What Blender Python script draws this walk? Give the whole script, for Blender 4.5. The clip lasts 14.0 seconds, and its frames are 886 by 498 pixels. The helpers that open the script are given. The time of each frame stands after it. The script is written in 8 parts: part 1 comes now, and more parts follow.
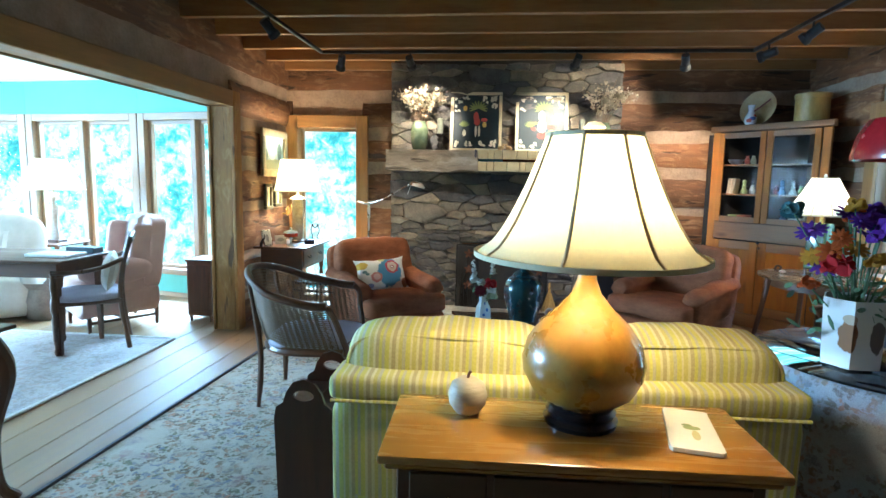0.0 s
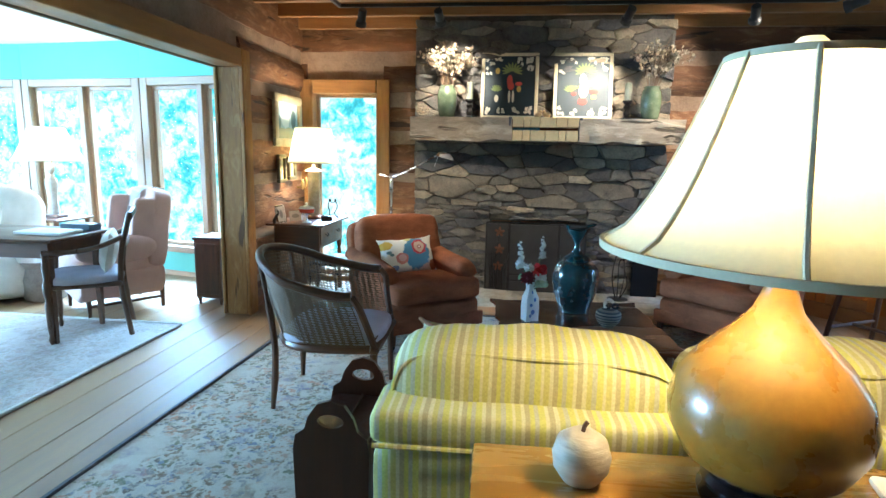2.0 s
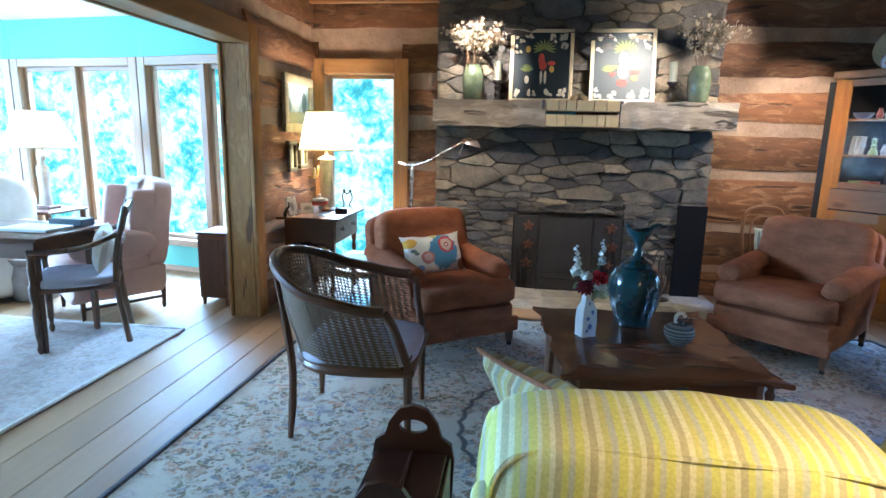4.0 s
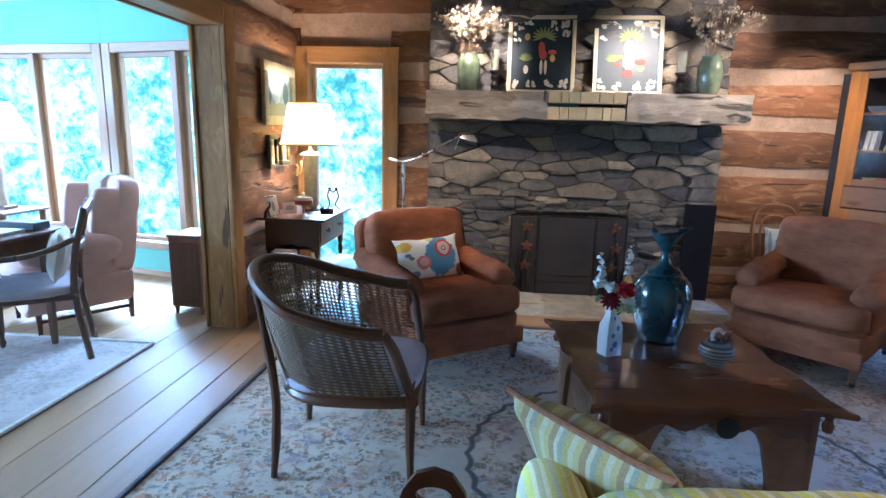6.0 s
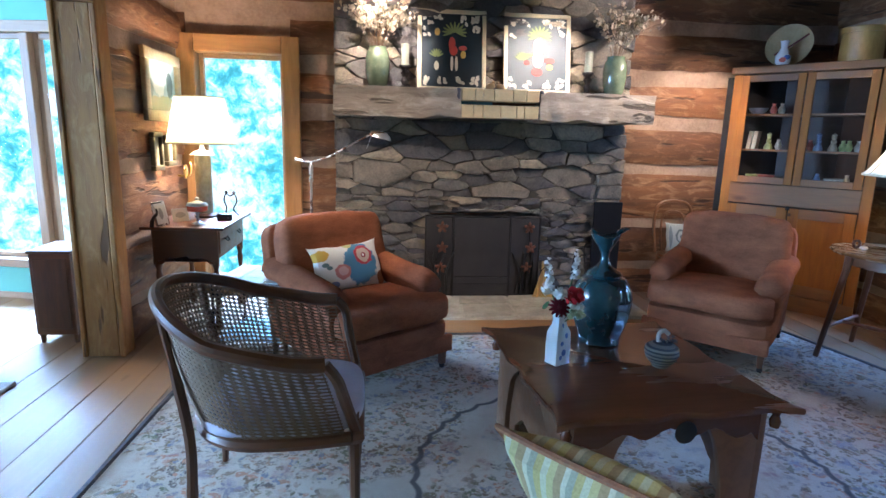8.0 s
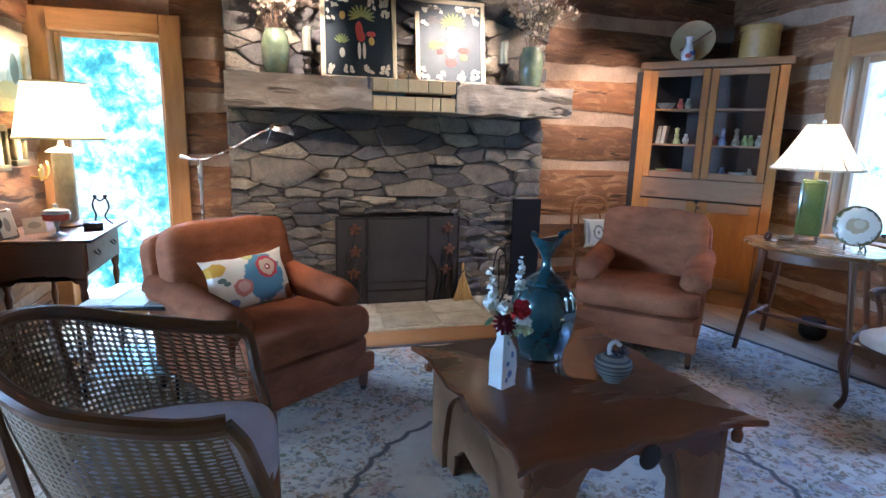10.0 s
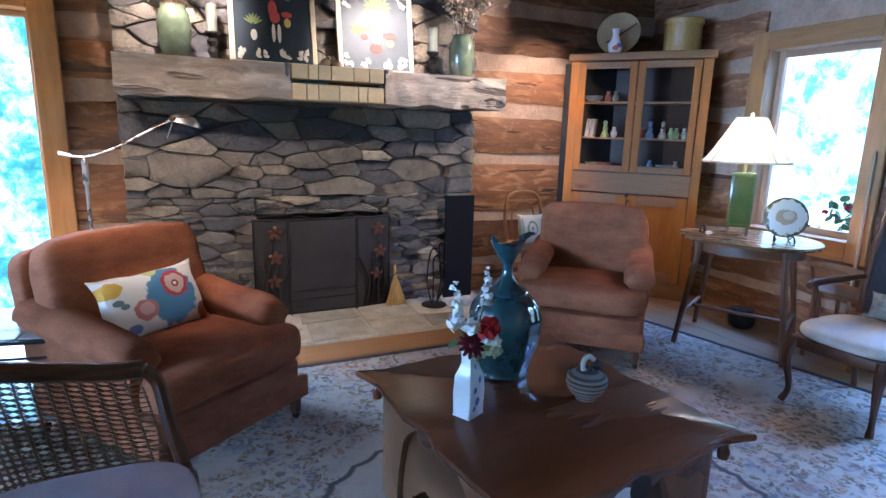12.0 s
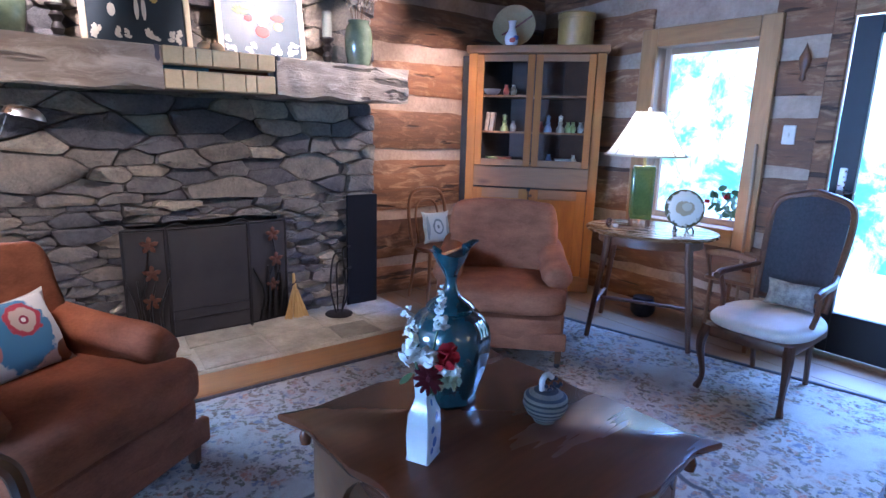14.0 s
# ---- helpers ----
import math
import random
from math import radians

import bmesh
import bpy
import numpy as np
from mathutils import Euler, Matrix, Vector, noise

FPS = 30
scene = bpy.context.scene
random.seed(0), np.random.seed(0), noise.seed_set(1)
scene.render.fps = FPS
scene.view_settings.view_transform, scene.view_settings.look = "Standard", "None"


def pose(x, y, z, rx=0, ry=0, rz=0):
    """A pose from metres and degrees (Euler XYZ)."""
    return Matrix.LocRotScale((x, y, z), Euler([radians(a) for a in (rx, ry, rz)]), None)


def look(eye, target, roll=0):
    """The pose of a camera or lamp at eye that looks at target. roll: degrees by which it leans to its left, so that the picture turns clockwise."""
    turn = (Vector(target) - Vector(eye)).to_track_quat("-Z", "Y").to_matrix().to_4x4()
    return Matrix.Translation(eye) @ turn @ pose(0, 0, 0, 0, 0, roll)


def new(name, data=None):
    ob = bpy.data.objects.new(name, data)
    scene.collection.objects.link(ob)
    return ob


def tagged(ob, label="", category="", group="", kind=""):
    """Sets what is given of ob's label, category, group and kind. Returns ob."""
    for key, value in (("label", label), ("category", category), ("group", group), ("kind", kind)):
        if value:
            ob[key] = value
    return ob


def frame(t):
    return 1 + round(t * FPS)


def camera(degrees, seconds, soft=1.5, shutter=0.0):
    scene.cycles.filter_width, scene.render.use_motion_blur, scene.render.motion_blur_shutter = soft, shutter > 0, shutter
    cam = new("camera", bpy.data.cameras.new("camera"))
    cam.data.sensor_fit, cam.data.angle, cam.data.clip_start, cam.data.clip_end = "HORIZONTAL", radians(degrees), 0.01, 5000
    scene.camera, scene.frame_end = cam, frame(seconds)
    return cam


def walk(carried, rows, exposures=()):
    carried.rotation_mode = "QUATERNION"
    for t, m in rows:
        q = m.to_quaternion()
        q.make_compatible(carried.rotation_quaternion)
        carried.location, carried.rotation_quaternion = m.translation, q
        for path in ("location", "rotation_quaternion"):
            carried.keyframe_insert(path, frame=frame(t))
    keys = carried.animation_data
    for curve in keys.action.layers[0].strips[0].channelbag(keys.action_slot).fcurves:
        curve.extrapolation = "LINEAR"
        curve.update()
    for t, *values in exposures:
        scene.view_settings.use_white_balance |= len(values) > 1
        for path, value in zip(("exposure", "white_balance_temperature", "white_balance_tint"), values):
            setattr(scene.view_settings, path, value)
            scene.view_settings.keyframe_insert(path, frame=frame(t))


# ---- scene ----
cam = camera(76.7, 14.0)
PATH = [
    (0, (0.085, 0.102, 1.399), (-0.119, 2.077, 1.153), 1.1),
    (0.5, (0.037, 0.241, 1.395), (-0.175, 2.211, 1.12), 1.1),
    (1, (-0.017, 0.371, 1.391), (-0.237, 2.336, 1.094), 1.2),
    (1.5, (-0.065, 0.472, 1.38), (-0.298, 2.433, 1.062), 1.1),
    (2, (-0.124, 0.572, 1.361), (-0.368, 2.528, 1.026), 1.2),
    (2.5, (-0.194, 0.676, 1.361), (-0.446, 2.628, 1.003), 1.3),
    (3, (-0.266, 0.777, 1.377), (-0.52, 2.726, 1.004), 1.3),
    (5.5, (-0.47, 1.237, 1.365), (-0.69, 3.184, 0.967), 1.4),
    (6, (-0.509, 1.3, 1.36), (-0.695, 3.25, 0.959), 1.4),
    (6.5, (-0.552, 1.356, 1.355), (-0.69, 3.31, 0.953), 1.4),
    (7, (-0.614, 1.406, 1.354), (-0.666, 3.365, 0.954), 1.4),
    (7.5, (-0.664, 1.461, 1.349), (-0.588, 3.42, 0.953), 1.5),
    (8, (-0.704, 1.518, 1.355), (-0.503, 3.468, 0.958), 1.6),
    (10.5, (-0.739, 1.936, 1.33), (-0.148, 3.804, 0.929), 1.6),
    (11, (-0.737, 2.0, 1.327), (-0.09, 3.848, 0.921), 1.6),
    (11.5, (-0.756, 2.084, 1.332), (-0.032, 3.902, 0.919), 1.6),
    (12, (-0.77, 2.177, 1.328), (0.05, 3.954, 0.916), 1.6),
    (12.5, (-0.784, 2.261, 1.324), (0.142, 3.985, 0.912), 1.6),
    (13, (-0.796, 2.337, 1.326), (0.22, 4.009, 0.909), 1.7),
    (13.5, (-0.79, 2.409, 1.323), (0.303, 4.031, 0.903), 1.6),
    (14, (-0.802, 2.497, 1.331), (0.38, 4.053, 0.907), 1.6),
]
EXPOSURES = [(0, 1.27, 5900, 6), (3.2, 1.15, 5700, 10), (5.3, 1.08, 5600, 22), (6.0, 1.05, 5600, 22), (10.5, 1.25, 5800, 25), (12.0, 1.26, 5600, 27), (14, 1.32, 5200, 34)]
walk(cam, [(t, look(eye, target, roll)) for t, eye, target, roll in PATH], EXPOSURES)

# ---- world and large lights ----
world = bpy.data.worlds.new("sky")
scene.world = world
world.use_nodes = True
_bg = world.node_tree.nodes["Background"]
_sky = world.node_tree.nodes.new("ShaderNodeTexSky")
_sky.sky_type, _sky.sun_disc = "NISHITA", False
_sky.sun_elevation, _sky.sun_rotation = radians(45), radians(196)
world.node_tree.links.new(_sky.outputs[0], _bg.inputs[0])
_bg.inputs[1].default_value = 0.12


def lamp(name, kind, place, power, color, size=0.1, target=None, angle=60, blend=0.5, label="", size_y=None):
    data = bpy.data.lights.new(name, kind)
    data.energy, data.color = power, color
    if kind == "AREA":
        data.size = size
        if size_y:
            data.shape, data.size_y = "RECTANGLE", size_y
    else:
        data.shadow_soft_size = size
    if kind == "SPOT":
        data.spot_size, data.spot_blend = radians(angle), blend
    ob = new(name, data)
    ob.matrix_world = look(place, target) if target else pose(*place)
    return ob


DAY = (0.36, 0.66, 1.0)
WARM = (1.0, 0.78, 0.50)
SUN = bpy.data.lights.new("sun", "SUN")
SUN.energy, SUN.angle, SUN.color = 3.0, radians(0.6), (1.0, 0.95, 0.86)
new("sun", SUN).matrix_world = look((-5, -14, 17), (0, 4, 0))
# area lamps above and outside the windows stand in for the sky's light
lamp("sky_bay", "AREA", (-4.9, 9.2, 4.6), 4300, DAY, 6.0, (-4.0, 4.4, 0.3), size_y=3.0)
# fill lamp added level with the opening made in the unseen west wall
lamp("fill_west", "AREA", (-9.3, 3.0, 1.55), 950, DAY, 3.2, (-2.0, 3.4, 0.5), size_y=1.8)
lamp("sky_window", "AREA", (-1.9, 8.8, 4.5), 1100, DAY, 2.0, (-1.5, 5.0, 0.2), size_y=2.0)
lamp("sky_east", "AREA", (6.4, 4.1, 4.3), 1000, (0.20, 0.46, 1.0), 4.0, (2.0, 3.8, 0.0), size_y=3.0)


# ---- materials ----
def nodes_of(name):
    m = bpy.data.materials.new(name)
    m.use_nodes = True
    nt = m.node_tree
    return m, nt, nt.nodes["Principled BSDF"]


def ramp(nt, fac, stops):
    r = nt.nodes.new("ShaderNodeValToRGB")
    e = r.color_ramp.elements
    while len(e) < len(stops):
        e.new(0.5)
    for el, (p, c) in zip(e, stops):
        el.position, el.color = p, (*c, 1)
    nt.links.new(fac, r.inputs[0])
    return r.outputs[0]


def coords(nt, scale=(1, 1, 1), kind="Object", rot=(0, 0, 0)):
    tc, mp = nt.nodes.new("ShaderNodeTexCoord"), nt.nodes.new("ShaderNodeMapping")
    mp.inputs["Scale"].default_value = scale
    mp.inputs["Rotation"].default_value = [radians(a) for a in rot]
    nt.links.new(tc.outputs[kind], mp.inputs[0])
    return mp.outputs[0]


def noise_tex(nt, vec, scale, detail=4, rough=0.55, distort=0.0):
    n = nt.nodes.new("ShaderNodeTexNoise")
    n.inputs["Scale"].default_value, n.inputs["Detail"].default_value = scale, detail
    n.inputs["Roughness"].default_value, n.inputs["Distortion"].default_value = rough, distort
    nt.links.new(vec, n.inputs["Vector"])
    return n.outputs[0]


def mixc(nt, fac, a, b, mode="MIX"):
    m = nt.nodes.new("ShaderNodeMix")
    m.data_type, m.blend_type = "RGBA", mode
    for sock, v in ((m.inputs[0], fac), (m.inputs[6], a), (m.inputs[7], b)):
        if isinstance(v, (int, float)):
            sock.default_value = v
        elif isinstance(v, tuple):
            sock.default_value = (*v, 1)
        else:
            nt.links.new(v, sock)
    return m.outputs[2]


def math_node(nt, op, a, b=0.5):
    m = nt.nodes.new("ShaderNodeMath")
    m.operation = op
    for sock, v in ((m.inputs[0], a), (m.inputs[1], b)):
        if isinstance(v, (int, float)):
            sock.default_value = v
        else:
            nt.links.new(v, sock)
    return m.outputs[0]


def bump(nt, bsdf, height, strength=0.3, dist=0.01):
    b = nt.nodes.new("ShaderNodeBump")
    b.inputs["Strength"].default_value, b.inputs["Distance"].default_value = strength, dist
    nt.links.new(height, b.inputs["Height"])
    nt.links.new(b.outputs[0], bsdf.inputs["Normal"])


def random_of(nt):
    return nt.nodes.new("ShaderNodeObjectInfo").outputs["Random"]


def surface(name, dark, light, scale=6.0, rough=0.6, relief=0.2, fine=60.0, stretch=(1, 1, 1), metal=0.0, vary=0.0, spec=None,
            coat=0.0, dist=0.01, patch=0.0):
    """A two-scale mottled surface between two colours."""
    m, nt, b = nodes_of(name)
    v = coords(nt, stretch)
    big, small = noise_tex(nt, v, scale, 5), noise_tex(nt, v, fine, 4)
    fac = math_node(nt, "ADD", math_node(nt, "MULTIPLY", big, 0.7), math_node(nt, "MULTIPLY", small, 0.3))
    col = ramp(nt, fac, [(0.32, dark), (0.68, light)])
    if vary:
        rnd = ramp(nt, random_of(nt), [(0.0, (1 - vary,) * 3), (1.0, (1 + vary,) * 3)])
        col = mixc(nt, 1.0, col, rnd, "MULTIPLY")
    nt.links.new(col, b.inputs["Base Color"])
    rr = ramp(nt, big, [(0.3, (max(rough - 0.1, 0.02),) * 3), (0.7, (min(rough + 0.1, 1),) * 3)])
    nt.links.new(rr, b.inputs["Roughness"])
    b.inputs["Metallic"].default_value = metal
    b.inputs["Coat Weight"].default_value = coat
    if spec is not None:
        b.inputs["Specular IOR Level"].default_value = spec
    if relief:
        bump(nt, b, fac, relief, dist)
    return m


def wood(name, dark, light, along="x", rough=0.45, vary=0.12, knots=True, scale=3.0, relief=0.15, coat=0.0, grain=1.0, worn=None, dist=0.006):
    """Sawn wood: streaks along one axis, rings, knots."""
    m, nt, b = nodes_of(name)
    st = {"x": (0.12, 1, 1), "y": (1, 0.12, 1), "z": (1, 1, 0.12)}[along]
    tc = nt.nodes.new("ShaderNodeTexCoord")
    off = nt.nodes.new("ShaderNodeVectorMath")
    off.operation = "SCALE"
    rnd = nt.nodes.new("ShaderNodeCombineXYZ")
    r = random_of(nt)
    for i in range(3):
        nt.links.new(r, rnd.inputs[i])
    nt.links.new(rnd.outputs[0], off.inputs[0])
    off.inputs["Scale"].default_value = 23.0
    add = nt.nodes.new("ShaderNodeVectorMath")
    nt.links.new(tc.outputs["Object"], add.inputs[0])
    nt.links.new(off.outputs[0], add.inputs[1])
    mp = nt.nodes.new("ShaderNodeMapping")
    mp.inputs["Scale"].default_value = st
    nt.links.new(add.outputs[0], mp.inputs[0])
    v = mp.outputs[0]
    streak = noise_tex(nt, v, 28 * grain, 6, 0.6, 0.6)
    broad = noise_tex(nt, v, scale, 3, 0.5, 1.0)
    fac = math_node(nt, "ADD", math_node(nt, "MULTIPLY", streak, 0.5), math_node(nt, "MULTIPLY", broad, 0.5))
    col = ramp(nt, fac, [(0.3, dark), (0.7, light)])
    if knots:
        kmp = nt.nodes.new("ShaderNodeMapping")
        kmp.inputs["Scale"].default_value = [0.35 if s < 1 else 1 for s in st]
        nt.links.new(add.outputs[0], kmp.inputs[0])
        vo = nt.nodes.new("ShaderNodeTexVoronoi")
        vo.inputs["Scale"].default_value = 4.0
        nt.links.new(kmp.outputs[0], vo.inputs["Vector"])
        spot = ramp(nt, vo.outputs["Distance"], [(0.06, (1, 1, 1)), (0.13, (0, 0, 0))])
        col = mixc(nt, math_node(nt, "MULTIPLY", spot, 0.8), col, tuple(c * 0.35 for c in dark))
    if worn:
        wmp = nt.nodes.new("ShaderNodeMapping")
        wmp.inputs["Scale"].default_value = [0.3 if s < 1 else 1 for s in st]
        nt.links.new(add.outputs[0], wmp.inputs[0])
        rub = noise_tex(nt, wmp.outputs[0], 13, 6, 0.7, 0.8)
        col = mixc(nt, math_node(nt, "MULTIPLY", ramp(nt, rub, [(0.5, (0, 0, 0)), (0.68, (1, 1, 1))]), 0.75), col, worn)
        check = ramp(nt, noise_tex(nt, v, 16, 3, 0.5, 0.3), [(0.34, (1, 1, 1)), (0.38, (0, 0, 0))])
        col = mixc(nt, math_node(nt, "MULTIPLY", check, 0.8), col, tuple(c * 0.4 for c in dark))
        fac = math_node(nt, "SUBTRACT", math_node(nt, "ADD", fac, rub), check)
    if vary:
        col = mixc(nt, 1.0, col, ramp(nt, r, [(0.0, (1 - vary,) * 3), (1.0, (1 + vary,) * 3)]), "MULTIPLY")
    nt.links.new(col, b.inputs["Base Color"])
    nt.links.new(ramp(nt, streak, [(0.3, (rough - 0.08,) * 3), (0.7, (rough + 0.1,) * 3)]), b.inputs["Roughness"])
    b.inputs["Coat Weight"].default_value = coat
    b.inputs["Coat Roughness"].default_value = 0.15
    if relief:
        bump(nt, b, fac, relief, dist)
    return m


def plain(name, color, rough=0.5, metal=0.0, relief=0.05, spec=None, coat=0.0):
    return surface(name, tuple(c * 0.85 for c in color), tuple(min(c * 1.12, 1) for c in color), 9, rough, relief, 120, metal=metal, spec=spec, coat=coat, dist=0.002)


def glass_mat(name, color=(1, 1, 1), rough=0.0):
    m, nt, b = nodes_of(name)
    b.inputs["Base Color"].default_value = (*color, 1)
    b.inputs["Transmission Weight"].default_value = 1
    b.inputs["Roughness"].default_value = rough
    b.inputs["IOR"].default_value = 1.45
    return m


def pane_mat(name):
    """Thin window glass: clear, with the gloss of its face."""
    m, nt, b = nodes_of(name)
    nt.nodes.remove(b)
    out = nt.nodes["Material Output"]
    tr, gl, mx, fr = (nt.nodes.new("ShaderNode" + k) for k in ("BsdfTransparent", "BsdfGlossy", "MixShader", "LayerWeight"))
    gl.inputs["Roughness"].default_value = 0.02
    gloss = math_node(nt, "ADD", math_node(nt, "MULTIPLY", math_node(nt, "POWER", fr.outputs["Facing"], 5.0), 0.12), 0.0012)
    for a, c in ((gloss, mx.inputs[0]), (tr.outputs[0], mx.inputs[1]), (gl.outputs[0], mx.inputs[2]), (mx.outputs[0], out.inputs[0])):
        nt.links.new(a, c)
    return m


def log_wood(name, along):
    """Hewn logs: dark, weathered, with long grain, checks and paler rubbed places."""
    m = wood(name, (0.055, 0.020, 0.008), (0.27, 0.115, 0.045), along, 0.7, 0.35, False, 3.4, 0.7, grain=0.6, worn=(0.40, 0.225, 0.115), dist=0.012)
    return m


LOG_X, LOG_Y = log_wood("hewn_log_x", "x"), log_wood("hewn_log_y", "y")
CHINK = surface("chinking", (0.25, 0.165, 0.11), (0.46, 0.325, 0.235), 5, 0.9, 0.8, 38, dist=0.02)
PINE_X = wood("pine_trim_x", (0.22, 0.105, 0.035), (0.42, 0.22, 0.085), "x", 0.42, 0.1)
PINE_Y = wood("pine_trim_y", (0.22, 0.105, 0.035), (0.42, 0.22, 0.085), "y", 0.42, 0.1)
PINE_Z = wood("pine_trim_z", (0.22, 0.105, 0.035), (0.42, 0.22, 0.085), "z", 0.42, 0.1)
GREY_Z = wood("grey_pine_z", (0.21, 0.122, 0.066), (0.40, 0.255, 0.150), "z", 0.5, 0.12)
GREY_X = wood("grey_pine_x", (0.21, 0.122, 0.066), (0.40, 0.255, 0.150), "x", 0.5, 0.12)
JOIST = wood("joist_pine", (0.20, 0.085, 0.025), (0.38, 0.19, 0.07), "x", 0.5, 0.1)
FLOOR = wood("floor_pine", (0.20, 0.100, 0.040), (0.34, 0.195, 0.088), "y", 0.5, 0.14, True, 2.0, 0.08)
POST_Z = wood("post_pine", (0.24, 0.096, 0.020), (0.46, 0.21, 0.052), "z", 0.75, 0.12, True, 3.0, 0.4, worn=(0.50, 0.27, 0.09))
DARKWOOD = wood("dark_wood", (0.055, 0.018, 0.0055), (0.165, 0.058, 0.018), "x", 0.42, 0.08, False, 4, 0.08, 0.06)
DARKWOOD_Z = wood("dark_wood_z", (0.055, 0.018, 0.0055), (0.165, 0.058, 0.018), "z", 0.42, 0.08, False, 4, 0.08, 0.06)
MAHOG = surface("mahogany", (0.070, 0.022, 0.009), (0.125, 0.042, 0.017), 4, 0.22, 0.02, 45, stretch=(0.12, 1, 1), coat=0.12, dist=0.002)
CONSOLE = wood("honey_wood", (0.235, 0.102, 0.014), (0.37, 0.18, 0.034), "x", 0.24, 0.05, False, 2, 0.04, 0.3)
CHERRY = wood("cherry_wood", (0.235, 0.075, 0.010), (0.43, 0.165, 0.027), "z", 0.75, 0.08, True, 3, 0.1, 0.0)
TEAL = surface("teal_paint", (0.10, 0.33, 0.26), (0.13, 0.39, 0.31), 3, 0.7, 0.1, 200, dist=0.002)
WHITE = surface("white_plaster", (0.74, 0.75, 0.74), (0.84, 0.84, 0.82), 3, 0.85, 0.1, 150, dist=0.003)
BLACK = plain("black_metal", (0.018, 0.018, 0.02), 0.45, 0.3)
IRON = surface("wrought_iron", (0.012, 0.011, 0.011), (0.045, 0.04, 0.038), 12, 0.55, 0.3, 90, metal=0.6, dist=0.004)
PANE = pane_mat("window_pane")
GLASS = glass_mat("clear_glass")
BRASS = plain("brass", (0.55, 0.36, 0.12), 0.3, 1.0)
CHROME = plain("brushed_nickel", (0.62, 0.62, 0.62), 0.28, 1.0)
RUST = surface("rust_upholstery", (0.175, 0.056, 0.026), (0.335, 0.124, 0.060), 8, 0.95, 0.5, 90, stretch=(0.8, 0.8, 1.8), spec=0.1, dist=0.004)
CREAM = surface("cream_fabric", (0.58, 0.52, 0.44), (0.74, 0.68, 0.60), 7, 0.92, 0.3, 240, spec=0.2, dist=0.002)
SALMON = surface("salmon_slipcover", (0.54, 0.34, 0.28), (0.68, 0.45, 0.38), 5, 0.92, 0.3, 200, spec=0.2, dist=0.003)


def stone_mat(name):
    m, nt, b = nodes_of(name)
    tc = nt.nodes.new("ShaderNodeTexCoord")
    r = random_of(nt)
    big = noise_tex(nt, tc.outputs["Object"], 7, 6, 0.65)
    fine = noise_tex(nt, tc.outputs["Object"], 55, 5, 0.7)
    tone = ramp(nt, r, [(0.0, (0.085, 0.085, 0.094)), (0.35, (0.125, 0.12, 0.122)), (0.65, (0.18, 0.162, 0.14)), (0.86, (0.25, 0.215, 0.172)), (1.0, (0.36, 0.31, 0.24))])
    fac = math_node(nt, "ADD", math_node(nt, "MULTIPLY", big, 0.6), math_node(nt, "MULTIPLY", fine, 0.4))
    col = mixc(nt, 1.0, tone, ramp(nt, fac, [(0.30, (0.38, 0.38, 0.40)), (0.5, (0.95, 0.93, 0.9)), (0.70, (1.55, 1.46, 1.3))]), "MULTIPLY")
    nt.links.new(col, b.inputs["Base Color"])
    b.inputs["Roughness"].default_value = 0.85
    bump(nt, b, fac, 1.0, 0.03)
    return m


STONE = stone_mat("field_stone")
MORTAR = surface("dark_joint", (0.045, 0.04, 0.036), (0.11, 0.10, 0.085), 8, 0.95, 0.8, 50, dist=0.02)


def foliage_mat(name, strength, leaf, sky, scale=2.0):
    """Leaves far off with gaps of bright sky; their sunlight is put in as glow."""
    m, nt, b = nodes_of(name)
    nt.nodes.remove(b)
    v = coords(nt, (1, 1, 1))
    a, c = noise_tex(nt, v, scale, 8, 0.72, 0.4), noise_tex(nt, v, scale * 0.28, 3, 0.5)
    fac = math_node(nt, "ADD", math_node(nt, "MULTIPLY", a, 0.65), math_node(nt, "MULTIPLY", c, 0.35))
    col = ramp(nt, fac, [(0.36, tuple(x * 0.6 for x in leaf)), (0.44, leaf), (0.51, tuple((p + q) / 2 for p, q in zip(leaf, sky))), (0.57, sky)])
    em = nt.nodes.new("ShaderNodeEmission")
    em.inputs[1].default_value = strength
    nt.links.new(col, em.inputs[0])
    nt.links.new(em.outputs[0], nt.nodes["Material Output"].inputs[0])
    return m


# ---- mesh helpers ----
def thing(name, label, category, group="", m=None, kind=""):
    ob = tagged(new(name), label, category, group, kind)
    if m is not None:
        ob.matrix_world = m
    return ob


def mesh_of(name, bm, material, smooth=35):
    me = bpy.data.meshes.new(name)
    bm.normal_update()
    bm.to_mesh(me)
    bm.free()
    for mat in material if isinstance(material, (list, tuple)) else [material]:
        me.materials.append(mat)
    if smooth:
        me.polygons.foreach_set("use_smooth", [True] * len(me.polygons))
        me.set_sharp_from_angle(angle=radians(smooth))
    return me


def part(name, bm, material, parent, label="", m=None, smooth=35):
    ob = new(name, mesh_of(name, bm, material, smooth))
    if parent is not None:
        ob.parent = parent
    if m is not None:
        ob.matrix_local = m
    if label:
        ob["label"] = label
    return ob


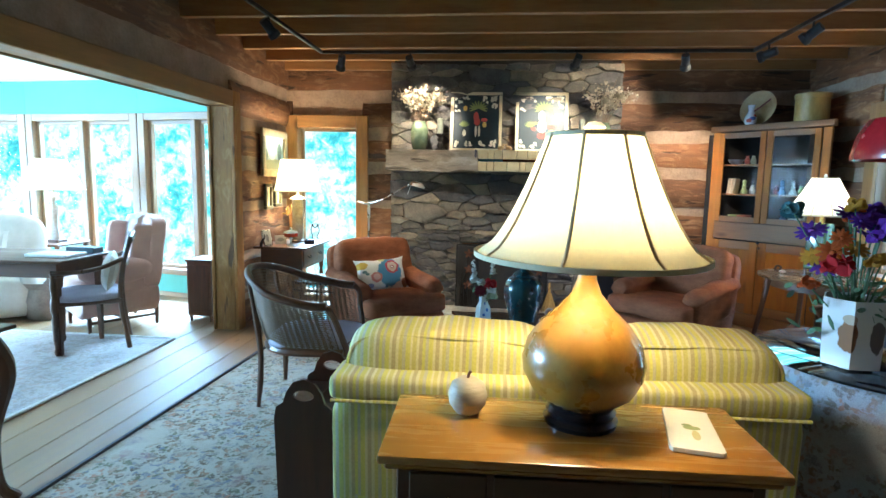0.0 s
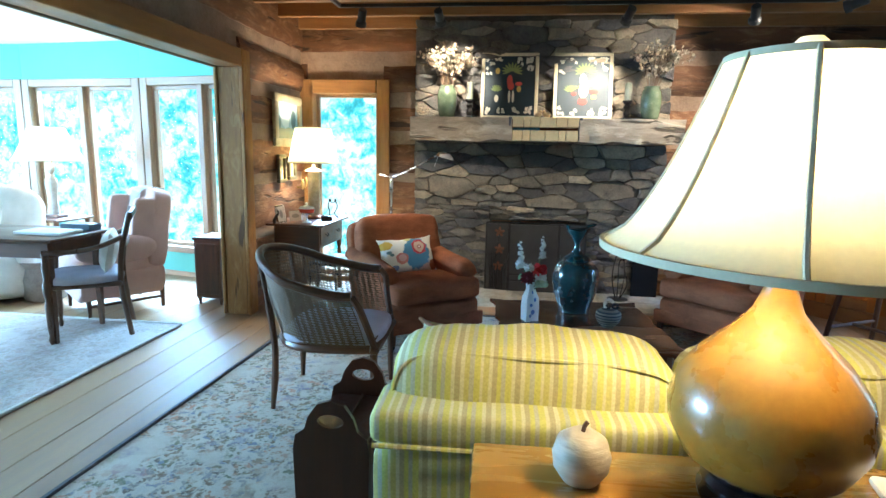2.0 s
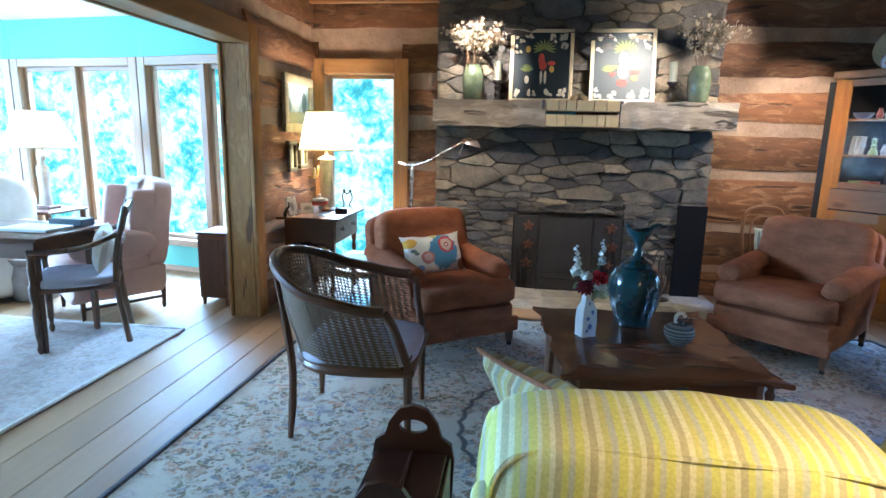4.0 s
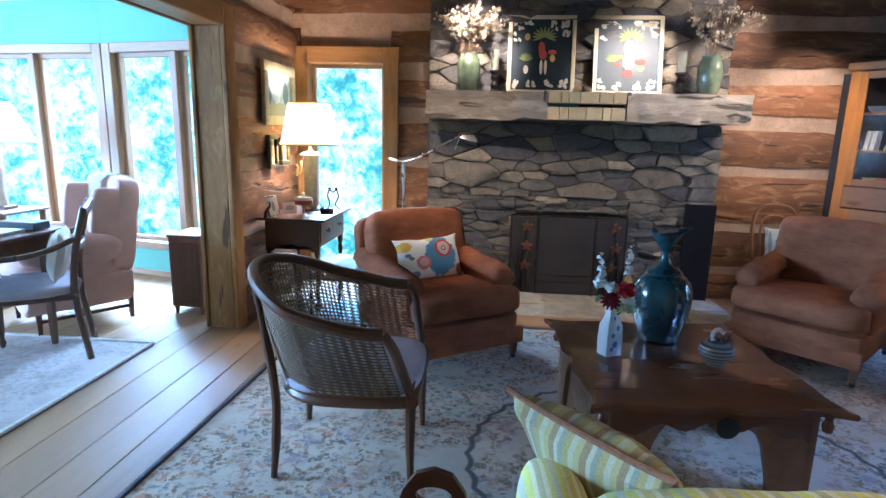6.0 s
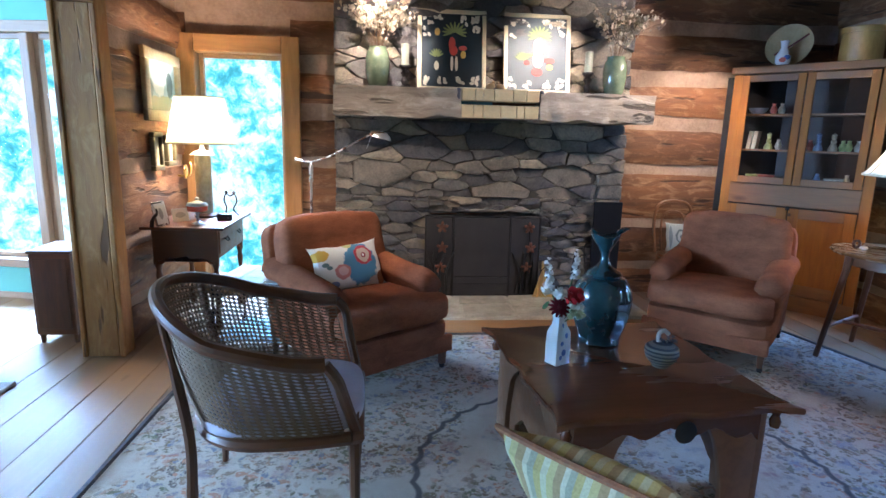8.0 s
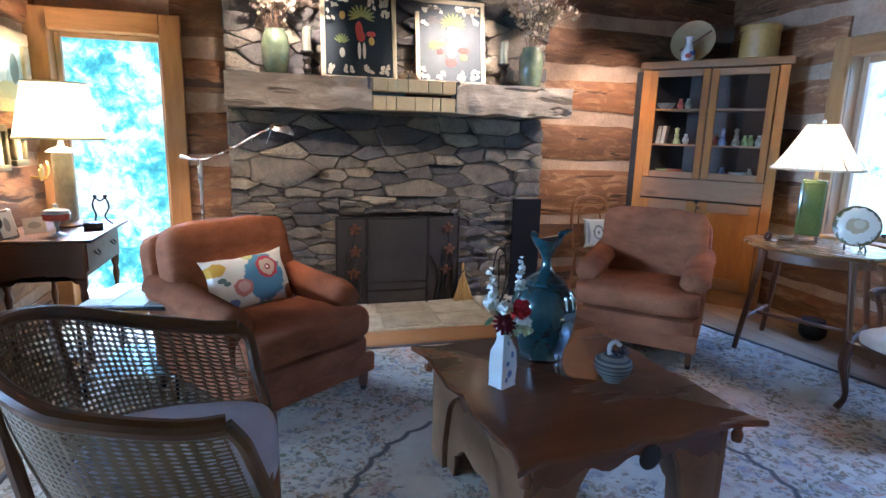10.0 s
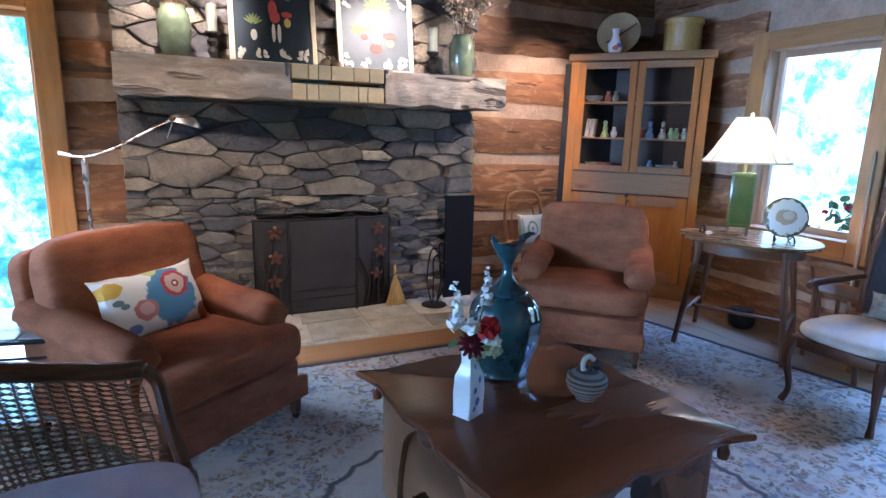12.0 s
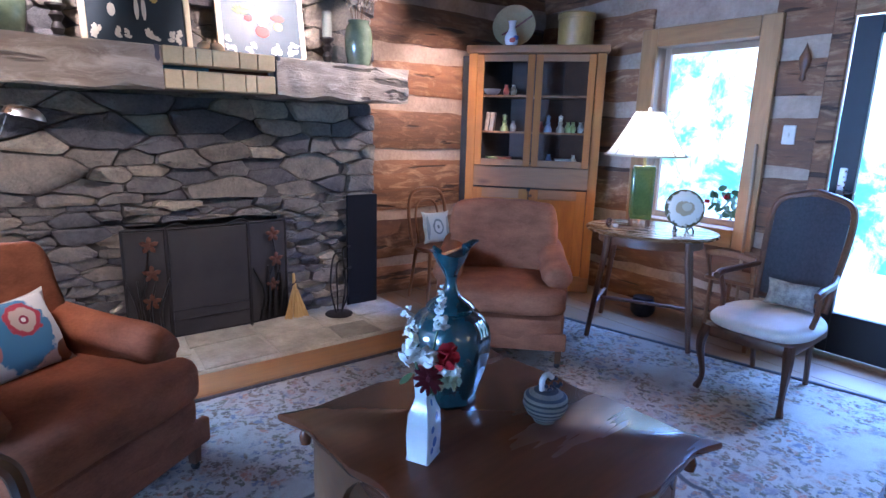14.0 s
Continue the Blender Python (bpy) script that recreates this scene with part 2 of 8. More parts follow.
def box(x0, x1, y0, y1, z0, z1, bevel=0.004, bm=None, seg=1):
    bm = bm or bmesh.new()
    r = bmesh.ops.create_cube(bm, size=1, matrix=Matrix.LocRotScale(((x0 + x1) / 2, (y0 + y1) / 2, (z0 + z1) / 2), None, (x1 - x0, y1 - y0, z1 - z0)))
    if bevel:
        es = list({e for v in r["verts"] for e in v.link_edges})
        bmesh.ops.bevel(bm, geom=es, offset=min(bevel, 0.45 * min(abs(x1 - x0), abs(y1 - y0), abs(z1 - z0))), segments=seg, affect="EDGES", profile=0.5)
    return bm


def moved(bm, m, verts=None):
    bmesh.ops.transform(bm, matrix=m, verts=verts or bm.verts)
    return bm


def lathe(profile, seg=32, bm=None, cx=0, cy=0, squash=1.0, lobes=0, lobe_depth=0.0, close=True):
    """Turned shape from (radius, height) pairs."""
    bm = bm or bmesh.new()
    rings = []
    for r, z in profile:
        ring = []
        for i in range(seg):
            a = 2 * math.pi * i / seg
            k = 1 + (lobe_depth * (abs(math.cos(a * lobes / 2)) - 0.5) if lobes else 0)
            ring.append(bm.verts.new((cx + r * k * math.cos(a), cy + squash * r * k * math.sin(a), z)))
        rings.append(ring)
    for a, b in zip(rings, rings[1:]):
        for i in range(seg):
            j = (i + 1) % seg
            bm.faces.new((a[i], a[j], b[j], b[i]))
    if close:
        if profile[0][0] > 1e-4:
            bm.faces.new(rings[0][::-1])
        if profile[-1][0] > 1e-4:
            bm.faces.new(rings[-1])
    return bm


def sweep(points, radius, seg=8, bm=None, flat=1.0, caps=True):
    """A round rod along points; radius may be a list."""
    bm = bm or bmesh.new()
    pts = [Vector(p) for p in points]
    rad = radius if isinstance(radius, (list, tuple)) else [radius] * len(pts)
    up = Vector((0, 0, 1))
    rings, last = [], None
    for i, p in enumerate(pts):
        d = (pts[min(i + 1, len(pts) - 1)] - pts[max(i - 1, 0)]).normalized()
        ref = last or (up if abs(d.z) < 0.9 else Vector((1, 0, 0)))
        s = d.cross(ref)
        s = s.normalized() if s.length > 1e-5 else d.orthogonal().normalized()
        n = s.cross(d).normalized()
        last = n
        rings.append([bm.verts.new(p + rad[i] * (math.cos(2 * math.pi * k / seg) * s * flat + math.sin(2 * math.pi * k / seg) * n)) for k in range(seg)])
    for a, b in zip(rings, rings[1:]):
        for k in range(seg):
            j = (k + 1) % seg
            bm.faces.new((a[k], a[j], b[j], b[k]))
    if caps:
        bm.faces.new(rings[0][::-1])
        bm.faces.new(rings[-1])
    return bm


def curve(ctrl, n=16):
    """Points of a smooth curve through the control points."""
    c = [Vector(p) for p in ctrl]
    c = [2 * c[0] - c[1]] + c + [2 * c[-1] - c[-2]]
    out = []
    for i in range(1, len(c) - 2):
        for k in range(n):
            t = k / n
            p0, p1, p2, p3 = c[i - 1:i + 3]
            out.append(0.5 * (2 * p1 + (p2 - p0) * t + (2 * p0 - 5 * p1 + 4 * p2 - p3) * t * t + (3 * p1 - p0 - 3 * p2 + p3) * t ** 3))
    return out + [c[-2]]


def cushion(w, d, h, n=14, soft=4.0, puff=0.25, crumple=0.006, seed=0, corner=0.0):
    """A stuffed block, w x d x h about its centre; soft: how square its edges are; puff: how far the faces bulge."""
    bm = bmesh.new()
    bmesh.ops.create_cube(bm, size=2)
    bmesh.ops.subdivide_edges(bm, edges=bm.edges[:], cuts=n, use_grid_fill=True)
    for v in bm.verts:
        p = v.co.copy()
        q = (abs(p.x) ** soft + abs(p.y) ** soft + abs(p.z) ** soft) ** (1 / soft)
        p = p / q
        b = (1 - p.x ** 2) * (1 - p.z ** 2), (1 - p.y ** 2) * (1 - p.z ** 2), (1 - p.x ** 2) * (1 - p.y ** 2)
        s = Vector((1 + 0.3 * puff * b[1], 1 + puff * b[0], 1 + puff * b[2]))
        p = Vector((p.x * s.x, p.y * s.y, p.z * s.z))
        p = Vector((p.x * w / 2, p.y * d / 2, p.z * h / 2))
        p += crumple * noise.noise_vector(p * 9 + Vector((seed * 7.1, 0, 0)))
        v.co = p
    return bm


def throw_pillow(w, h, t, n=16, seed=0):
    """A pillow standing in the xz plane, thin at its seams, with pointed corners."""
    bm = bmesh.new()
    rows = {}
    for side in (-1, 1):
        for i in range(n + 1):
            for k in range(n + 1):
                u, v = 2 * i / n - 1, 2 * k / n - 1
                pinch = 1 - 0.10 * (1 - abs(u) ** 3) * abs(v) ** 4, 1 - 0.10 * (1 - abs(v) ** 3) * abs(u) ** 4
                th = t / 2 * ((1 - u * u) * (1 - v * v)) ** 0.42
                edge = i in (0, n) or k in (0, n)
                key = (i, k) if edge else (i, k, side)
                if key not in rows:
                    p = Vector((u * w / 2 * pinch[1], side * th, v * h / 2 * pinch[0]))
                    rows[key] = bm.verts.new(p + 0.008 * noise.noise_vector(p * 11 + Vector((seed * 3.3, 0, 0))))
        for i in range(n):
            for k in range(n):
                q = [rows.get((a, b)) or rows[(a, b, side)] for a, b in ((i, k), (i + 1, k), (i + 1, k + 1), (i, k + 1))]
                bm.faces.new(q if side < 0 else q[::-1])
    return bm


def prism(outline, t, bevel=0.004, bm=None):
    """A flat board: outline of (x, y) in the xy plane, t thick upwards."""
    bm = bm or bmesh.new()
    lo = [bm.verts.new((x, y, 0)) for x, y in outline]
    f = bm.faces.new(lo)
    ext = bmesh.ops.extrude_face_region(bm, geom=[f])
    up = [v for v in ext["geom"] if isinstance(v, bmesh.types.BMVert)]
    bmesh.ops.translate(bm, verts=up, vec=(0, 0, t))
    bmesh.ops.recalc_face_normals(bm, faces=bm.faces[:])
    if bevel:
        es = [e for e in bm.edges if abs(e.verts[0].co.z - e.verts[1].co.z) < 1e-6]
        bmesh.ops.bevel(bm, geom=es, offset=bevel, segments=2, affect="EDGES", profile=0.6)
    return bm


UPRIGHT = pose(0, 0, 0, 90)   # lays a board's outline into the xz plane


# ---- structure ----
XL, XR, YB, YREAR, ZC = -2.31, 3.14, 6.27, -2.3, 2.75
ROWS = [(-0.02, 0.20), (0.30, 0.58), (0.71, 1.05), (1.17, 1.43), (1.59, 1.80), (1.96, 2.21), (2.37, 2.76)]


def hewn_log(length, height, thick, seed):
    """One hewn log along x, front face at y = 0, rough faces, thick into +y."""
    nx, nz = max(3, int(length / 0.07)), 4
    bm = bmesh.new()
    grid = []
    for i in range(nx + 1):
        row = []
        for k in range(nz + 1):
            x, z = length * i / nx, height * k / nz
            p = Vector((x * 1.3 + seed * 5.7, seed, z * 4))
            edge = abs(2 * k / nz - 1) ** 3
            y = 0.016 * noise.noise(p) + 0.02 * edge - 0.008
            dz = (0.03 * noise.noise(Vector((x * 0.9 + seed * 3.1, k // 3, seed))) + 0.016 * noise.noise(Vector((x * 5.1 + seed * 1.7, k, seed)))) if k in (0, nz) else 0
            row.append(bm.verts.new((x, y, z + dz)))
        grid.append(row)
    for i in range(nx):
        for k in range(nz):
            bm.faces.new((grid[i][k], grid[i + 1][k], grid[i + 1][k + 1], grid[i][k + 1]))
    for k in (0, nz):
        back = [bm.verts.new((g[k].co.x, thick, g[k].co.z)) for g in grid]
        for i in range(nx):
            q = (grid[i][k], grid[i + 1][k], back[i + 1], back[i])
            bm.faces.new(q[::-1] if k == 0 else q)
    for g, flip in ((grid[0], False), (grid[-1], True)):
        b0, b1 = bm.verts.new((g[0].co.x, thick, g[0].co.z)), bm.verts.new((g[-1].co.x, thick, g[-1].co.z))
        q = [*g, b1, b0]
        bm.faces.new(q[::-1] if flip else q)
    bmesh.ops.recalc_face_normals(bm, faces=bm.faces[:])
    return bm


def log_wall(name, label, origin, turn, length, holes, material, thick=0.16, rows=ROWS, top=ZC, seed=1):
    """A wall along its own x. The chinking stands 25 mm behind the logs' faces; holes are (x0, x1, z0, z1)."""
    wall = thing(name, label, "wall", kind="structure", m=pose(*origin, 0, 0, turn))
    spans, cuts = [], sorted(holes)
    edges = sorted({0.0, length, *[c for h in cuts for c in h[:2]]})
    for a, b in zip(edges, edges[1:]):
        zs = sorted((h[2], h[3]) for h in cuts if h[0] < (a + b) / 2 < h[1])
        z = -0.02
        for lo, hi in zs:
            if lo > z + 0.01:
                spans.append((a, b, z, lo))
            z = hi
        if z < top - 0.01:
            spans.append((a, b, z, top))
    bm = bmesh.new()
    for a, b, lo, hi in spans:
        box(a, b, 0.022, thick, lo, hi, 0, bm)
    part("chinking", bm, CHINK, wall, "pale cream mortar between the logs", smooth=0)
    n = seed * 31
    for r, (lo, hi) in enumerate(rows):
        x = 0.0
        while x < length - 0.02:
            blocking = [h for h in cuts if h[2] < hi - 0.03 and h[3] > lo + 0.03 and h[1] > x + 0.01]
            nxt = min([h[0] for h in blocking] + [length])
            if nxt > x + 0.03:
                n += 1
                part("log", hewn_log(nxt - x, hi - lo + 0.03, 0.06, n), material, wall, m=pose(x, 0, lo - 0.015), smooth=60)
            x = min([h[1] for h in blocking if h[0] <= nxt + 0.01] + [length]) if blocking else length
    return wall


# floor: one dark sheet under the boards; boards are laid at the end
floor = thing("floor", "wide honey-coloured knotty pine floorboards", "floor", kind="structure")
part("subfloor", box(-8.6, XR + 0.2, YREAR - 0.1, 6.6, -2.3, -0.018, 0), MORTAR, floor, smooth=0)

BW = (-2.34, -1.40, -0.05, 2.08)       # back window with its casing
RW = (4.20, 5.20, 0.56, 2.10)          # right window with its casing, along y
RD = (2.72, 3.92, -0.05, 2.12)         # glazed door in the right wall
log_wall("wall_north", "dark hewn log wall with pale chinking", (XL - 0.2, YB, 0), 0, XR - XL + 0.4,
         [(BW[0] + 0.07 - XL + 0.2, BW[1] - 0.07 - XL + 0.2, BW[2], BW[3] - 0.07)], LOG_X, seed=1)
log_wall("wall_east", "dark hewn log wall with pale chinking", (XR, YB, 0), -90, YB - YREAR,
         [(YB - RW[1] + 0.06, YB - RW[0] - 0.06, RW[2] + 0.06, RW[3] - 0.06), (YB - RD[1] + 0.05, YB - RD[0] - 0.05, RD[2], RD[3] - 0.05)], LOG_X, seed=2)
# the west wall: a short stretch beside the post, and the logs over the wide opening
log_wall("wall_west", "hewn log wall beside and over the wide opening", (XL, YREAR, 0), 90, YB - YREAR,
         [(0.4, 4.92 - YREAR, -0.05, 2.10)], LOG_X, thick=0.16, seed=3)
log_wall("wall_south", "dark hewn log wall with pale chinking", (XR, YREAR, 0), 180, XR - XL, [], LOG_X, seed=4)

opening = thing("door_1", "wide cased opening of knotty grey-brown pine", "opening", kind="structure")
part("jamb", box(XL - 0.16, XL + 0.02, 4.86, 4.925, 0, 2.0, 0.006), POST_Z, opening)
part("casing", box(XL + 0.022, XL + 0.055, 4.85, 4.985, 0, 2.13, 0.006), POST_Z, opening)
part("casing", box(XL - 0.19, XL - 0.162, 4.85, 4.985, 0, 2.13, 0.006), POST_Z, opening)
part("jamb", box(XL - 0.16, XL + 0.02, -1.92, -1.86, 0, 2.0, 0.006), POST_Z, opening)
part("header", box(XL - 0.16, XL + 0.02, -1.92, 4.926, 2.0, 2.06, 0.006), PINE_Y, opening, "honey pine head board")
part("header_casing", box(XL + 0.022, XL + 0.055, -1.99, 4.848, 1.99, 2.13, 0.006), PINE_Y, opening, "honey pine casing board")
part("header_casing", box(XL - 0.19, XL - 0.162, -1.99, 4.848, 1.99, 2.13, 0.006), PINE_Y, opening)

# ceiling: boards over joists, one mesh
bm = bmesh.new()
for i in range(18):
    y = 6.19 - 0.5 * i
    box(XL - 0.1, XR + 0.1, y - 0.028, y + 0.028, 2.55, 2.76, 0.003, bm)
for i in range(60):
    y = YREAR - 0.05 + 0.146 * i
    box(XL - 0.1, XR + 0.1, y + 0.002, y + 0.144, 2.762, 2.79, 0, bm)
ceiling = tagged(part("ceiling", bm, JOIST, None, smooth=0), "exposed pine joists under wide ceiling boards", "ceiling", kind="structure")
dining_ceiling = tagged(part("ceiling_dining", box(-8.6, XL - 0.2, YREAR - 0.1, 6.9, 2.46, 2.56, 0), WHITE, None, smooth=0),
                        "smooth white painted plaster ceiling", "ceiling", kind="structure")


def casing(win, w, z0, z1, t, mat_v, mat_h, board=0.13, sill=True):
    """Boards round an opening of w, in the window's own xz plane with the room at -y."""
    part("casing", box(-board, 0, -t, 0, z0 - (0 if not sill else board), z1 + board, 0.005), mat_v, win)
    part("casing", box(w, w + board, -t, 0, z0 - (0 if not sill else board), z1 + board, 0.005), mat_v, win)
    part("head_casing", box(0.001, w - 0.001, -t - 0.002, 0, z1, z1 + board, 0.005), mat_h, win)
    if sill:
        part("window_sill", box(0.001, w - 0.001, -t - 0.002, 0, z0 - board, z0, 0.005), mat_h, win)


def sash(win, x0, x1, z0, z1, y, rail=0.045, mat_v=GREY_Z, mat_h=GREY_X):
    frame_ob = part("window_frame", box(x0, x0 + rail, y, y + 0.04, z0, z1, 0.004), mat_v, win)
    part("stile", box(x1 - rail, x1, y, y + 0.04, z0, z1, 0.004), mat_v, frame_ob)
    part("rail", box(x0 + rail, x1 - rail, y + 0.001, y + 0.039, z0, z0 + rail, 0.004), mat_h, frame_ob)
    part("rail", box(x0 + rail, x1 - rail, y + 0.001, y + 0.039, z1 - rail, z1, 0.004), mat_h, frame_ob)
    p = part("pane", box(x0 + rail - 0.004, x1 - rail + 0.004, y + 0.018, y + 0.022, z0 + rail - 0.004, z1 - rail + 0.004, 0), PANE, frame_ob, smooth=0)
    p.visible_shadow = False


def reveal(win, w, z0, z1, depth, mat_v, mat_h):
    part("reveal", box(-0.02, 0.0, 0.001, depth, z0, z1, 0.002), mat_v, win)
    part("reveal", box(w, w + 0.02, 0.001, depth, z0, z1, 0.002), mat_v, win)
    part("reveal", box(-0.02, w + 0.02, 0.001, depth, z1, z1 + 0.02, 0.002), mat_h, win)
    part("reveal", box(-0.02, w + 0.02, 0.001, depth, z0 - 0.02, z0, 0.002), mat_h, win)


# tall window beside the chimney
w1 = thing("window_1", "tall window cased in honey pine, bright trees outside", "window", kind="structure", m=pose(-2.20, YB - 0.012, 0))
casing(w1, 0.665, 0.06, 1.945, 0.03, PINE_Z, PINE_X, 0.135)
reveal(w1, 0.665, 0.06, 1.945, 0.16, PINE_Z, PINE_X)
sash(w1, 0.0, 0.665, 0.06, 1.945, 0.09, 0.035)
# window in the east wall
w2 = thing("window_2", "window cased in knotty pine, garden outside", "window", kind="structure", m=pose(XR - 0.012, 5.07, 0, 0, 0, -90))
casing(w2, 0.74, 0.69, 1.96, 0.03, PINE_Z, PINE_X, 0.13)
reveal(w2, 0.74, 0.69, 1.96, 0.16, GREY_Z, GREY_X)
sash(w2, 0.0, 0.74, 0.69, 1.96, 0.10, 0.045)
part("latch", sweep([(0.40, 0.05, 0.735), (0.40, 0.03, 0.75), (0.46, 0.02, 0.755)], 0.008), IRON, w2)

# bay of windows in the dining room
BAY = [(-2.56, 5.86), (-4.07, 6.20), (-5.62, 6.38), (-7.15, 6.38), (-8.4, 5.6)]
for k, (p, q) in enumerate(zip(BAY, BAY[1:])):
    d = Vector((p[0] - q[0], p[1] - q[1]))
    wdt, ang = d.length, math.degrees(math.atan2(d.y, d.x))
    bay = thing("bay_wall_%d" % (k + 1), "teal painted wall under and over the windows", "wall", kind="structure", m=pose(q[0], q[1], 0, 0, 0, ang))
    part("apron", box(0, wdt, 0.01, 0.16, -0.02, 0.26, 0), TEAL, bay, smooth=0)
    part("frieze", box(0, wdt, 0.01, 0.16, 2.08, 2.47, 0), TEAL, bay, smooth=0)
    part("baseboard", box(0.003, wdt - 0.003, -0.004, 0.009, 0.0, 0.05, 0.003), GREY_X, bay)
    wn = thing("window_%d" % (k + 3), "pair of tall casements in grey-brown wood", "window", kind="structure", m=pose(q[0], q[1], 0, 0, 0, ang))
    part("casing", box(0.005, 0.10, -0.012, 0.15, 0.26, 2.08, 0.005), GREY_Z, wn)
    part("casing", box(wdt - 0.10, wdt - 0.005, -0.012, 0.15, 0.26, 2.08, 0.005), GREY_Z, wn)
    part("head_casing", box(0.10, wdt - 0.10, -0.01, 0.15, 2.0, 2.08, 0.005), GREY_X, wn)
    part("window_sill", box(0.10, wdt - 0.10, -0.03, 0.15, 0.26, 0.325, 0.005), GREY_X, wn)
    mid = wdt / 2
    part("mullion", box(mid - 0.035, mid + 0.035, 0.0, 0.15, 0.325, 2.0, 0.005), GREY_Z, wn)
    sash(wn, 0.10, mid - 0.035, 0.325, 2.0, 0.05, 0.04)
    sash(wn, mid + 0.035, wdt - 0.10, 0.325, 2.0, 0.05, 0.04)
# unseen west wall; its opening is added to let the fill light through
bm = box(-8.55, -8.4, -2.4, 1.3, -0.02, 2.47, 0)
box(-8.55, -8.4, 4.7, 5.7, -0.02, 2.47, 0, bm)
box(-8.55, -8.4, 1.3, 4.7, -0.02, 0.30, 0, bm)
box(-8.55, -8.4, 1.3, 4.7, 2.1, 2.47, 0, bm)
tagged(part("wall_dining_west", bm, TEAL, None, smooth=0), "unseen teal wall with an opening added for fill light", "wall", kind="structure")
for nm, a, b in (("wall_dining_south", (-8.5, -2.45), (XL - 0.2, -2.3)),):
    tagged(part(nm, box(a[0], b[0], a[1], b[1], -0.02, 2.47, 0), TEAL, None, smooth=0), "plain teal painted plaster wall", "wall", kind="structure")

# glazed door in the east wall
d2 = thing("door_2", "closed black glazed door in dark pine casing", "door", kind="structure", m=pose(XR - 0.012, RD[1] - 0.10, 0, 0, 0, -90))
casing(d2, 1.0, 0.0, 2.02, 0.03, LOG_X, LOG_X, 0.10, sill=False)
part("door_leaf", box(0.0, 0.13, 0.03, 0.075, 0.01, 2.02, 0.004), BLACK, d2)
part("door_leaf", box(0.87, 1.0, 0.03, 0.075, 0.01, 2.02, 0.004), BLACK, d2)
part("door_rail", box(0.13, 0.87, 0.031, 0.074, 0.01, 0.27, 0.004), BLACK, d2)
part("door_rail", box(0.13, 0.87, 0.031, 0.074, 1.92, 2.02, 0.004), BLACK, d2)
pn = part("pane", box(0.126, 0.874, 0.05, 0.055, 0.266, 1.924, 0), PANE, d2, smooth=0)
pn.visible_shadow = False
bm = box(0.045, 0.085, 0.02, 0.03, 0.95, 1.16, 0.004)
sweep([(0.065, 0.02, 1.02), (0.065, -0.03, 1.02), (0.16, -0.035, 1.02)], 0.009, 8, bm)
part("door_handle", bm, CHROME, d2, "brushed nickel lever handle")

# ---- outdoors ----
# backdrop planes that glow by themselves in place of sunlight on leaves
LEAVES = foliage_mat("glowing_trees", 0.9, (0.08, 0.46, 0.50), (0.70, 1.0, 1.0), 4.5)
LEAVES_E = foliage_mat("glowing_garden", 1.7, (0.08, 0.40, 0.46), (0.75, 1.0, 1.0), 1.6)


def backdrop(name, label, a, b, z0, z1, mat):
    bm = bmesh.new()
    vs = [bm.verts.new(p) for p in ((*a, z0), (*b, z0), (*b, z1), (*a, z1))]
    bm.faces.new(vs)
    return tagged(part(name, bm, mat, None, smooth=0), label, "backdrop", kind="structure")


backdrop("backdrop_north", "glowing backdrop of trees outside the windows", (-19, 12.5), (5, 12.5), -5, 7, LEAVES)
backdrop("backdrop_east", "glowing backdrop of a garden outside the window", (8.5, -4), (8.5, 12.5), -4, 7, LEAVES_E)
tagged(part("ground", box(-60, 60, -60, 60, -2.4, -2.2, 0), surface("grass_ground", (0.04, 0.08, 0.03), (0.09, 0.14, 0.05), 3, 0.95), None, smooth=0),
       "mown green lawn round the house", "ground", kind="structure")
tagged(part("deck", box(XR + 0.2, 6.5, 0.5, 8.0, -2.2, -0.09, 0), surface("deck_boards", (0.30, 0.28, 0.25), (0.48, 0.45, 0.40), 5, 0.8), None, smooth=0), "weathered grey porch deck outside the door", "deck", kind="structure")
tagged(part("roof", box(-8.8, XR + 0.4, -2.7, 7.0, 2.85, 2.98, 0), MORTAR, None, smooth=0), "plain dark roof over the rooms", "roof", kind="structure")

# ---- the chimney ----
HX0, HX1, YS = -1.12, 1.28, 6.14
chimney = thing("fireplace", "dry-stacked grey and tan stone chimney breast", "fireplace", kind="structure")
bm = box(HX0 + 0.03, -0.34, YS + 0.006, YB + 0.1, 0.0, 2.75, 0)
box(0.56, HX1 - 0.03, YS + 0.006, YB + 0.1, 0.0, 2.75, 0, bm)
box(-0.34, 0.56, YS + 0.006, YB + 0.1, 0.72, 2.75, 0, bm)
box(-0.34, 0.56, YB + 0.02, YB + 0.1, 0.0, 0.72, 0, bm)
part("stone_core", bm, MORTAR, chimney, "shadowed joints behind the stones", smooth=0)
tagged(part("hearth_slab", box(-1.25, 1.35, 5.44, YS + 0.02, -0.01, 0.03, 0.008), surface("hearth_stone", (0.27, 0.25, 0.20), (0.45, 0.42, 0.34), 5, 0.8, 0.6, 40), None),
       "flat hearth of pale tan flagstones", "hearth", kind="structure")
tagged(part("hearth_border", box(-1.25, 1.35, 5.19, 5.438, -0.01, 0.022, 0.006), PINE_X, None), "broad orange pine board along the hearth", "trim", kind="structure")


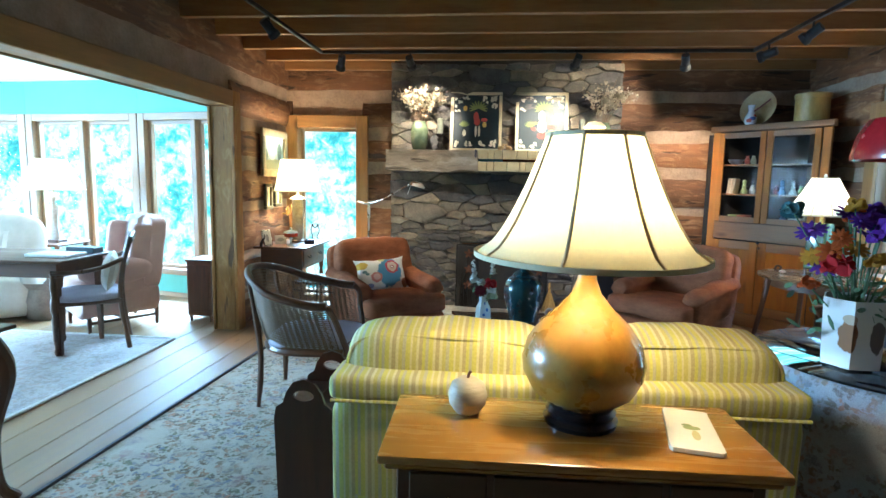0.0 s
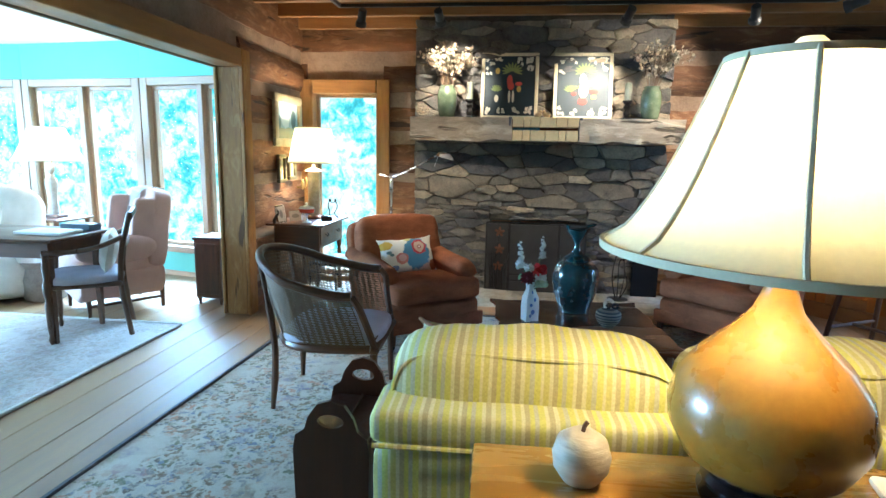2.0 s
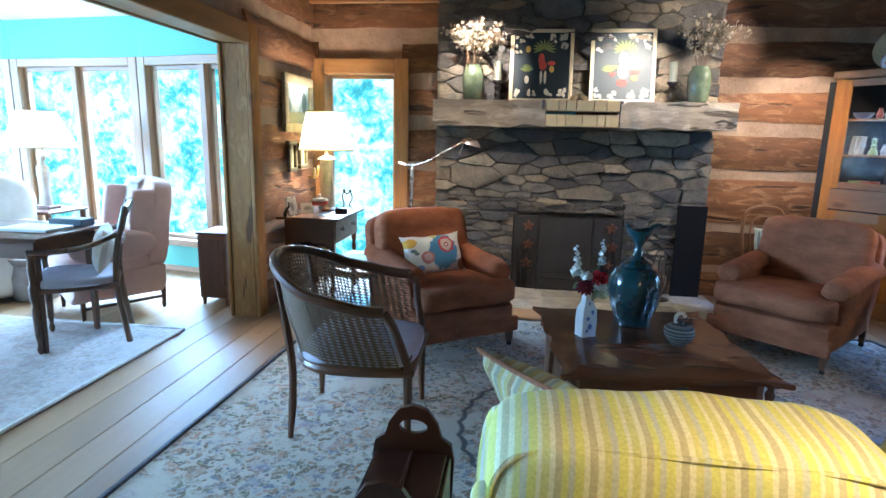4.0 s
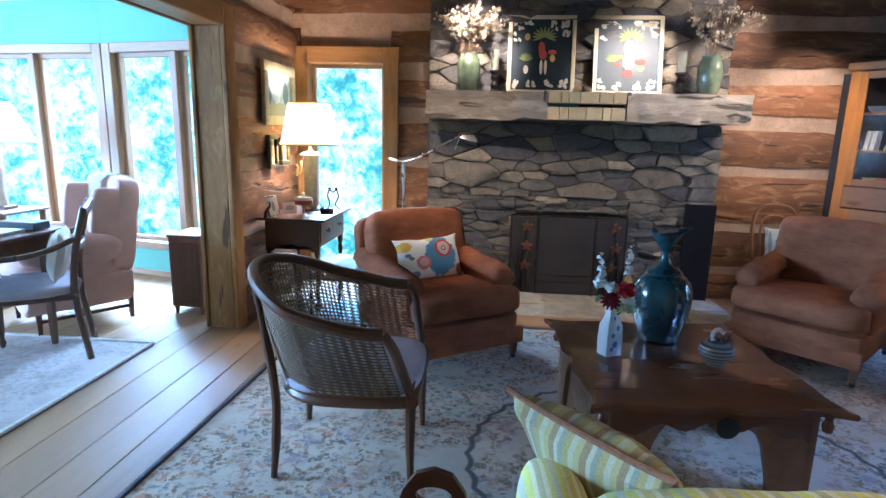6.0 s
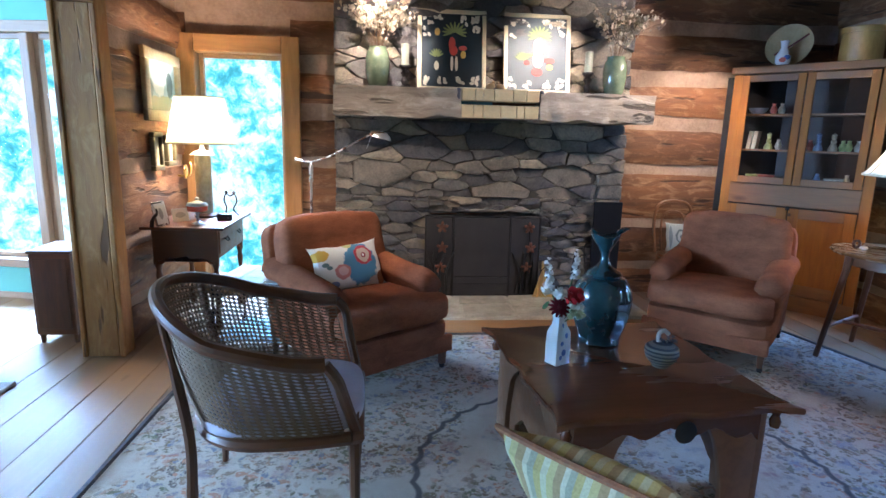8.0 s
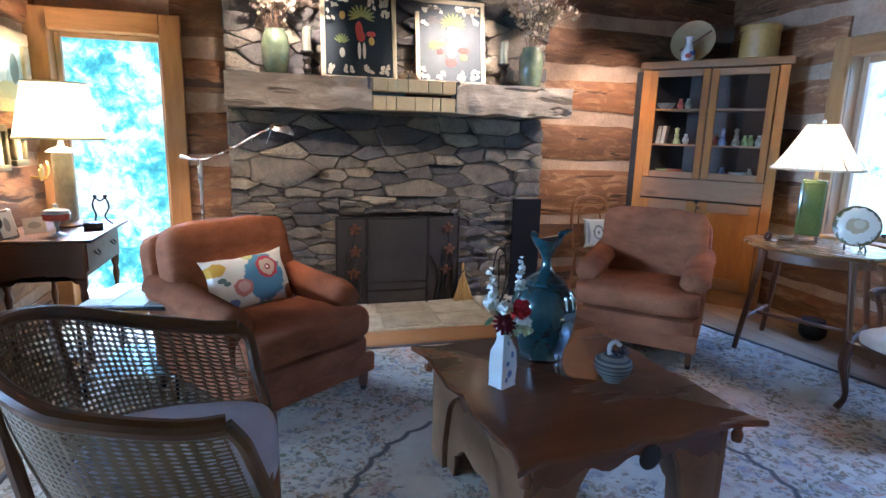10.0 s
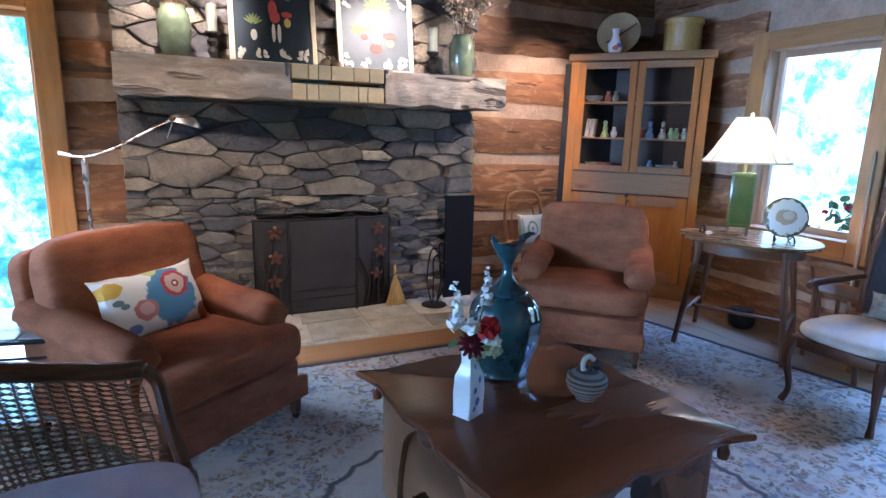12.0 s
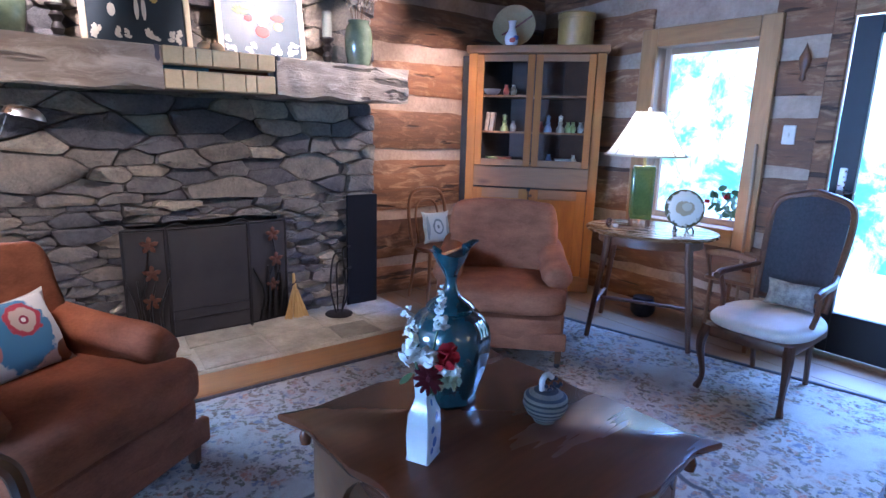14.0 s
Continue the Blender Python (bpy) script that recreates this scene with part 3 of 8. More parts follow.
def stone_block(poly, depth, rnd):
    """One rough stone: outline in x, z; front bulged, tilted and chipped towards -y."""
    bm = bmesh.new()
    c = sum((Vector(p) for p in poly), Vector((0, 0))) / len(poly)
    tilt = rnd.uniform(-0.10, 0.10), rnd.uniform(-0.16, 0.10)

    def front(p, k, d):
        q = c + (Vector(p) - c) * k
        return bm.verts.new((q.x, -d + (q.x - c.x) * tilt[0] + (q.y - c.y) * tilt[1], q.y))
    n = len(poly)
    rings = [[bm.verts.new((p[0], 0.05, p[1])) for p in poly],
             [front(p, 1.0, depth * rnd.uniform(0.6, 0.85)) for p in poly],
             [front(p, rnd.uniform(0.90, 0.96), depth * rnd.uniform(0.92, 1.05)) for p in poly],
             [front(p, rnd.uniform(0.42, 0.6), depth * rnd.uniform(0.95, 1.2)) for p in poly]]
    for a, b in zip(rings, rings[1:]):
        for i in range(n):
            j = (i + 1) % n
            bm.faces.new((a[i], a[j], b[j], b[i]))
    bm.faces.new(rings[-1])
    bmesh.ops.recalc_face_normals(bm, faces=bm.faces[:])
    return bm


def clip_cell(poly, p, q, k):
    """The part of a cell nearer to seed p than to seed q; k shifts the cut towards q."""
    d = q - p
    mid, out = p + d * (0.5 + k), []
    for a, b in zip(poly, poly[1:] + poly[:1]):
        fa, fb = (a - mid).dot(d), (b - mid).dot(d)
        if fa <= 0:
            out.append(a)
        if fa * fb < 0:
            out.append(a.lerp(b, fa / (fa - fb)))
    return out


def lay_stones(x0, x1, z0, z1, wide, tall, mix, rnd):
    """Fills a patch of wall with flat-lying irregular stones; mix is the share of large ones."""
    flat = wide / tall
    seeds = []
    for _ in range(4000):
        p = Vector((rnd.uniform(x0, x1), rnd.uniform(z0, z1) * flat))
        r = wide * (rnd.uniform(0.85, 1.15) if rnd.random() < mix else rnd.uniform(0.42, 0.62))
        if all((p - q).length > (r + rq) * 0.5 for q, rq in seeds):
            seeds.append((p, r))
    cells = []
    for i, (p, r) in enumerate(seeds):
        poly = [Vector(c) for c in ((x0, z0 * flat), (x1, z0 * flat), (x1, z1 * flat), (x0, z1 * flat))]
        for j, (q, rq) in enumerate(seeds):
            if i != j and (q - p).length < wide * 4 and poly:
                poly = clip_cell(poly, p, q, 0.5 * (r - rq) / (r + rq))
        if len(poly) > 2:
            cells.append([Vector((v.x, v.y / flat)) for v in poly])
    return cells


def stonework(parent, patches, rnd):
    for patch in patches:
        for cell in lay_stones(*patch, rnd):
            c = sum(cell, Vector((0, 0))) / len(cell)
            pts = []
            for a, b in zip(cell, cell[1:] + cell[:1]):
                if (b - a).length < 0.012:
                    continue
                for t in ((0.06, 0.5, 0.94) if (b - a).length > 0.07 else (0.25, 0.75)):
                    v = a.lerp(b, t)
                    n = noise.noise_vector(Vector((v.x * 17, 3.1, v.y * 21)))
                    v = v + Vector((n.x, n.z)) * 0.016
                    d = c - v
                    v = v + d * min(0.5, rnd.uniform(0.0005, 0.003) / max(d.length, 0.01))
                    pts.append((min(max(v.x, HX0), HX1), max(0.03, v.y)))
            if len(pts) > 3:
                part("stone", stone_block(pts, rnd.uniform(0.018, 0.085), rnd), STONE, parent, m=pose(0, YS + 0.02, 0), smooth=20)


rnd = random.Random(11)
stonework(chimney, [(HX0, -0.36, 0.03, 0.735, 0.22, 0.072, 0.5), (0.58, HX1, 0.03, 0.735, 0.22, 0.072, 0.5), (-0.36, 0.58, 0.735, 0.86, 0.25, 0.075, 0.5),
                    (HX0, -0.36, 0.735, 0.86, 0.25, 0.075, 0.5), (0.58, HX1, 0.735, 0.86, 0.25, 0.075, 0.5),
                    (HX0, HX1, 0.86, 1.47, 0.38, 0.145, 0.5), (HX0, HX1, 1.47, 2.60, 0.36, 0.13, 0.5)], rnd)

# mantel: a hewn beam in two lengths with a tiled slot between
BEAM = wood("weathered_beam", (0.22, 0.17, 0.125), (0.50, 0.42, 0.33), "x", 0.9, 0.05, True, 5.0, 1.0, grain=0.8, worn=(0.62, 0.54, 0.44), dist=0.02)


def beam(x0, x1, y0, y1, z0, z1, seed):
    bm = box(x0, x1, y0, y1, z0, z1, 0)
    bmesh.ops.subdivide_edges(bm, edges=[e for e in bm.edges if abs(e.verts[0].co.x - e.verts[1].co.x) > 0.1], cuts=70)
    bmesh.ops.subdivide_edges(bm, edges=[e for e in bm.edges if abs(e.verts[0].co.z - e.verts[1].co.z) > 0.05], cuts=7)
    for v in bm.verts:
        n = noise.noise_vector(v.co * 6 + Vector((seed, 0, 0)))
        chip = noise.noise(Vector((v.co.x * 9 + seed, v.co.y * 9, v.co.z * 34)))
        v.co += Vector((0, 0.014 * chip if v.co.y < y0 + 0.01 else 0, 0))
        v.co += Vector((0.008 * n.x, -0.03 * abs(n.y) if v.co.y < y0 + 0.01 else 0, (0.024 * n.z if v.co.z < z0 + 0.02 else 0.004 * n.z)))
    return bm


mantel = thing("mantel", "thick weathered grey hewn beam mantel shelf", "mantel")
part("beam", beam(-1.09, -0.17, 5.71, YS + 0.01, 1.485, 1.692, 1.0), BEAM, mantel, smooth=50)
part("beam", beam(0.42, 1.31, 5.71, YS + 0.01, 1.485, 1.692, 4.0), BEAM, mantel, smooth=50)
part("beam_back", box(-0.175, 0.425, 5.86, YS, 1.492, 1.686, 0.004), DARKWOOD, mantel, "dark recess board")
TILE = surface("buff_tile", (0.56, 0.42, 0.22), (0.74, 0.58, 0.33), 9, 0.7, 0.3, 70, vary=0.15)
for z0, z1, ws in ((1.612, 1.697, (0.10, 0.06, 0.08, 0.14, 0.10, 0.10)), (1.490, 1.584, (0.09, 0.07, 0.13, 0.12, 0.06, 0.11))):
    x = -0.166
    for w in ws:
        part("tile", box(x + 0.003, x + w - 0.002, 5.70, 5.862, z0, z1, 0.004), TILE, mantel)
        x += w
part("slot_panel", box(-0.16, 0.08, 5.80, 5.83, 1.586, 1.61, 0.003), plain("blue_glaze", (0.10, 0.30, 0.42), 0.3), mantel, "painted blue panel in the slot")
endm = plain("beam_end", (0.10, 0.10, 0.12), 0.8)
for x in (-0.172, 0.420):
    part("beam_end", box(x - 0.03, x, 5.702, 5.76, 1.485, 1.70, 0.02, seg=3) if x < 0 else box(x, x + 0.03, 5.702, 5.76, 1.485, 1.70, 0.02, seg=3), endm, mantel, "dark sawn beam end")

# fire screen: three panels with iron leaves and copper flowers
screen = thing("fire_screen", "black iron folding fire screen with copper flowers", "fire screen")
MESH = surface("screen_mesh", (0.02, 0.018, 0.018), (0.055, 0.05, 0.048), 4, 0.7, 0.4, 350, metal=0.3)
COPPER = surface("dull_copper", (0.10, 0.04, 0.025), (0.24, 0.11, 0.07), 20, 0.45, 0.3, 90, metal=0.8)
for x0, x1, y0, y1, nm in ((-0.15, 0.32, 6.035, 6.035, "panel"), (-0.38, -0.16, 6.07, 6.036, "wing"), (0.33, 0.58, 6.036, 6.07, "wing")):
    ang = math.degrees(math.atan2(y1 - y0, x1 - x0))
    w = math.hypot(x1 - x0, y1 - y0)
    pm = pose(x0, y0, 0.03, 0, 0, ang)
    panel = part(nm, box(0.008, w - 0.008, -0.003, 0.003, 0.01, 0.665, 0), MESH, screen, m=pm, smooth=0)
    bm = sweep([(0, 0, 0), (0, 0, 0.68)], 0.009)
    sweep([(w, 0, 0), (w, 0, 0.68)], 0.009, 8, bm)
    sweep([(0, 0, 0.675), (w, 0, 0.675)], 0.009, 8, bm)
    sweep([(0, 0, 0.012), (w, 0, 0.012)], 0.008, 8, bm)
    if nm == "panel":
        sweep([(0, -0.004, 0.11), (w, -0.004, 0.11)], 0.006, 8, bm)
        sweep([(0, -0.004, 0.17), (w, -0.004, 0.17)], 0.006, 8, bm)
        for fx in (0.0, w):
            sweep([(fx, 0.0, 0.01), (fx, -0.09, -0.022), (fx + 0.01, -0.12, -0.02)], 0.008, 8, bm)
    part("frame", bm, IRON, panel)
    if nm == "wing":
        r2 = random.Random(int(x0 * 100))
        for k in range(3):
            fx, fz = w * r2.uniform(0.3, 0.75), 0.25 + 0.17 * k
            part("stem", sweep(curve([(w * 0.5, -0.012, 0.02), (w * r2.uniform(0.2, 0.8), -0.018, fz * 0.5), (fx, -0.015, fz)], 6), 0.005), IRON, panel)
            bm = bmesh.new()
            for a in range(5):
                bmesh.ops.create_icosphere(bm, subdivisions=1, radius=1, matrix=pose(fx, -0.025, fz, 0, a * 72, 0) @ Matrix.Translation((0, 0, 0.026)) @ Matrix.Diagonal((0.016, 0.008, 0.028, 1)))
            part("flower", bm, COPPER, panel, "copper flower")
        bm = bmesh.new()
        for k in range(4):
            lx = w * (0.2 + 0.2 * k)
            sweep(curve([(lx, -0.01, 0.02), (lx + r2.uniform(-0.04, 0.04), -0.02, 0.2), (lx + r2.uniform(-0.06, 0.06), -0.012, 0.38)], 5), [0.009 * (1 - abs(i / 10 - 0.4)) + 0.001 for i in range(11)], 5, bm, 2.0)
        part("leaf", bm, IRON, panel)
bm = sweep(curve([(-0.16, 6.034, 0.71), (-0.1, 6.034, 0.735), (-0.02, 6.034, 0.71)], 6), 0.006)
part("top_scroll", bm, IRON, screen)
part("top_scroll", sweep(curve([(0.20, 6.034, 0.71), (0.27, 6.034, 0.735), (0.34, 6.034, 0.71)], 6), 0.006, 6), IRON, screen)

# slate panel leaning on the chimney at the right
tagged(part("slate_panel", box(1.03, 1.275, 6.045, 6.062, 0.03, 0.845, 0.003), plain("black_slate", (0.010, 0.011, 0.014), 0.7, spec=0.1), None), "tall plain black metal panel standing on the hearth", "panel")

# ---- corner cupboard ----
cab = thing("corner_cupboard", "tall cherry corner cupboard with glazed upper doors", "cupboard", m=pose(2.225, 6.20, 0, 0, 0, -50.2))
CW, CH = 1.08, 1.985
CHX = wood("cherry_wood_x", (0.17, 0.07, 0.022), (0.31, 0.145, 0.052), "x", 0.58, 0.08, True, 3, 0.06)
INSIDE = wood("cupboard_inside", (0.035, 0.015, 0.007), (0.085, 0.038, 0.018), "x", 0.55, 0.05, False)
part("stile", box(0.0, 0.07, 0.0, 0.022, 0.07, CH - 0.06, 0.003), CHERRY, cab)
part("stile", box(CW - 0.07, CW, 0.0, 0.022, 0.07, CH - 0.06, 0.003), CHERRY, cab)
# left side board is coloured near black, darker than the right one
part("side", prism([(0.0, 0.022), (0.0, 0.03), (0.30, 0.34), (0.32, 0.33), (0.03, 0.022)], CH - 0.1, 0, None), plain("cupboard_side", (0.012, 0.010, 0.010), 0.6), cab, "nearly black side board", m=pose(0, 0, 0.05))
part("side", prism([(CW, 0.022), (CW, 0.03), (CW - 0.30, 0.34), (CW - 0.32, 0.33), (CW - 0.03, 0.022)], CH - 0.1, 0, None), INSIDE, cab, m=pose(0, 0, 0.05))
# strip added beside the left stile to make the near-black band there
part("side_strip", box(-0.05, -0.002, 0.0, 0.02, 0.05, CH - 0.08, 0.002), plain("black_strip", (0.008, 0.007, 0.007), 0.7), cab, "nearly black strip added beside the left stile")
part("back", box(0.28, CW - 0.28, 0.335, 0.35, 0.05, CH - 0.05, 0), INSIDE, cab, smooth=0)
part("cornice", box(-0.02, CW + 0.02, -0.03, 0.05, CH - 0.06, CH, 0.01, seg=2), CHX, cab)
part("top", prism([(0.0, 0.05), (CW, 0.05), (CW - 0.32, 0.35), (0.32, 0.35)], 0.02, 0), CHX, cab, m=pose(0, 0, CH - 0.025))
part("mid_rail", box(0.07, CW - 0.07, 0.001, 0.021, 0.86, 1.03, 0.003), CHX, cab)
part("base_rail", box(0.0, CW, -0.002, 0.03, 0.0, 0.13, 0.004), CHX, cab)
for z in (1.035, 1.30, 1.59):
    part("shelf", prism([(0.04, 0.03), (CW - 0.04, 0.03), (CW - 0.33, 0.33), (0.33, 0.33)], 0.016, 0), CHX, cab, m=pose(0, 0, z))
for side, (a, b) in enumerate(((0.075, 0.535), (0.545, 1.005))):
    door = part("glazed_door", box(a, a + 0.055, -0.02, 0.0, 1.035, 1.915, 0.003), CHERRY, cab)
    part("stile", box(b - 0.055, b, -0.02, 0.0, 1.035, 1.915, 0.003), CHERRY, door)
    part("rail", box(a + 0.055, b - 0.055, -0.019, 0.0, 1.035, 1.09, 0.003), CHX, door)
    part("rail", box(a + 0.055, b - 0.055, -0.019, 0.0, 1.86, 1.915, 0.003), CHX, door)
    p = part("pane", box(a + 0.05, b - 0.05, -0.012, -0.008, 1.085, 1.865, 0), PANE, door, smooth=0)
    p.visible_shadow = False
    low = part("lower_door", box(a, a + 0.075, -0.02, 0.0, 0.14, 0.85, 0.003), CHERRY, cab)
    part("stile", box(b - 0.075, b, -0.02, 0.0, 0.14, 0.85, 0.003), CHERRY, low)
    part("rail", box(a + 0.075, b - 0.075, -0.019, 0.0, 0.14, 0.23, 0.003), CHX, low)
    part("rail", box(a + 0.075, b - 0.075, -0.019, 0.0, 0.77, 0.85, 0.003), CHX, low)
    part("door_panel", box(a + 0.07, b - 0.07, -0.008, 0.0, 0.225, 0.775, 0.002), CHERRY, low)
part("knob", lathe([(0.008, 0), (0.008, 0.012), (0.014, 0.02), (0.0, 0.028)], 12), DARKWOOD, cab, m=pose(0.56, -0.02, 0.80, 90))
part("latch", box(0.525, 0.555, -0.028, -0.02, 0.835, 0.865, 0.003), IRON, cab)

# ---- upholstered armchairs ----
def armchair(name, label, m):
    """A deep low armchair: loose T-shaped seat cushion, rolled arms set back from the front, raked back."""
    ch = thing(name, label, "armchair", "rust armchairs", m)
    part("base", cushion(0.74, 0.90, 0.19, 10, 9, 0.02, 0.004, 1), RUST, ch, m=pose(0, 0.04, 0.215))
    part("skirt", box(-0.372, 0.372, -0.418, -0.38, 0.115, 0.215, 0.012, seg=3), RUST, ch)
    seat_b = cushion(0.56, 0.72, 0.145, 14, 8, 0.10, 0.008, 2)
    for v in seat_b.verts:
        if v.co.y < -0.20:
            v.co.x *= 1.0 + 0.30 * min(1.0, (-0.20 - v.co.y) / 0.03)
    part("seat_cushion", seat_b, RUST, ch, m=pose(0, -0.075, 0.375, -2))
    for s in (-1, 1):
        bm = bmesh.new()
        rings = []
        for i in range(19):
            t = i / 18
            y = -0.285 + 0.70 * t
            rise = 0.565 + 0.055 * t
            prof = []
            for k in range(24):
                a = 2 * math.pi * k / 24
                px, pz = math.cos(a), math.sin(a)
                if pz > -0.25:
                    prof.append((s * 0.318 + px * 0.088, rise - 0.085 + pz * 0.085))
                else:
                    prof.append((s * 0.322 + px * 0.062, rise - 0.107 + (pz + 0.25) * 0.42))
            k2 = (0.80, 0.94, 1.0)[min(i, 2)]
            cx, cz = s * 0.32, rise - 0.11
            rings.append([bm.verts.new((cx + (q[0] - cx) * k2, y, cz + (q[1] - cz) * k2)) for q in prof])
        for a, b in zip(rings, rings[1:]):
            for k in range(24):
                j = (k + 1) % 24
                bm.faces.new((a[k], a[j], b[j], b[k]))
        bm.faces.new(rings[0])
        bm.faces.new(rings[-1])
        bmesh.ops.recalc_face_normals(bm, faces=bm.faces[:])
        for v in bm.verts:
            v.co += 0.006 * noise.noise_vector(v.co * 8)
        part("arm", bm, RUST, ch, smooth=75)
    part("back", cushion(0.73, 0.13, 0.64, 12, 9, 0.03, 0.006, 4), RUST, ch, m=pose(0, 0.42, 0.485, -10))
    part("back_cushion", cushion(0.68, 0.19, 0.45, 14, 7.5, 0.09, 0.012, 5), RUST, ch, m=pose(0, 0.30, 0.625, -13))
    for x in (-0.335, 0.335):
        for y in (-0.365, 0.42):
            leg = part("leg", lathe([(0.022, 0.03), (0.028, 0.14)], 4), DARKWOOD_Z, ch, m=pose(x, y, 0, 0, 0, 45))
            part("caster", lathe([(0.0, 0), (0.014, 0.004), (0.018, 0.016), (0.012, 0.03)], 10), IRON, leg)
    return ch


armchair("armchair", "rust red-brown upholstered armchair with loose seat cushion by the tall window", pose(-0.86, 4.705, 0.012, 0, 0, 36))
armchair("armchair", "rust red-brown upholstered armchair beside the corner cupboard", pose(1.53, 4.96, 0.012, 0, 0, -43))

# ---- cane tub chair ----
CANE = wood("cane", (0.13, 0.075, 0.038), (0.25, 0.15, 0.08), "z", 0.5, 0.1, False)
tub = thing("cane_tub_chair", "dark wooden tub chair with woven cane back and lilac seat", "chair", m=pose(-1.088, 3.468, 0.012, 0, 0, 2))


def tub_rim(a):
    """The rail's path: a from -1 (near arm end) to 1 (far arm end)."""
    ang = a * radians(102)
    x, y = -0.335 * math.cos(ang) - 0.045, 0.352 * math.sin(ang)
    if abs(a) > 0.70:
        k = (abs(a) - 0.70) / 0.30
        x += 0.165 * k
    z = 0.655 + 0.165 * max(0.0, math.cos(a * radians(96))) ** 1.15
    return Vector((x, y, z))


def tub_low(a):
    ang = a * radians(112)
    return Vector((-0.245 * math.cos(ang) - 0.02 + (0.19 * max(0, (abs(a) - 0.72) / 0.28)), 0.278 * math.sin(ang), 0.36))


rim = [tub_rim(-1 + 2 * i / 44) for i in range(45)]
part("top_rail", sweep(rim, [0.020 + 0.006 * (abs(i - 22) / 22) for i in range(45)], 10, None, 1.0), DARKWOOD, tub)
low = [tub_low(-1 + 2 * i / 30) for i in range(31)]
part("seat_rail", sweep(low, 0.024, 8), DARKWOOD, tub)
part("front_rail", sweep([low[0], (0.285, -0.25, 0.355), (0.285, 0.25, 0.355), low[-1]], 0.024, 8), DARKWOOD, tub)
for s in (-1, 1):
    e, g = tub_rim(s), Vector((0.28, s * 0.235, 0.37))
    part("arm_support", sweep(curve([e, e + Vector((0.035, 0, -0.05)), (e + g) / 2 + Vector((0.01, 0, 0)), g], 6), 0.019, 8), DARKWOOD, tub)
# woven cane: crossing strands on the curved back
bm = bmesh.new()


def on_back(u, v):
    a, b = tub_low(u), tub_rim(u)
    p = a.lerp(b, v)
    p.x += -0.012 * math.sin(math.pi * v) * math.cos(u * 1.8)
    return p


def strand(pts, w):
    pts = [Vector(p) for p in pts]
    last = None
    for i, p in enumerate(pts):
        d = (pts[min(i + 1, len(pts) - 1)] - pts[max(i - 1, 0)]).normalized()
        out = Vector((p.x + 0.05, p.y, 0)).normalized()
        sd = d.cross(out).normalized() * w
        q = bm.verts.new(p + sd + out * 0.0015), bm.verts.new(p - sd + out * 0.0015), bm.verts.new(p - out * 0.0015)
        if last:
            for k in range(3):
                bm.faces.new((last[k], last[(k + 1) % 3], q[(k + 1) % 3], q[k]))
        last = q


NU, NV = 66, 22
for i in range(NU):
    u = -0.985 + 1.97 * i / (NU - 1)
    strand([on_back(u, 0.02 + 0.96 * k / 5) for k in range(6)], 0.0025)
for k in range(NV):
    v = 0.04 + 0.92 * k / (NV - 1)
    strand([on_back(-0.99 + 1.98 * i / 40, v) for i in range(41)], 0.0025)
# slanting strands cross between the upright and level ones and leave eight-sided holes
for i in range(-NV - 1, NU + 1):
    for sgn in (1, -1):
        pts = []
        for k in range(13):
            v = 0.03 + 0.94 * k / 12
            c = i + 0.5 + (v - 0.04) / 0.92 * (NV - 1)
            u = sgn * (-0.985 + 1.97 * c / (NU - 1))
            if -0.985 <= u <= 0.985:
                pts.append(on_back(u, v))
        if len(pts) > 2:
            strand(pts, 0.0017)
tagged(part("cane_back", bm, CANE, tub, "open woven cane", smooth=0), kind="stuff")
LILAC = surface("lilac_fabric", (0.40, 0.37, 0.42), (0.54, 0.50, 0.55), 6, 0.9, 0.2, 220, spec=0.2, dist=0.002)
seat = part("seat", cushion(0.52, 0.50, 0.075, 10, 5, 0.15, 0.003, 8), LILAC, tub, "pale lilac upholstered seat", m=pose(0.035, 0, 0.40))
part("piping", sweep([(0.285, y, 0.41) for y in (-0.23, -0.1, 0.1, 0.23)], 0.005, 6), DARKWOOD, seat, m=pose(-0.035, 0, -0.40))
for s in (-1, 1):
    part("front_leg", sweep([(0.275, s * 0.232, 0.37), (0.275, s * 0.232, 0.16), (0.28, s * 0.235, 0.0)], [0.022, 0.018, 0.013], 8), DARKWOOD_Z, tub)
    part("back_leg", sweep(curve([(-0.318, s * 0.215, 0.775), (-0.262, s * 0.205, 0.40), (-0.255, s * 0.215, 0.2), (-0.265, s * 0.235, 0.0)], 5), [0.012] * 3 + [0.018] * 8 + [0.020, 0.018, 0.016, 0.014, 0.013], 8), DARKWOOD_Z, tub)

# ---- coffee table ----
def wavy_outline(w, d, depth, per=14):
    """A table edge of pointed corners and ogee waves."""
    pts = []
    cs = [(-w / 2, -d / 2), (w / 2, -d / 2), (w / 2, d / 2), (-w / 2, d / 2)]
    for i in range(4):
        a, b = Vector(cs[i]), Vector(cs[(i + 1) % 4])
        n = Vector((-(b - a).y, (b - a).x)).normalized()
        m = per * 2
        for k in range(m):
            t = k / m
            f = 0.25 * math.sin(math.pi * t) ** 0.5 + 0.45 * (1 - math.cos(6 * math.pi * t)) / 2 + 0.30 * abs(math.sin(5 * math.pi * t))
            pts.append(tuple(a + (b - a) * t + n * depth * f))
    return pts


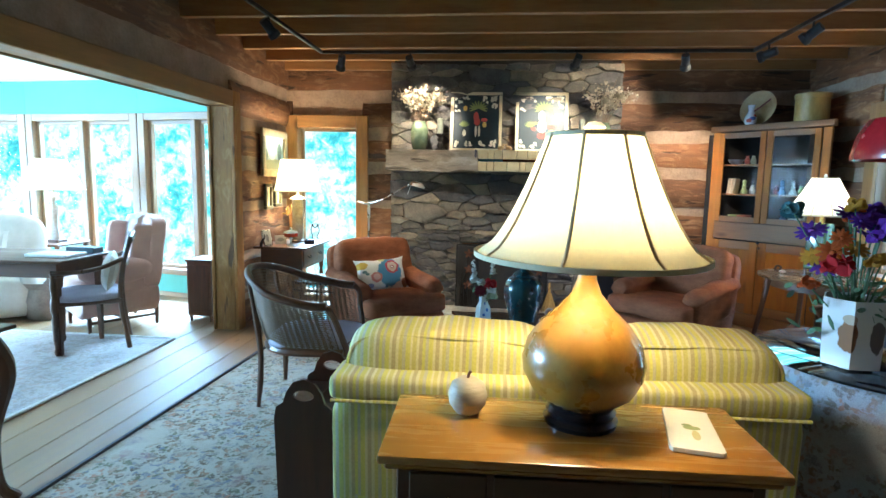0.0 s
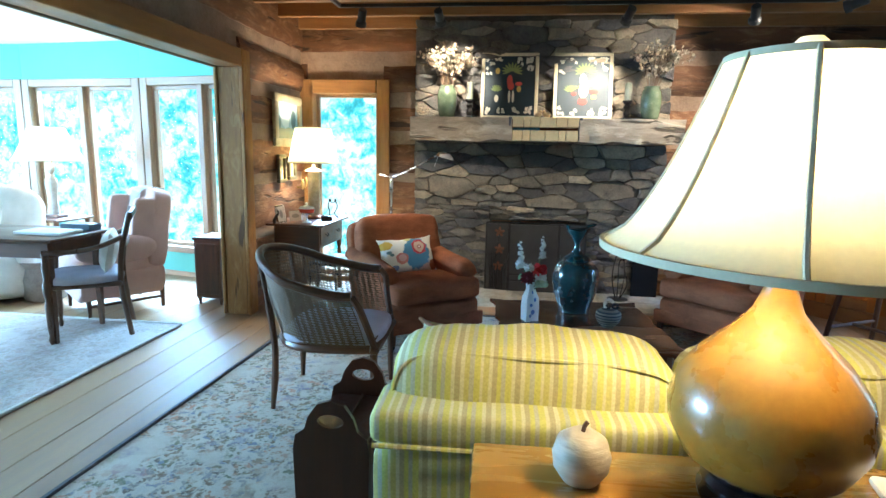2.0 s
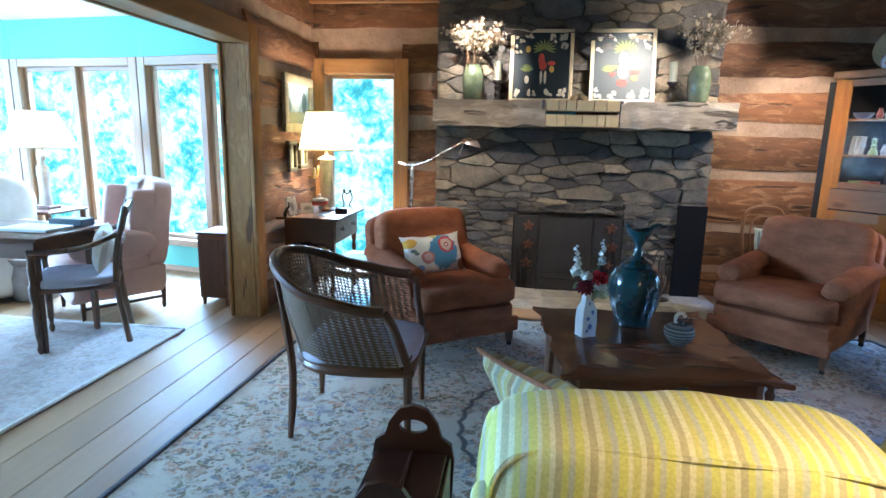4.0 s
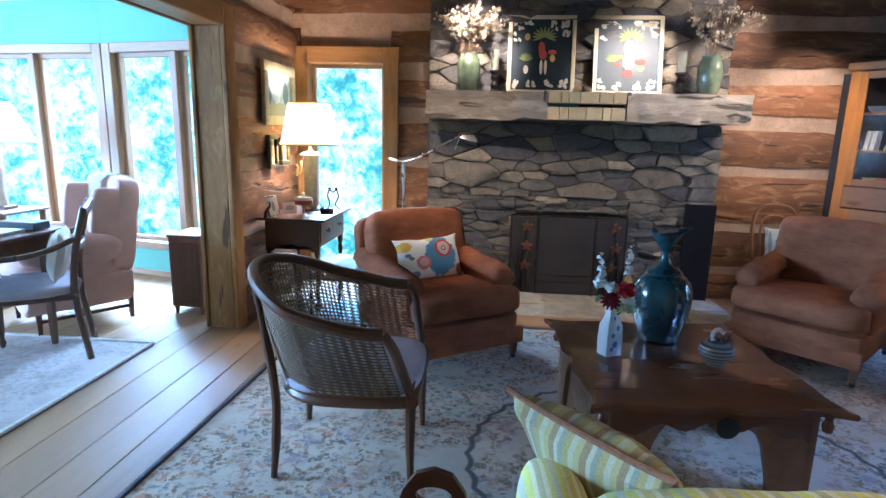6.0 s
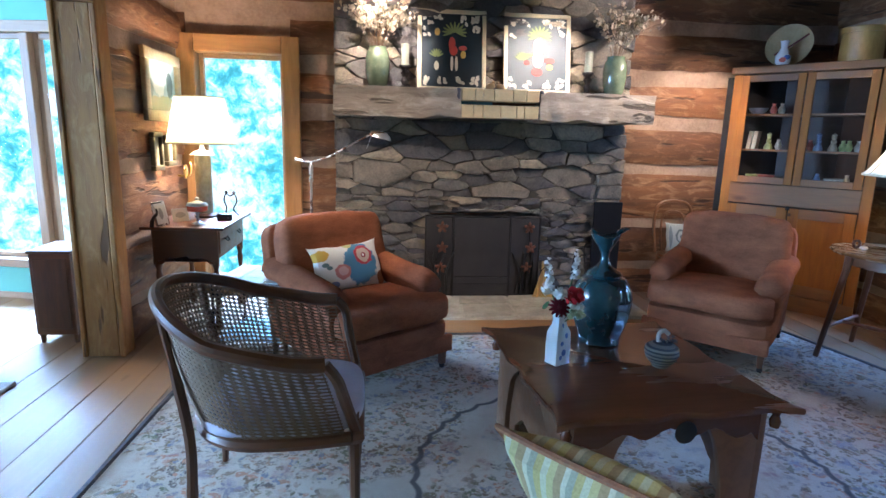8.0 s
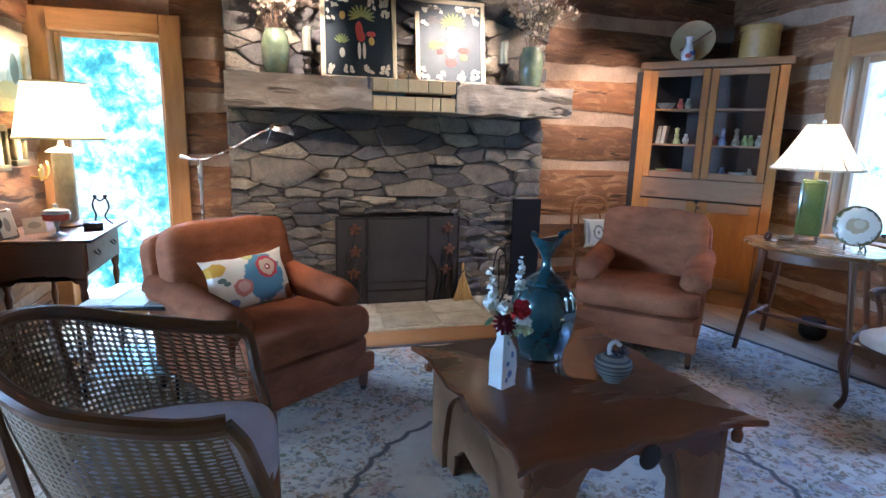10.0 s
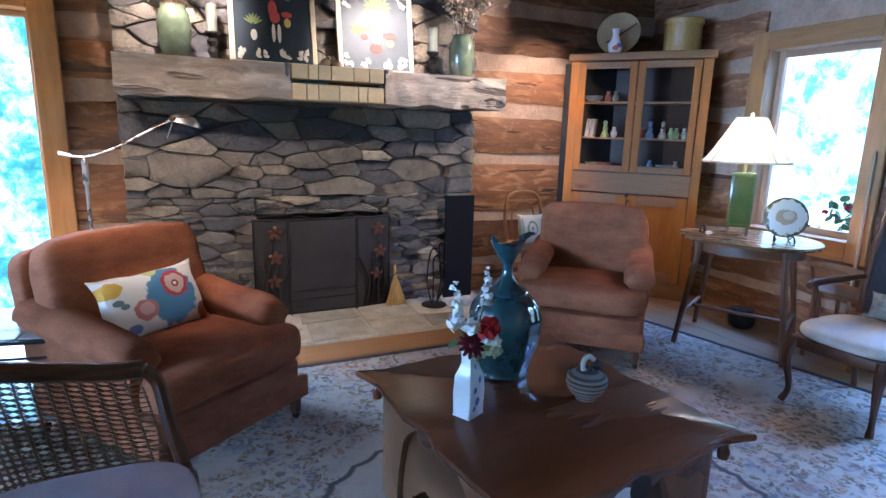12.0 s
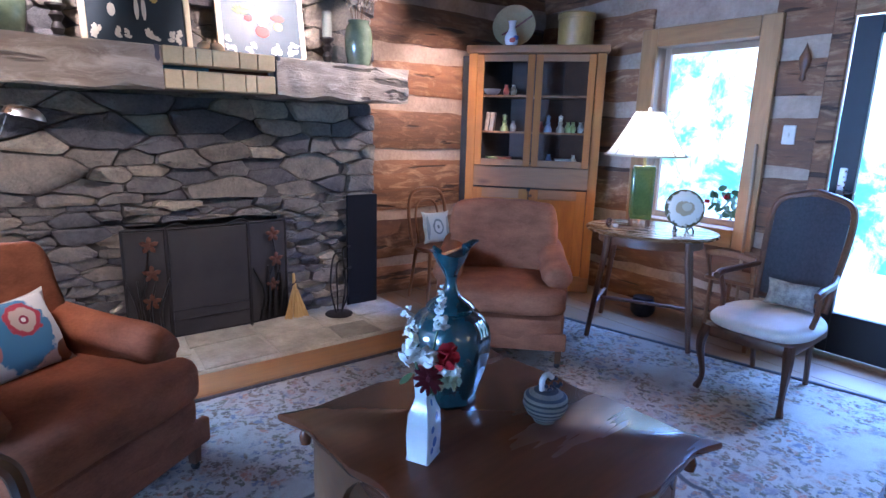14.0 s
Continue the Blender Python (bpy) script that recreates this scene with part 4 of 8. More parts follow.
ct = thing("coffee_table", "low dark mahogany coffee table with scalloped edges", "coffee table", m=pose(0.245, 3.60, 0.012, 0, 0, 5))
TW, TD, TH = 0.91, 0.95, 0.467
part("tabletop", prism(wavy_outline(TW, TD, 0.036), 0.026, 0.008), MAHOG, ct, m=pose(0, 0, TH - 0.038))
BROWNZ = wood("table_leg_wood", (0.09, 0.038, 0.016), (0.19, 0.088, 0.038), "z", 0.4, 0.05, False, 3, 0.06, 0.1)


def apron_outline(w, h, hole=False):
    pts = [(-w / 2, h), (w / 2, h), (w / 2, 0.0)]
    n = 24
    for k in range(1, n):
        t = 1 - k / n
        z = 0.02 + 0.035 * math.sin(math.pi * t) + 0.018 * math.cos(8 * math.pi * t)
        pts.append((-w / 2 + w * t, z))
    return pts + [(-w / 2, 0.0)]


for k, (w, off) in enumerate(((TW - 0.20, TD / 2 - 0.10), (TD - 0.24, TW / 2 - 0.10), (TW - 0.20, TD / 2 - 0.10), (TD - 0.24, TW / 2 - 0.10))):
    part("apron", prism(apron_outline(w, 0.13), 0.02, 0.003), MAHOG, ct, m=pose(0, 0, 0, 0, 0, 90 * k) @ pose(0, -off, TH - 0.17) @ UPRIGHT)
# solid black disc on the apron gives the shade of a round hole
bm = lathe([(0.0, 0), (0.042, 0.001), (0.042, 0.004), (0.0, 0.005)], 20)
part("cutout_disc", bm, BLACK, ct, "black disc standing in for a shaded round hole", m=pose(0.06, -TD / 2 + 0.1, TH - 0.115) @ UPRIGHT @ pose(0, 0, 0.019))


def leg_outline(w, h):
    pts = [(0, 0)]
    for k in range(13):
        t = k / 12
        pts.append((0.13 + 0.03 * math.sin(math.pi * t * 0.5) - 0.012 * math.sin(math.pi * t * 2) + (w - 0.16) * max(0, (t - 0.62) / 0.38) ** 2, h * t))
    return pts + [(0, h)]


for sx in (-1, 1):
    for sy in (-1, 1):
        leg = part("leg", prism([(sx * x, z) for x, z in leg_outline(0.27, TH - 0.05)][::sx], 0.028, 0.003), BROWNZ, ct,
                   m=pose(-sx * (TW / 2 - 0.09), sy * (TD / 2 - 0.10) + 0.014, 0) @ UPRIGHT)
        part("leg_return", prism([(-sy * x, z) for x, z in leg_outline(0.34, TH - 0.05)][::-sy], 0.028, 0.003), BROWNZ, leg,
             m=(pose(-sx * (TW / 2 - 0.09), sy * (TD / 2 - 0.10) + 0.014, 0) @ UPRIGHT).inverted() @ pose(-sx * (TW / 2 - 0.085) - 0.014, sy * (TD / 2 - 0.085), 0, 0, 0, 90) @ UPRIGHT)
def end_panel(w, h):
    """A plank end with an arched foot cut-out."""
    pts = [(-w / 2, h), (-w / 2, 0.0), (-w * 0.27, 0.0)]
    for k in range(1, 12):
        a = math.pi * k / 12
        pts.append((-w * 0.27 * math.cos(a), 0.05 + 0.11 * math.sin(a) ** 0.7 + 0.015 * math.cos(6 * a)))
    return (pts + [(w * 0.27, 0.0), (w / 2, 0.0), (w / 2, h)])[::-1]


for sx in (-1, 1):
    part("end_panel", prism(end_panel(TD - 0.23, TH - 0.05), 0.022, 0.003), BROWNZ, ct, m=pose(sx * (TW / 2 - 0.105) - 0.011, 0, 0, 0, 0, 90) @ UPRIGHT)
for sx in (-1, 1):
    for sy in (-1, 1):
        part("corner_drop", lathe([(0.0, 0), (0.016, 0.006), (0.02, 0.03), (0.012, 0.05), (0.02, 0.075)], 10), MAHOG, ct, m=pose(sx * (TW / 2 - 0.06), sy * (TD / 2 - 0.06), TH - 0.113))

# ---- striped loveseat ----
def stripe_mat(name, colors, period, axis=0, wobble=0.0):
    m, nt, b = nodes_of(name)
    tc, sep = nt.nodes.new("ShaderNodeTexCoord"), nt.nodes.new("ShaderNodeSeparateXYZ")
    nt.links.new(tc.outputs["Object"], sep.inputs[0])
    f = math_node(nt, "FRACT", math_node(nt, "ADD", math_node(nt, "DIVIDE", sep.outputs[axis], period), 40.0))
    r = nt.nodes.new("ShaderNodeValToRGB")
    r.color_ramp.interpolation = "LINEAR"
    e = r.color_ramp.elements
    stops = []
    for p, q, c in colors:
        stops += [(p + 0.008, c), (q - 0.008, c)]
    while len(e) < len(stops):
        e.new(1.0)
    for el, (p, c) in zip(e, stops):
        el.position, el.color = p, (*c, 1)
    nt.links.new(f, r.inputs[0])
    fine = noise_tex(nt, tc.outputs["Object"], 180, 3)
    big = noise_tex(nt, tc.outputs["Object"], 4, 3)
    col = mixc(nt, 1.0, r.outputs[0], ramp(nt, fine, [(0.3, (0.85,) * 3), (0.7, (1.1,) * 3)]), "MULTIPLY")
    col = mixc(nt, 1.0, col, ramp(nt, big, [(0.3, (0.9,) * 3), (0.7, (1.08,) * 3)]), "MULTIPLY")
    nt.links.new(col, b.inputs["Base Color"])
    b.inputs["Roughness"].default_value, b.inputs["Specular IOR Level"].default_value = 0.75, 0.25
    bump(nt, b, fine, 0.25, 0.002)
    return m


YEL, CRM, TAU, GRY, OLV = (0.58, 0.555, 0.145), (0.64, 0.61, 0.36), (0.46, 0.395, 0.21), (0.48, 0.475, 0.33), (0.54, 0.50, 0.17)
BANDS = [(0.0, 0.10, YEL), (0.10, 0.15, CRM), (0.15, 0.24, OLV), (0.24, 0.30, CRM), (0.30, 0.38, TAU), (0.38, 0.45, YEL), (0.45, 0.52, GRY),
         (0.52, 0.62, YEL), (0.62, 0.68, CRM), (0.68, 0.77, TAU), (0.77, 0.84, CRM), (0.84, 0.92, OLV), (0.92, 1.0, GRY)]
STRIPE = stripe_mat("yellow_stripe", BANDS, 0.135)
sofa = thing("loveseat", "loveseat in yellow, cream and taupe striped fabric", "sofa", m=pose(0.268, 2.15, 0.012, 0, 0, 2))
SW = 1.40
part("frame_back", cushion(SW, 0.17, 0.70, 12, 9, 0.02, 0.004, 1), STRIPE, sofa, m=pose(0, -0.345, 0.435, 3))
part("top_border", box(-SW / 2, SW / 2, -0.46, -0.28, 0.725, 0.80, 0.022, seg=3), STRIPE, sofa)
bm = sweep([(-SW / 2 + 0.01, -0.463, 0.727), (SW / 2 - 0.01, -0.463, 0.727)], 0.006, 8)
part("piping", bm, STRIPE, sofa)
part("base", cushion(SW - 0.04, 0.84, 0.26, 8, 8, 0.02, 0.004, 2), STRIPE, sofa, m=pose(0, 0.06, 0.20))
for s in (-1, 1):
    bm = cushion(0.17, 0.86, 0.52, 10, 4, 0.12, 0.006, 3 + s)
    part("arm", bm, STRIPE, sofa, m=pose(s * (SW / 2 - 0.085), 0.05, 0.36))
    part("seat_cushion", cushion(0.54, 0.62, 0.16, 10, 5, 0.10, 0.006, 6 + s), STRIPE, sofa, m=pose(s * 0.272, 0.13, 0.41))
    bc = part("back_cushion", cushion(0.67, 0.25, 0.50, 14, 6.0, 0.06, 0.012, 9 + s), STRIPE, sofa, m=pose(s * 0.342, -0.235, 0.665, 6, s * -1.0, s * 1.5))
    pts = [(0.33 * math.copysign(abs(math.cos(a)) ** 0.36, math.cos(a)), -0.095, 0.245 * math.copysign(abs(math.sin(a)) ** 0.36, math.sin(a))) for a in [radians(6 * i) for i in range(61)]]
    part("piping", sweep(pts, 0.005, 6), STRIPE, bc)
    for y in (-0.36, 0.40):
        part("leg", lathe([(0.018, 0.0), (0.026, 0.08)], 8), DARKWOOD_Z, sofa, m=pose(s * (SW / 2 - 0.08), y, 0))

# ---- console behind the sofa ----
con = thing("console_table", "honey-coloured wooden console table with moulded edge", "console table", m=pose(0.266, 1.445, 0.011, 0, 0, 2.0))
part("tabletop", box(-0.445, 0.445, -0.185, 0.185, 0.762, 0.785, 0.008, seg=2), CONSOLE, con)
part("edge_moulding", box(-0.432, 0.432, -0.172, 0.172, 0.745, 0.762, 0.006), CONSOLE, con)
CONZ = wood("console_body", (0.055, 0.024, 0.010), (0.11, 0.05, 0.02), "x", 0.4, 0.05, False)
part("apron", box(-0.405, 0.405, -0.15, 0.15, 0.60, 0.745, 0.004), CONZ, con, "dark brown drawer frieze")
for x0, x1 in ((-0.375, -0.20), (-0.185, 0.185), (0.20, 0.375)):
    dr = part("drawer", box(x0, x1, -0.158, -0.149, 0.62, 0.735, 0.003), CONZ, con)
    part("drawer_pull", lathe([(0.006, 0), (0.006, 0.01), (0.012, 0.018), (0, 0.024)], 10), BRASS, dr, m=pose((x0 + x1) / 2, -0.158, 0.675, 90))
for x in (-0.38, 0.38):
    for y in (-0.13, 0.13):
        part("leg", lathe([(0.012, 0), (0.016, 0.03), (0.013, 0.06), (0.02, 0.3), (0.024, 0.55), (0.026, 0.62)], 12), CONZ, con, m=pose(x, y, 0))


# ---- lamps ----
def shade_mat(name, color, trans=0.75):
    m, nt, b = nodes_of(name)
    nt.nodes.remove(b)
    di, tr, mx = (nt.nodes.new("ShaderNode" + k) for k in ("BsdfDiffuse", "BsdfTranslucent", "MixShader"))
    v = coords(nt)
    col = ramp(nt, noise_tex(nt, v, 90, 3), [(0.3, tuple(c * 0.93 for c in color)), (0.7, color)])
    mx.inputs[0].default_value = trans
    for a, c in ((col, di.inputs[0]), (col, tr.inputs[0]), (di.outputs[0], mx.inputs[1]), (tr.outputs[0], mx.inputs[2]), (mx.outputs[0], nt.nodes["Material Output"].inputs[0])):
        nt.links.new(a, c)
    return m


SHADE = shade_mat("linen_shade", (0.80, 0.76, 0.50), 0.27)
SHADE_W = shade_mat("white_shade", (0.88, 0.84, 0.74), 0.6)
RIB = plain("shade_seam", (0.58, 0.50, 0.32), 0.8)


def shade_parts(parent, r0, z0, r1, z1, bell, mat, ribs=8, seg=48):
    """A lampshade from the wide bottom (r0, z0) to the top (r1, z1); bell: how far its sides sag inwards."""
    prof = []
    for k in range(13):
        t = k / 12
        prof.append((r0 + (r1 - r0) * (t ** bell), z0 + (z1 - z0) * t))
    sh = part("shade", lathe(prof, seg, close=False), mat, parent, "pale fabric shade, lit from within", smooth=60)
    bm = lathe([(r0 - 0.002, z0 - 0.004), (r0 + 0.004, z0 - 0.004), (r0 + 0.004, z0 + 0.008), (r0 - 0.002, z0 + 0.008), (r0 - 0.002, z0 - 0.004)], seg, close=False)
    part("trim", bm, RIB, sh)
    bm = lathe([(r1 - 0.002, z1 - 0.006), (r1 + 0.003, z1 - 0.006), (r1 + 0.003, z1 + 0.004), (r1 - 0.002, z1 + 0.004), (r1 - 0.002, z1 - 0.006)], seg, close=False)
    part("trim", bm, RIB, sh)
    for i in range(ribs):
        a = 2 * math.pi * (i + 0.3) / ribs
        part("rib", sweep([((r + 0.001) * math.cos(a), (r + 0.001) * math.sin(a), z) for r, z in prof], 0.0042, 6), RIB, sh)
    return sh


big = thing("table_lamp", "gourd-shaped amber wooden table lamp with bell shade, lit", "table lamp", m=pose(0.30, 1.495, 0.796, 0, 0, 12))
GOURD = surface("amber_gourd", (0.21, 0.09, 0.009), (0.37, 0.185, 0.028), 9, 0.3, 0.15, 60, coat=0.5, dist=0.002)
part("body", lathe([(0.085, 0.055), (0.125, 0.085), (0.148, 0.13), (0.152, 0.165), (0.140, 0.21), (0.108, 0.255), (0.066, 0.295), (0.037, 0.33), (0.024, 0.365), (0.021, 0.385)], 48), GOURD, big, smooth=80)
part("foot", lathe([(0.090, 0.0), (0.093, 0.012), (0.082, 0.022), (0.088, 0.034), (0.080, 0.045), (0.086, 0.056)], 40), plain("dark_pewter", (0.05, 0.04, 0.045), 0.25, 0.8), big, "dark polished metal foot")
part("socket", lathe([(0.022, 0.384), (0.028, 0.39), (0.020, 0.40), (0.012, 0.42), (0.012, 0.47)], 20), BRASS, big, "brass neck")
part("finial", lathe([(0.006, 0.70), (0.02, 0.715), (0.026, 0.735), (0.016, 0.745), (0.0, 0.748)], 20), SHADE_W, big)
shade_parts(big, 0.277, 0.425, 0.113, 0.715, 0.62, SHADE, 8)
part("harp", sweep(curve([(0.012, 0, 0.42), (0.06, 0, 0.52), (0.05, 0, 0.66), (0.0, 0, 0.70), (-0.05, 0, 0.66), (-0.06, 0, 0.52), (-0.012, 0, 0.42)], 5), 0.002, 5), BRASS, big)
lamp("bulb", "POINT", (0.30, 1.495, 1.37), 11, WARM, 0.05)

# ---- oval table, green lamp ----
ot = thing("oval_table", "small oval drop-leaf table of dark polished wood", "side table", m=pose(2.47, 4.56, 0.012, 0, 0, -62))
OAK = wood("oval_table_wood", (0.10, 0.045, 0.016), (0.21, 0.105, 0.04), "x", 0.25, 0.04, False, 3, 0.04, 0.4)
part("tabletop", moved(lathe([(0.98, 0.0), (1.0, 0.010), (0.985, 0.022)], 56), Matrix.Diagonal((0.415, 0.36, 1, 1))), OAK, ot, m=pose(0, 0, 0.686), smooth=40)
part("apron", moved(lathe([(0.9, 0.0), (0.9, 0.07)], 40), Matrix.Diagonal((0.36, 0.29, 1, 1))), DARKWOOD, ot, m=pose(0, 0, 0.615))
for sx in (-1, 1):
    for sy in (-1, 1):
        part("leg", sweep([(sx * 0.24, sy * 0.20, 0.67), (sx * 0.245, sy * 0.205, 0.58), (sx * 0.31, sy * 0.27, 0.0)], [0.024, 0.02, 0.016], 10), DARKWOOD_Z, ot)
    part("stretcher", sweep([(sx * 0.29, -0.245, 0.2), (sx * 0.29, 0.245, 0.2)], 0.012, 8), DARKWOOD, ot)
part("stretcher", sweep([(-0.29, 0, 0.2), (0.29, 0, 0.2)], 0.012, 8), DARKWOOD, ot)

gl = thing("table_lamp", "square green ceramic table lamp with white pleated shade, lit", "table lamp", m=pose(2.54, 4.70, 0.720, 0, 0, 38))
GREEN = surface("green_glaze", (0.05, 0.07, 0.014), (0.10, 0.125, 0.028), 6, 0.2, 0.05, 60, coat=0.4, dist=0.003)
bd = part("body", box(-0.068, 0.068, -0.068, 0.068, 0.045, 0.40, 0.006, seg=2), GREEN, gl)
for k in range(4):
    fr = pose(0, 0, 0, 0, 0, 90 * k)
    bm = box(-0.055, 0.055, -0.0715, -0.068, 0.37, 0.385, 0.001)
    box(-0.055, 0.055, -0.0715, -0.068, 0.06, 0.075, 0.001, bm)
    box(-0.055, -0.045, -0.0715, -0.068, 0.075, 0.37, 0.001, bm)
    box(0.045, 0.055, -0.0715, -0.068, 0.075, 0.37, 0.001, bm)
    part("moulding", bm, GREEN, bd, m=fr)
    part("foot", box(-0.066, -0.046, -0.066, -0.046, 0.0, 0.046, 0.003), DARKWOOD, gl, m=fr)
part("stem", lathe([(0.012, 0.40), (0.012, 0.62), (0.006, 0.62), (0.006, 0.745)], 12), BRASS, gl)
part("finial", lathe([(0.004, 0.745), (0.012, 0.755), (0.012, 0.77), (0.0, 0.78)], 12), SHADE_W, gl)
shade_parts(gl, 0.262, 0.465, 0.088, 0.745, 0.85, SHADE_W, 12)
lamp("bulb", "POINT", (2.54, 4.70, 0.720 + 0.60), 11, WARM, 0.05)

# ---- high-backed cane armchair ----
hc = thing("cane_armchair", "high-backed dark wooden armchair with cane back and cream seat", "chair", m=pose(2.262, 3.685, 0.012, 0, 0, 2) @ Matrix.Diagonal((1.0, 0.83, 0.95, 1)))
part("seat", cushion(0.48, 0.50, 0.09, 10, 4.5, 0.2, 0.004, 4), CREAM, hc, "cream upholstered seat", m=pose(-0.03, 0, 0.405))
part("seat_rail", moved(box(-0.275, 0.225, -0.25, 0.25, 0.31, 0.375, 0.015, seg=2), Matrix.Identity(4)), DARKWOOD, hc)
for s in (-1, 1):
    part("front_leg", sweep(curve([(-0.26, s * 0.235, 0.37), (-0.29, s * 0.25, 0.26), (-0.255, s * 0.235, 0.08), (-0.285, s * 0.25, 0.0)], 6), [0.03, 0.03, 0.031, 0.031, 0.03, 0.028, 0.026, 0.024, 0.022, 0.02, 0.018, 0.017, 0.016, 0.016, 0.017, 0.018, 0.02, 0.021, 0.02], 8), DARKWOOD_Z, hc)
    part("back_leg", sweep([(0.22, s * 0.17, 0.38), (0.215, s * 0.17, 0.2), (0.25, s * 0.165, 0.0)], [0.02, 0.019, 0.016], 8), DARKWOOD_Z, hc)
    part("arm", sweep(curve([(0.27, s * 0.23, 0.645), (0.1, s * 0.275, 0.635), (-0.08, s * 0.29, 0.635), (-0.14, s * 0.285, 0.62)], 6), [0.016] * 6 + [0.019] * 6 + [0.022] * 7, 8), DARKWOOD, hc)
    part("arm_support", sweep(curve([(-0.10, s * 0.283, 0.62), (-0.06, s * 0.27, 0.5), (-0.10, s * 0.25, 0.38)], 6), 0.016, 8), DARKWOOD_Z, hc)
backline = [(0.0, 0.205), (0.12, 0.215), (0.35, 0.235), (0.52, 0.235), (0.60, 0.20), (0.635, 0.10), (0.655, 0.0)]
pts = curve([(0.235 + 0.16 * (z / 0.65), -y, 0.44 + z * 0.98) for z, y in backline] + [(0.235 + 0.16 * (z / 0.65), y, 0.44 + z * 0.98) for z, y in backline[-2::-1]], 5)
part("back_frame", sweep(pts, 0.021, 8), DARKWOOD, hc)
part("lower_rail", sweep([(0.245, -0.2, 0.47), (0.25, 0, 0.46), (0.245, 0.2, 0.47)], 0.018, 8), DARKWOOD, hc)
DCANE = surface("dark_cane", (0.03, 0.024, 0.026), (0.085, 0.07, 0.068), 60, 0.6, 0.4, 220, dist=0.003)
bm = bmesh.new()
rows_ = []
for k in range(13):
    z = 0.01 + 0.62 * k / 12
    y = 0.215 if z < 0.5 else 0.225 * math.sqrt(max(0.05, 1 - ((z - 0.5) / 0.155) ** 2))
    rows_.append([bm.verts.new((0.238 + 0.16 * (z / 0.65) + 0.012 * math.cos(i - 4), y * (i - 4) / 4, 0.44 + z * 0.98)) for i in range(9)])
for a, b in zip(rows_, rows_[1:]):
    for i in range(8):
        bm.faces.new((a[i], a[i + 1], b[i + 1], b[i]))
bmesh.ops.solidify(bm, geom=bm.faces[:], thickness=0.006)
part("cane_back", bm, DCANE, hc, "dark woven cane panel")
TAPESTRY = surface("tapestry", (0.10, 0.085, 0.075), (0.42, 0.38, 0.31), 22, 0.9, 0.4, 140, dist=0.003)
tagged(part("small_cushion", throw_pillow(0.25, 0.14, 0.07, 12, 3), TAPESTRY, None, m=pose(2.41, 3.66, 0.512, -14, 0, -88)), "small tapestry cushion with dark edging on the cane chair", "cushion")

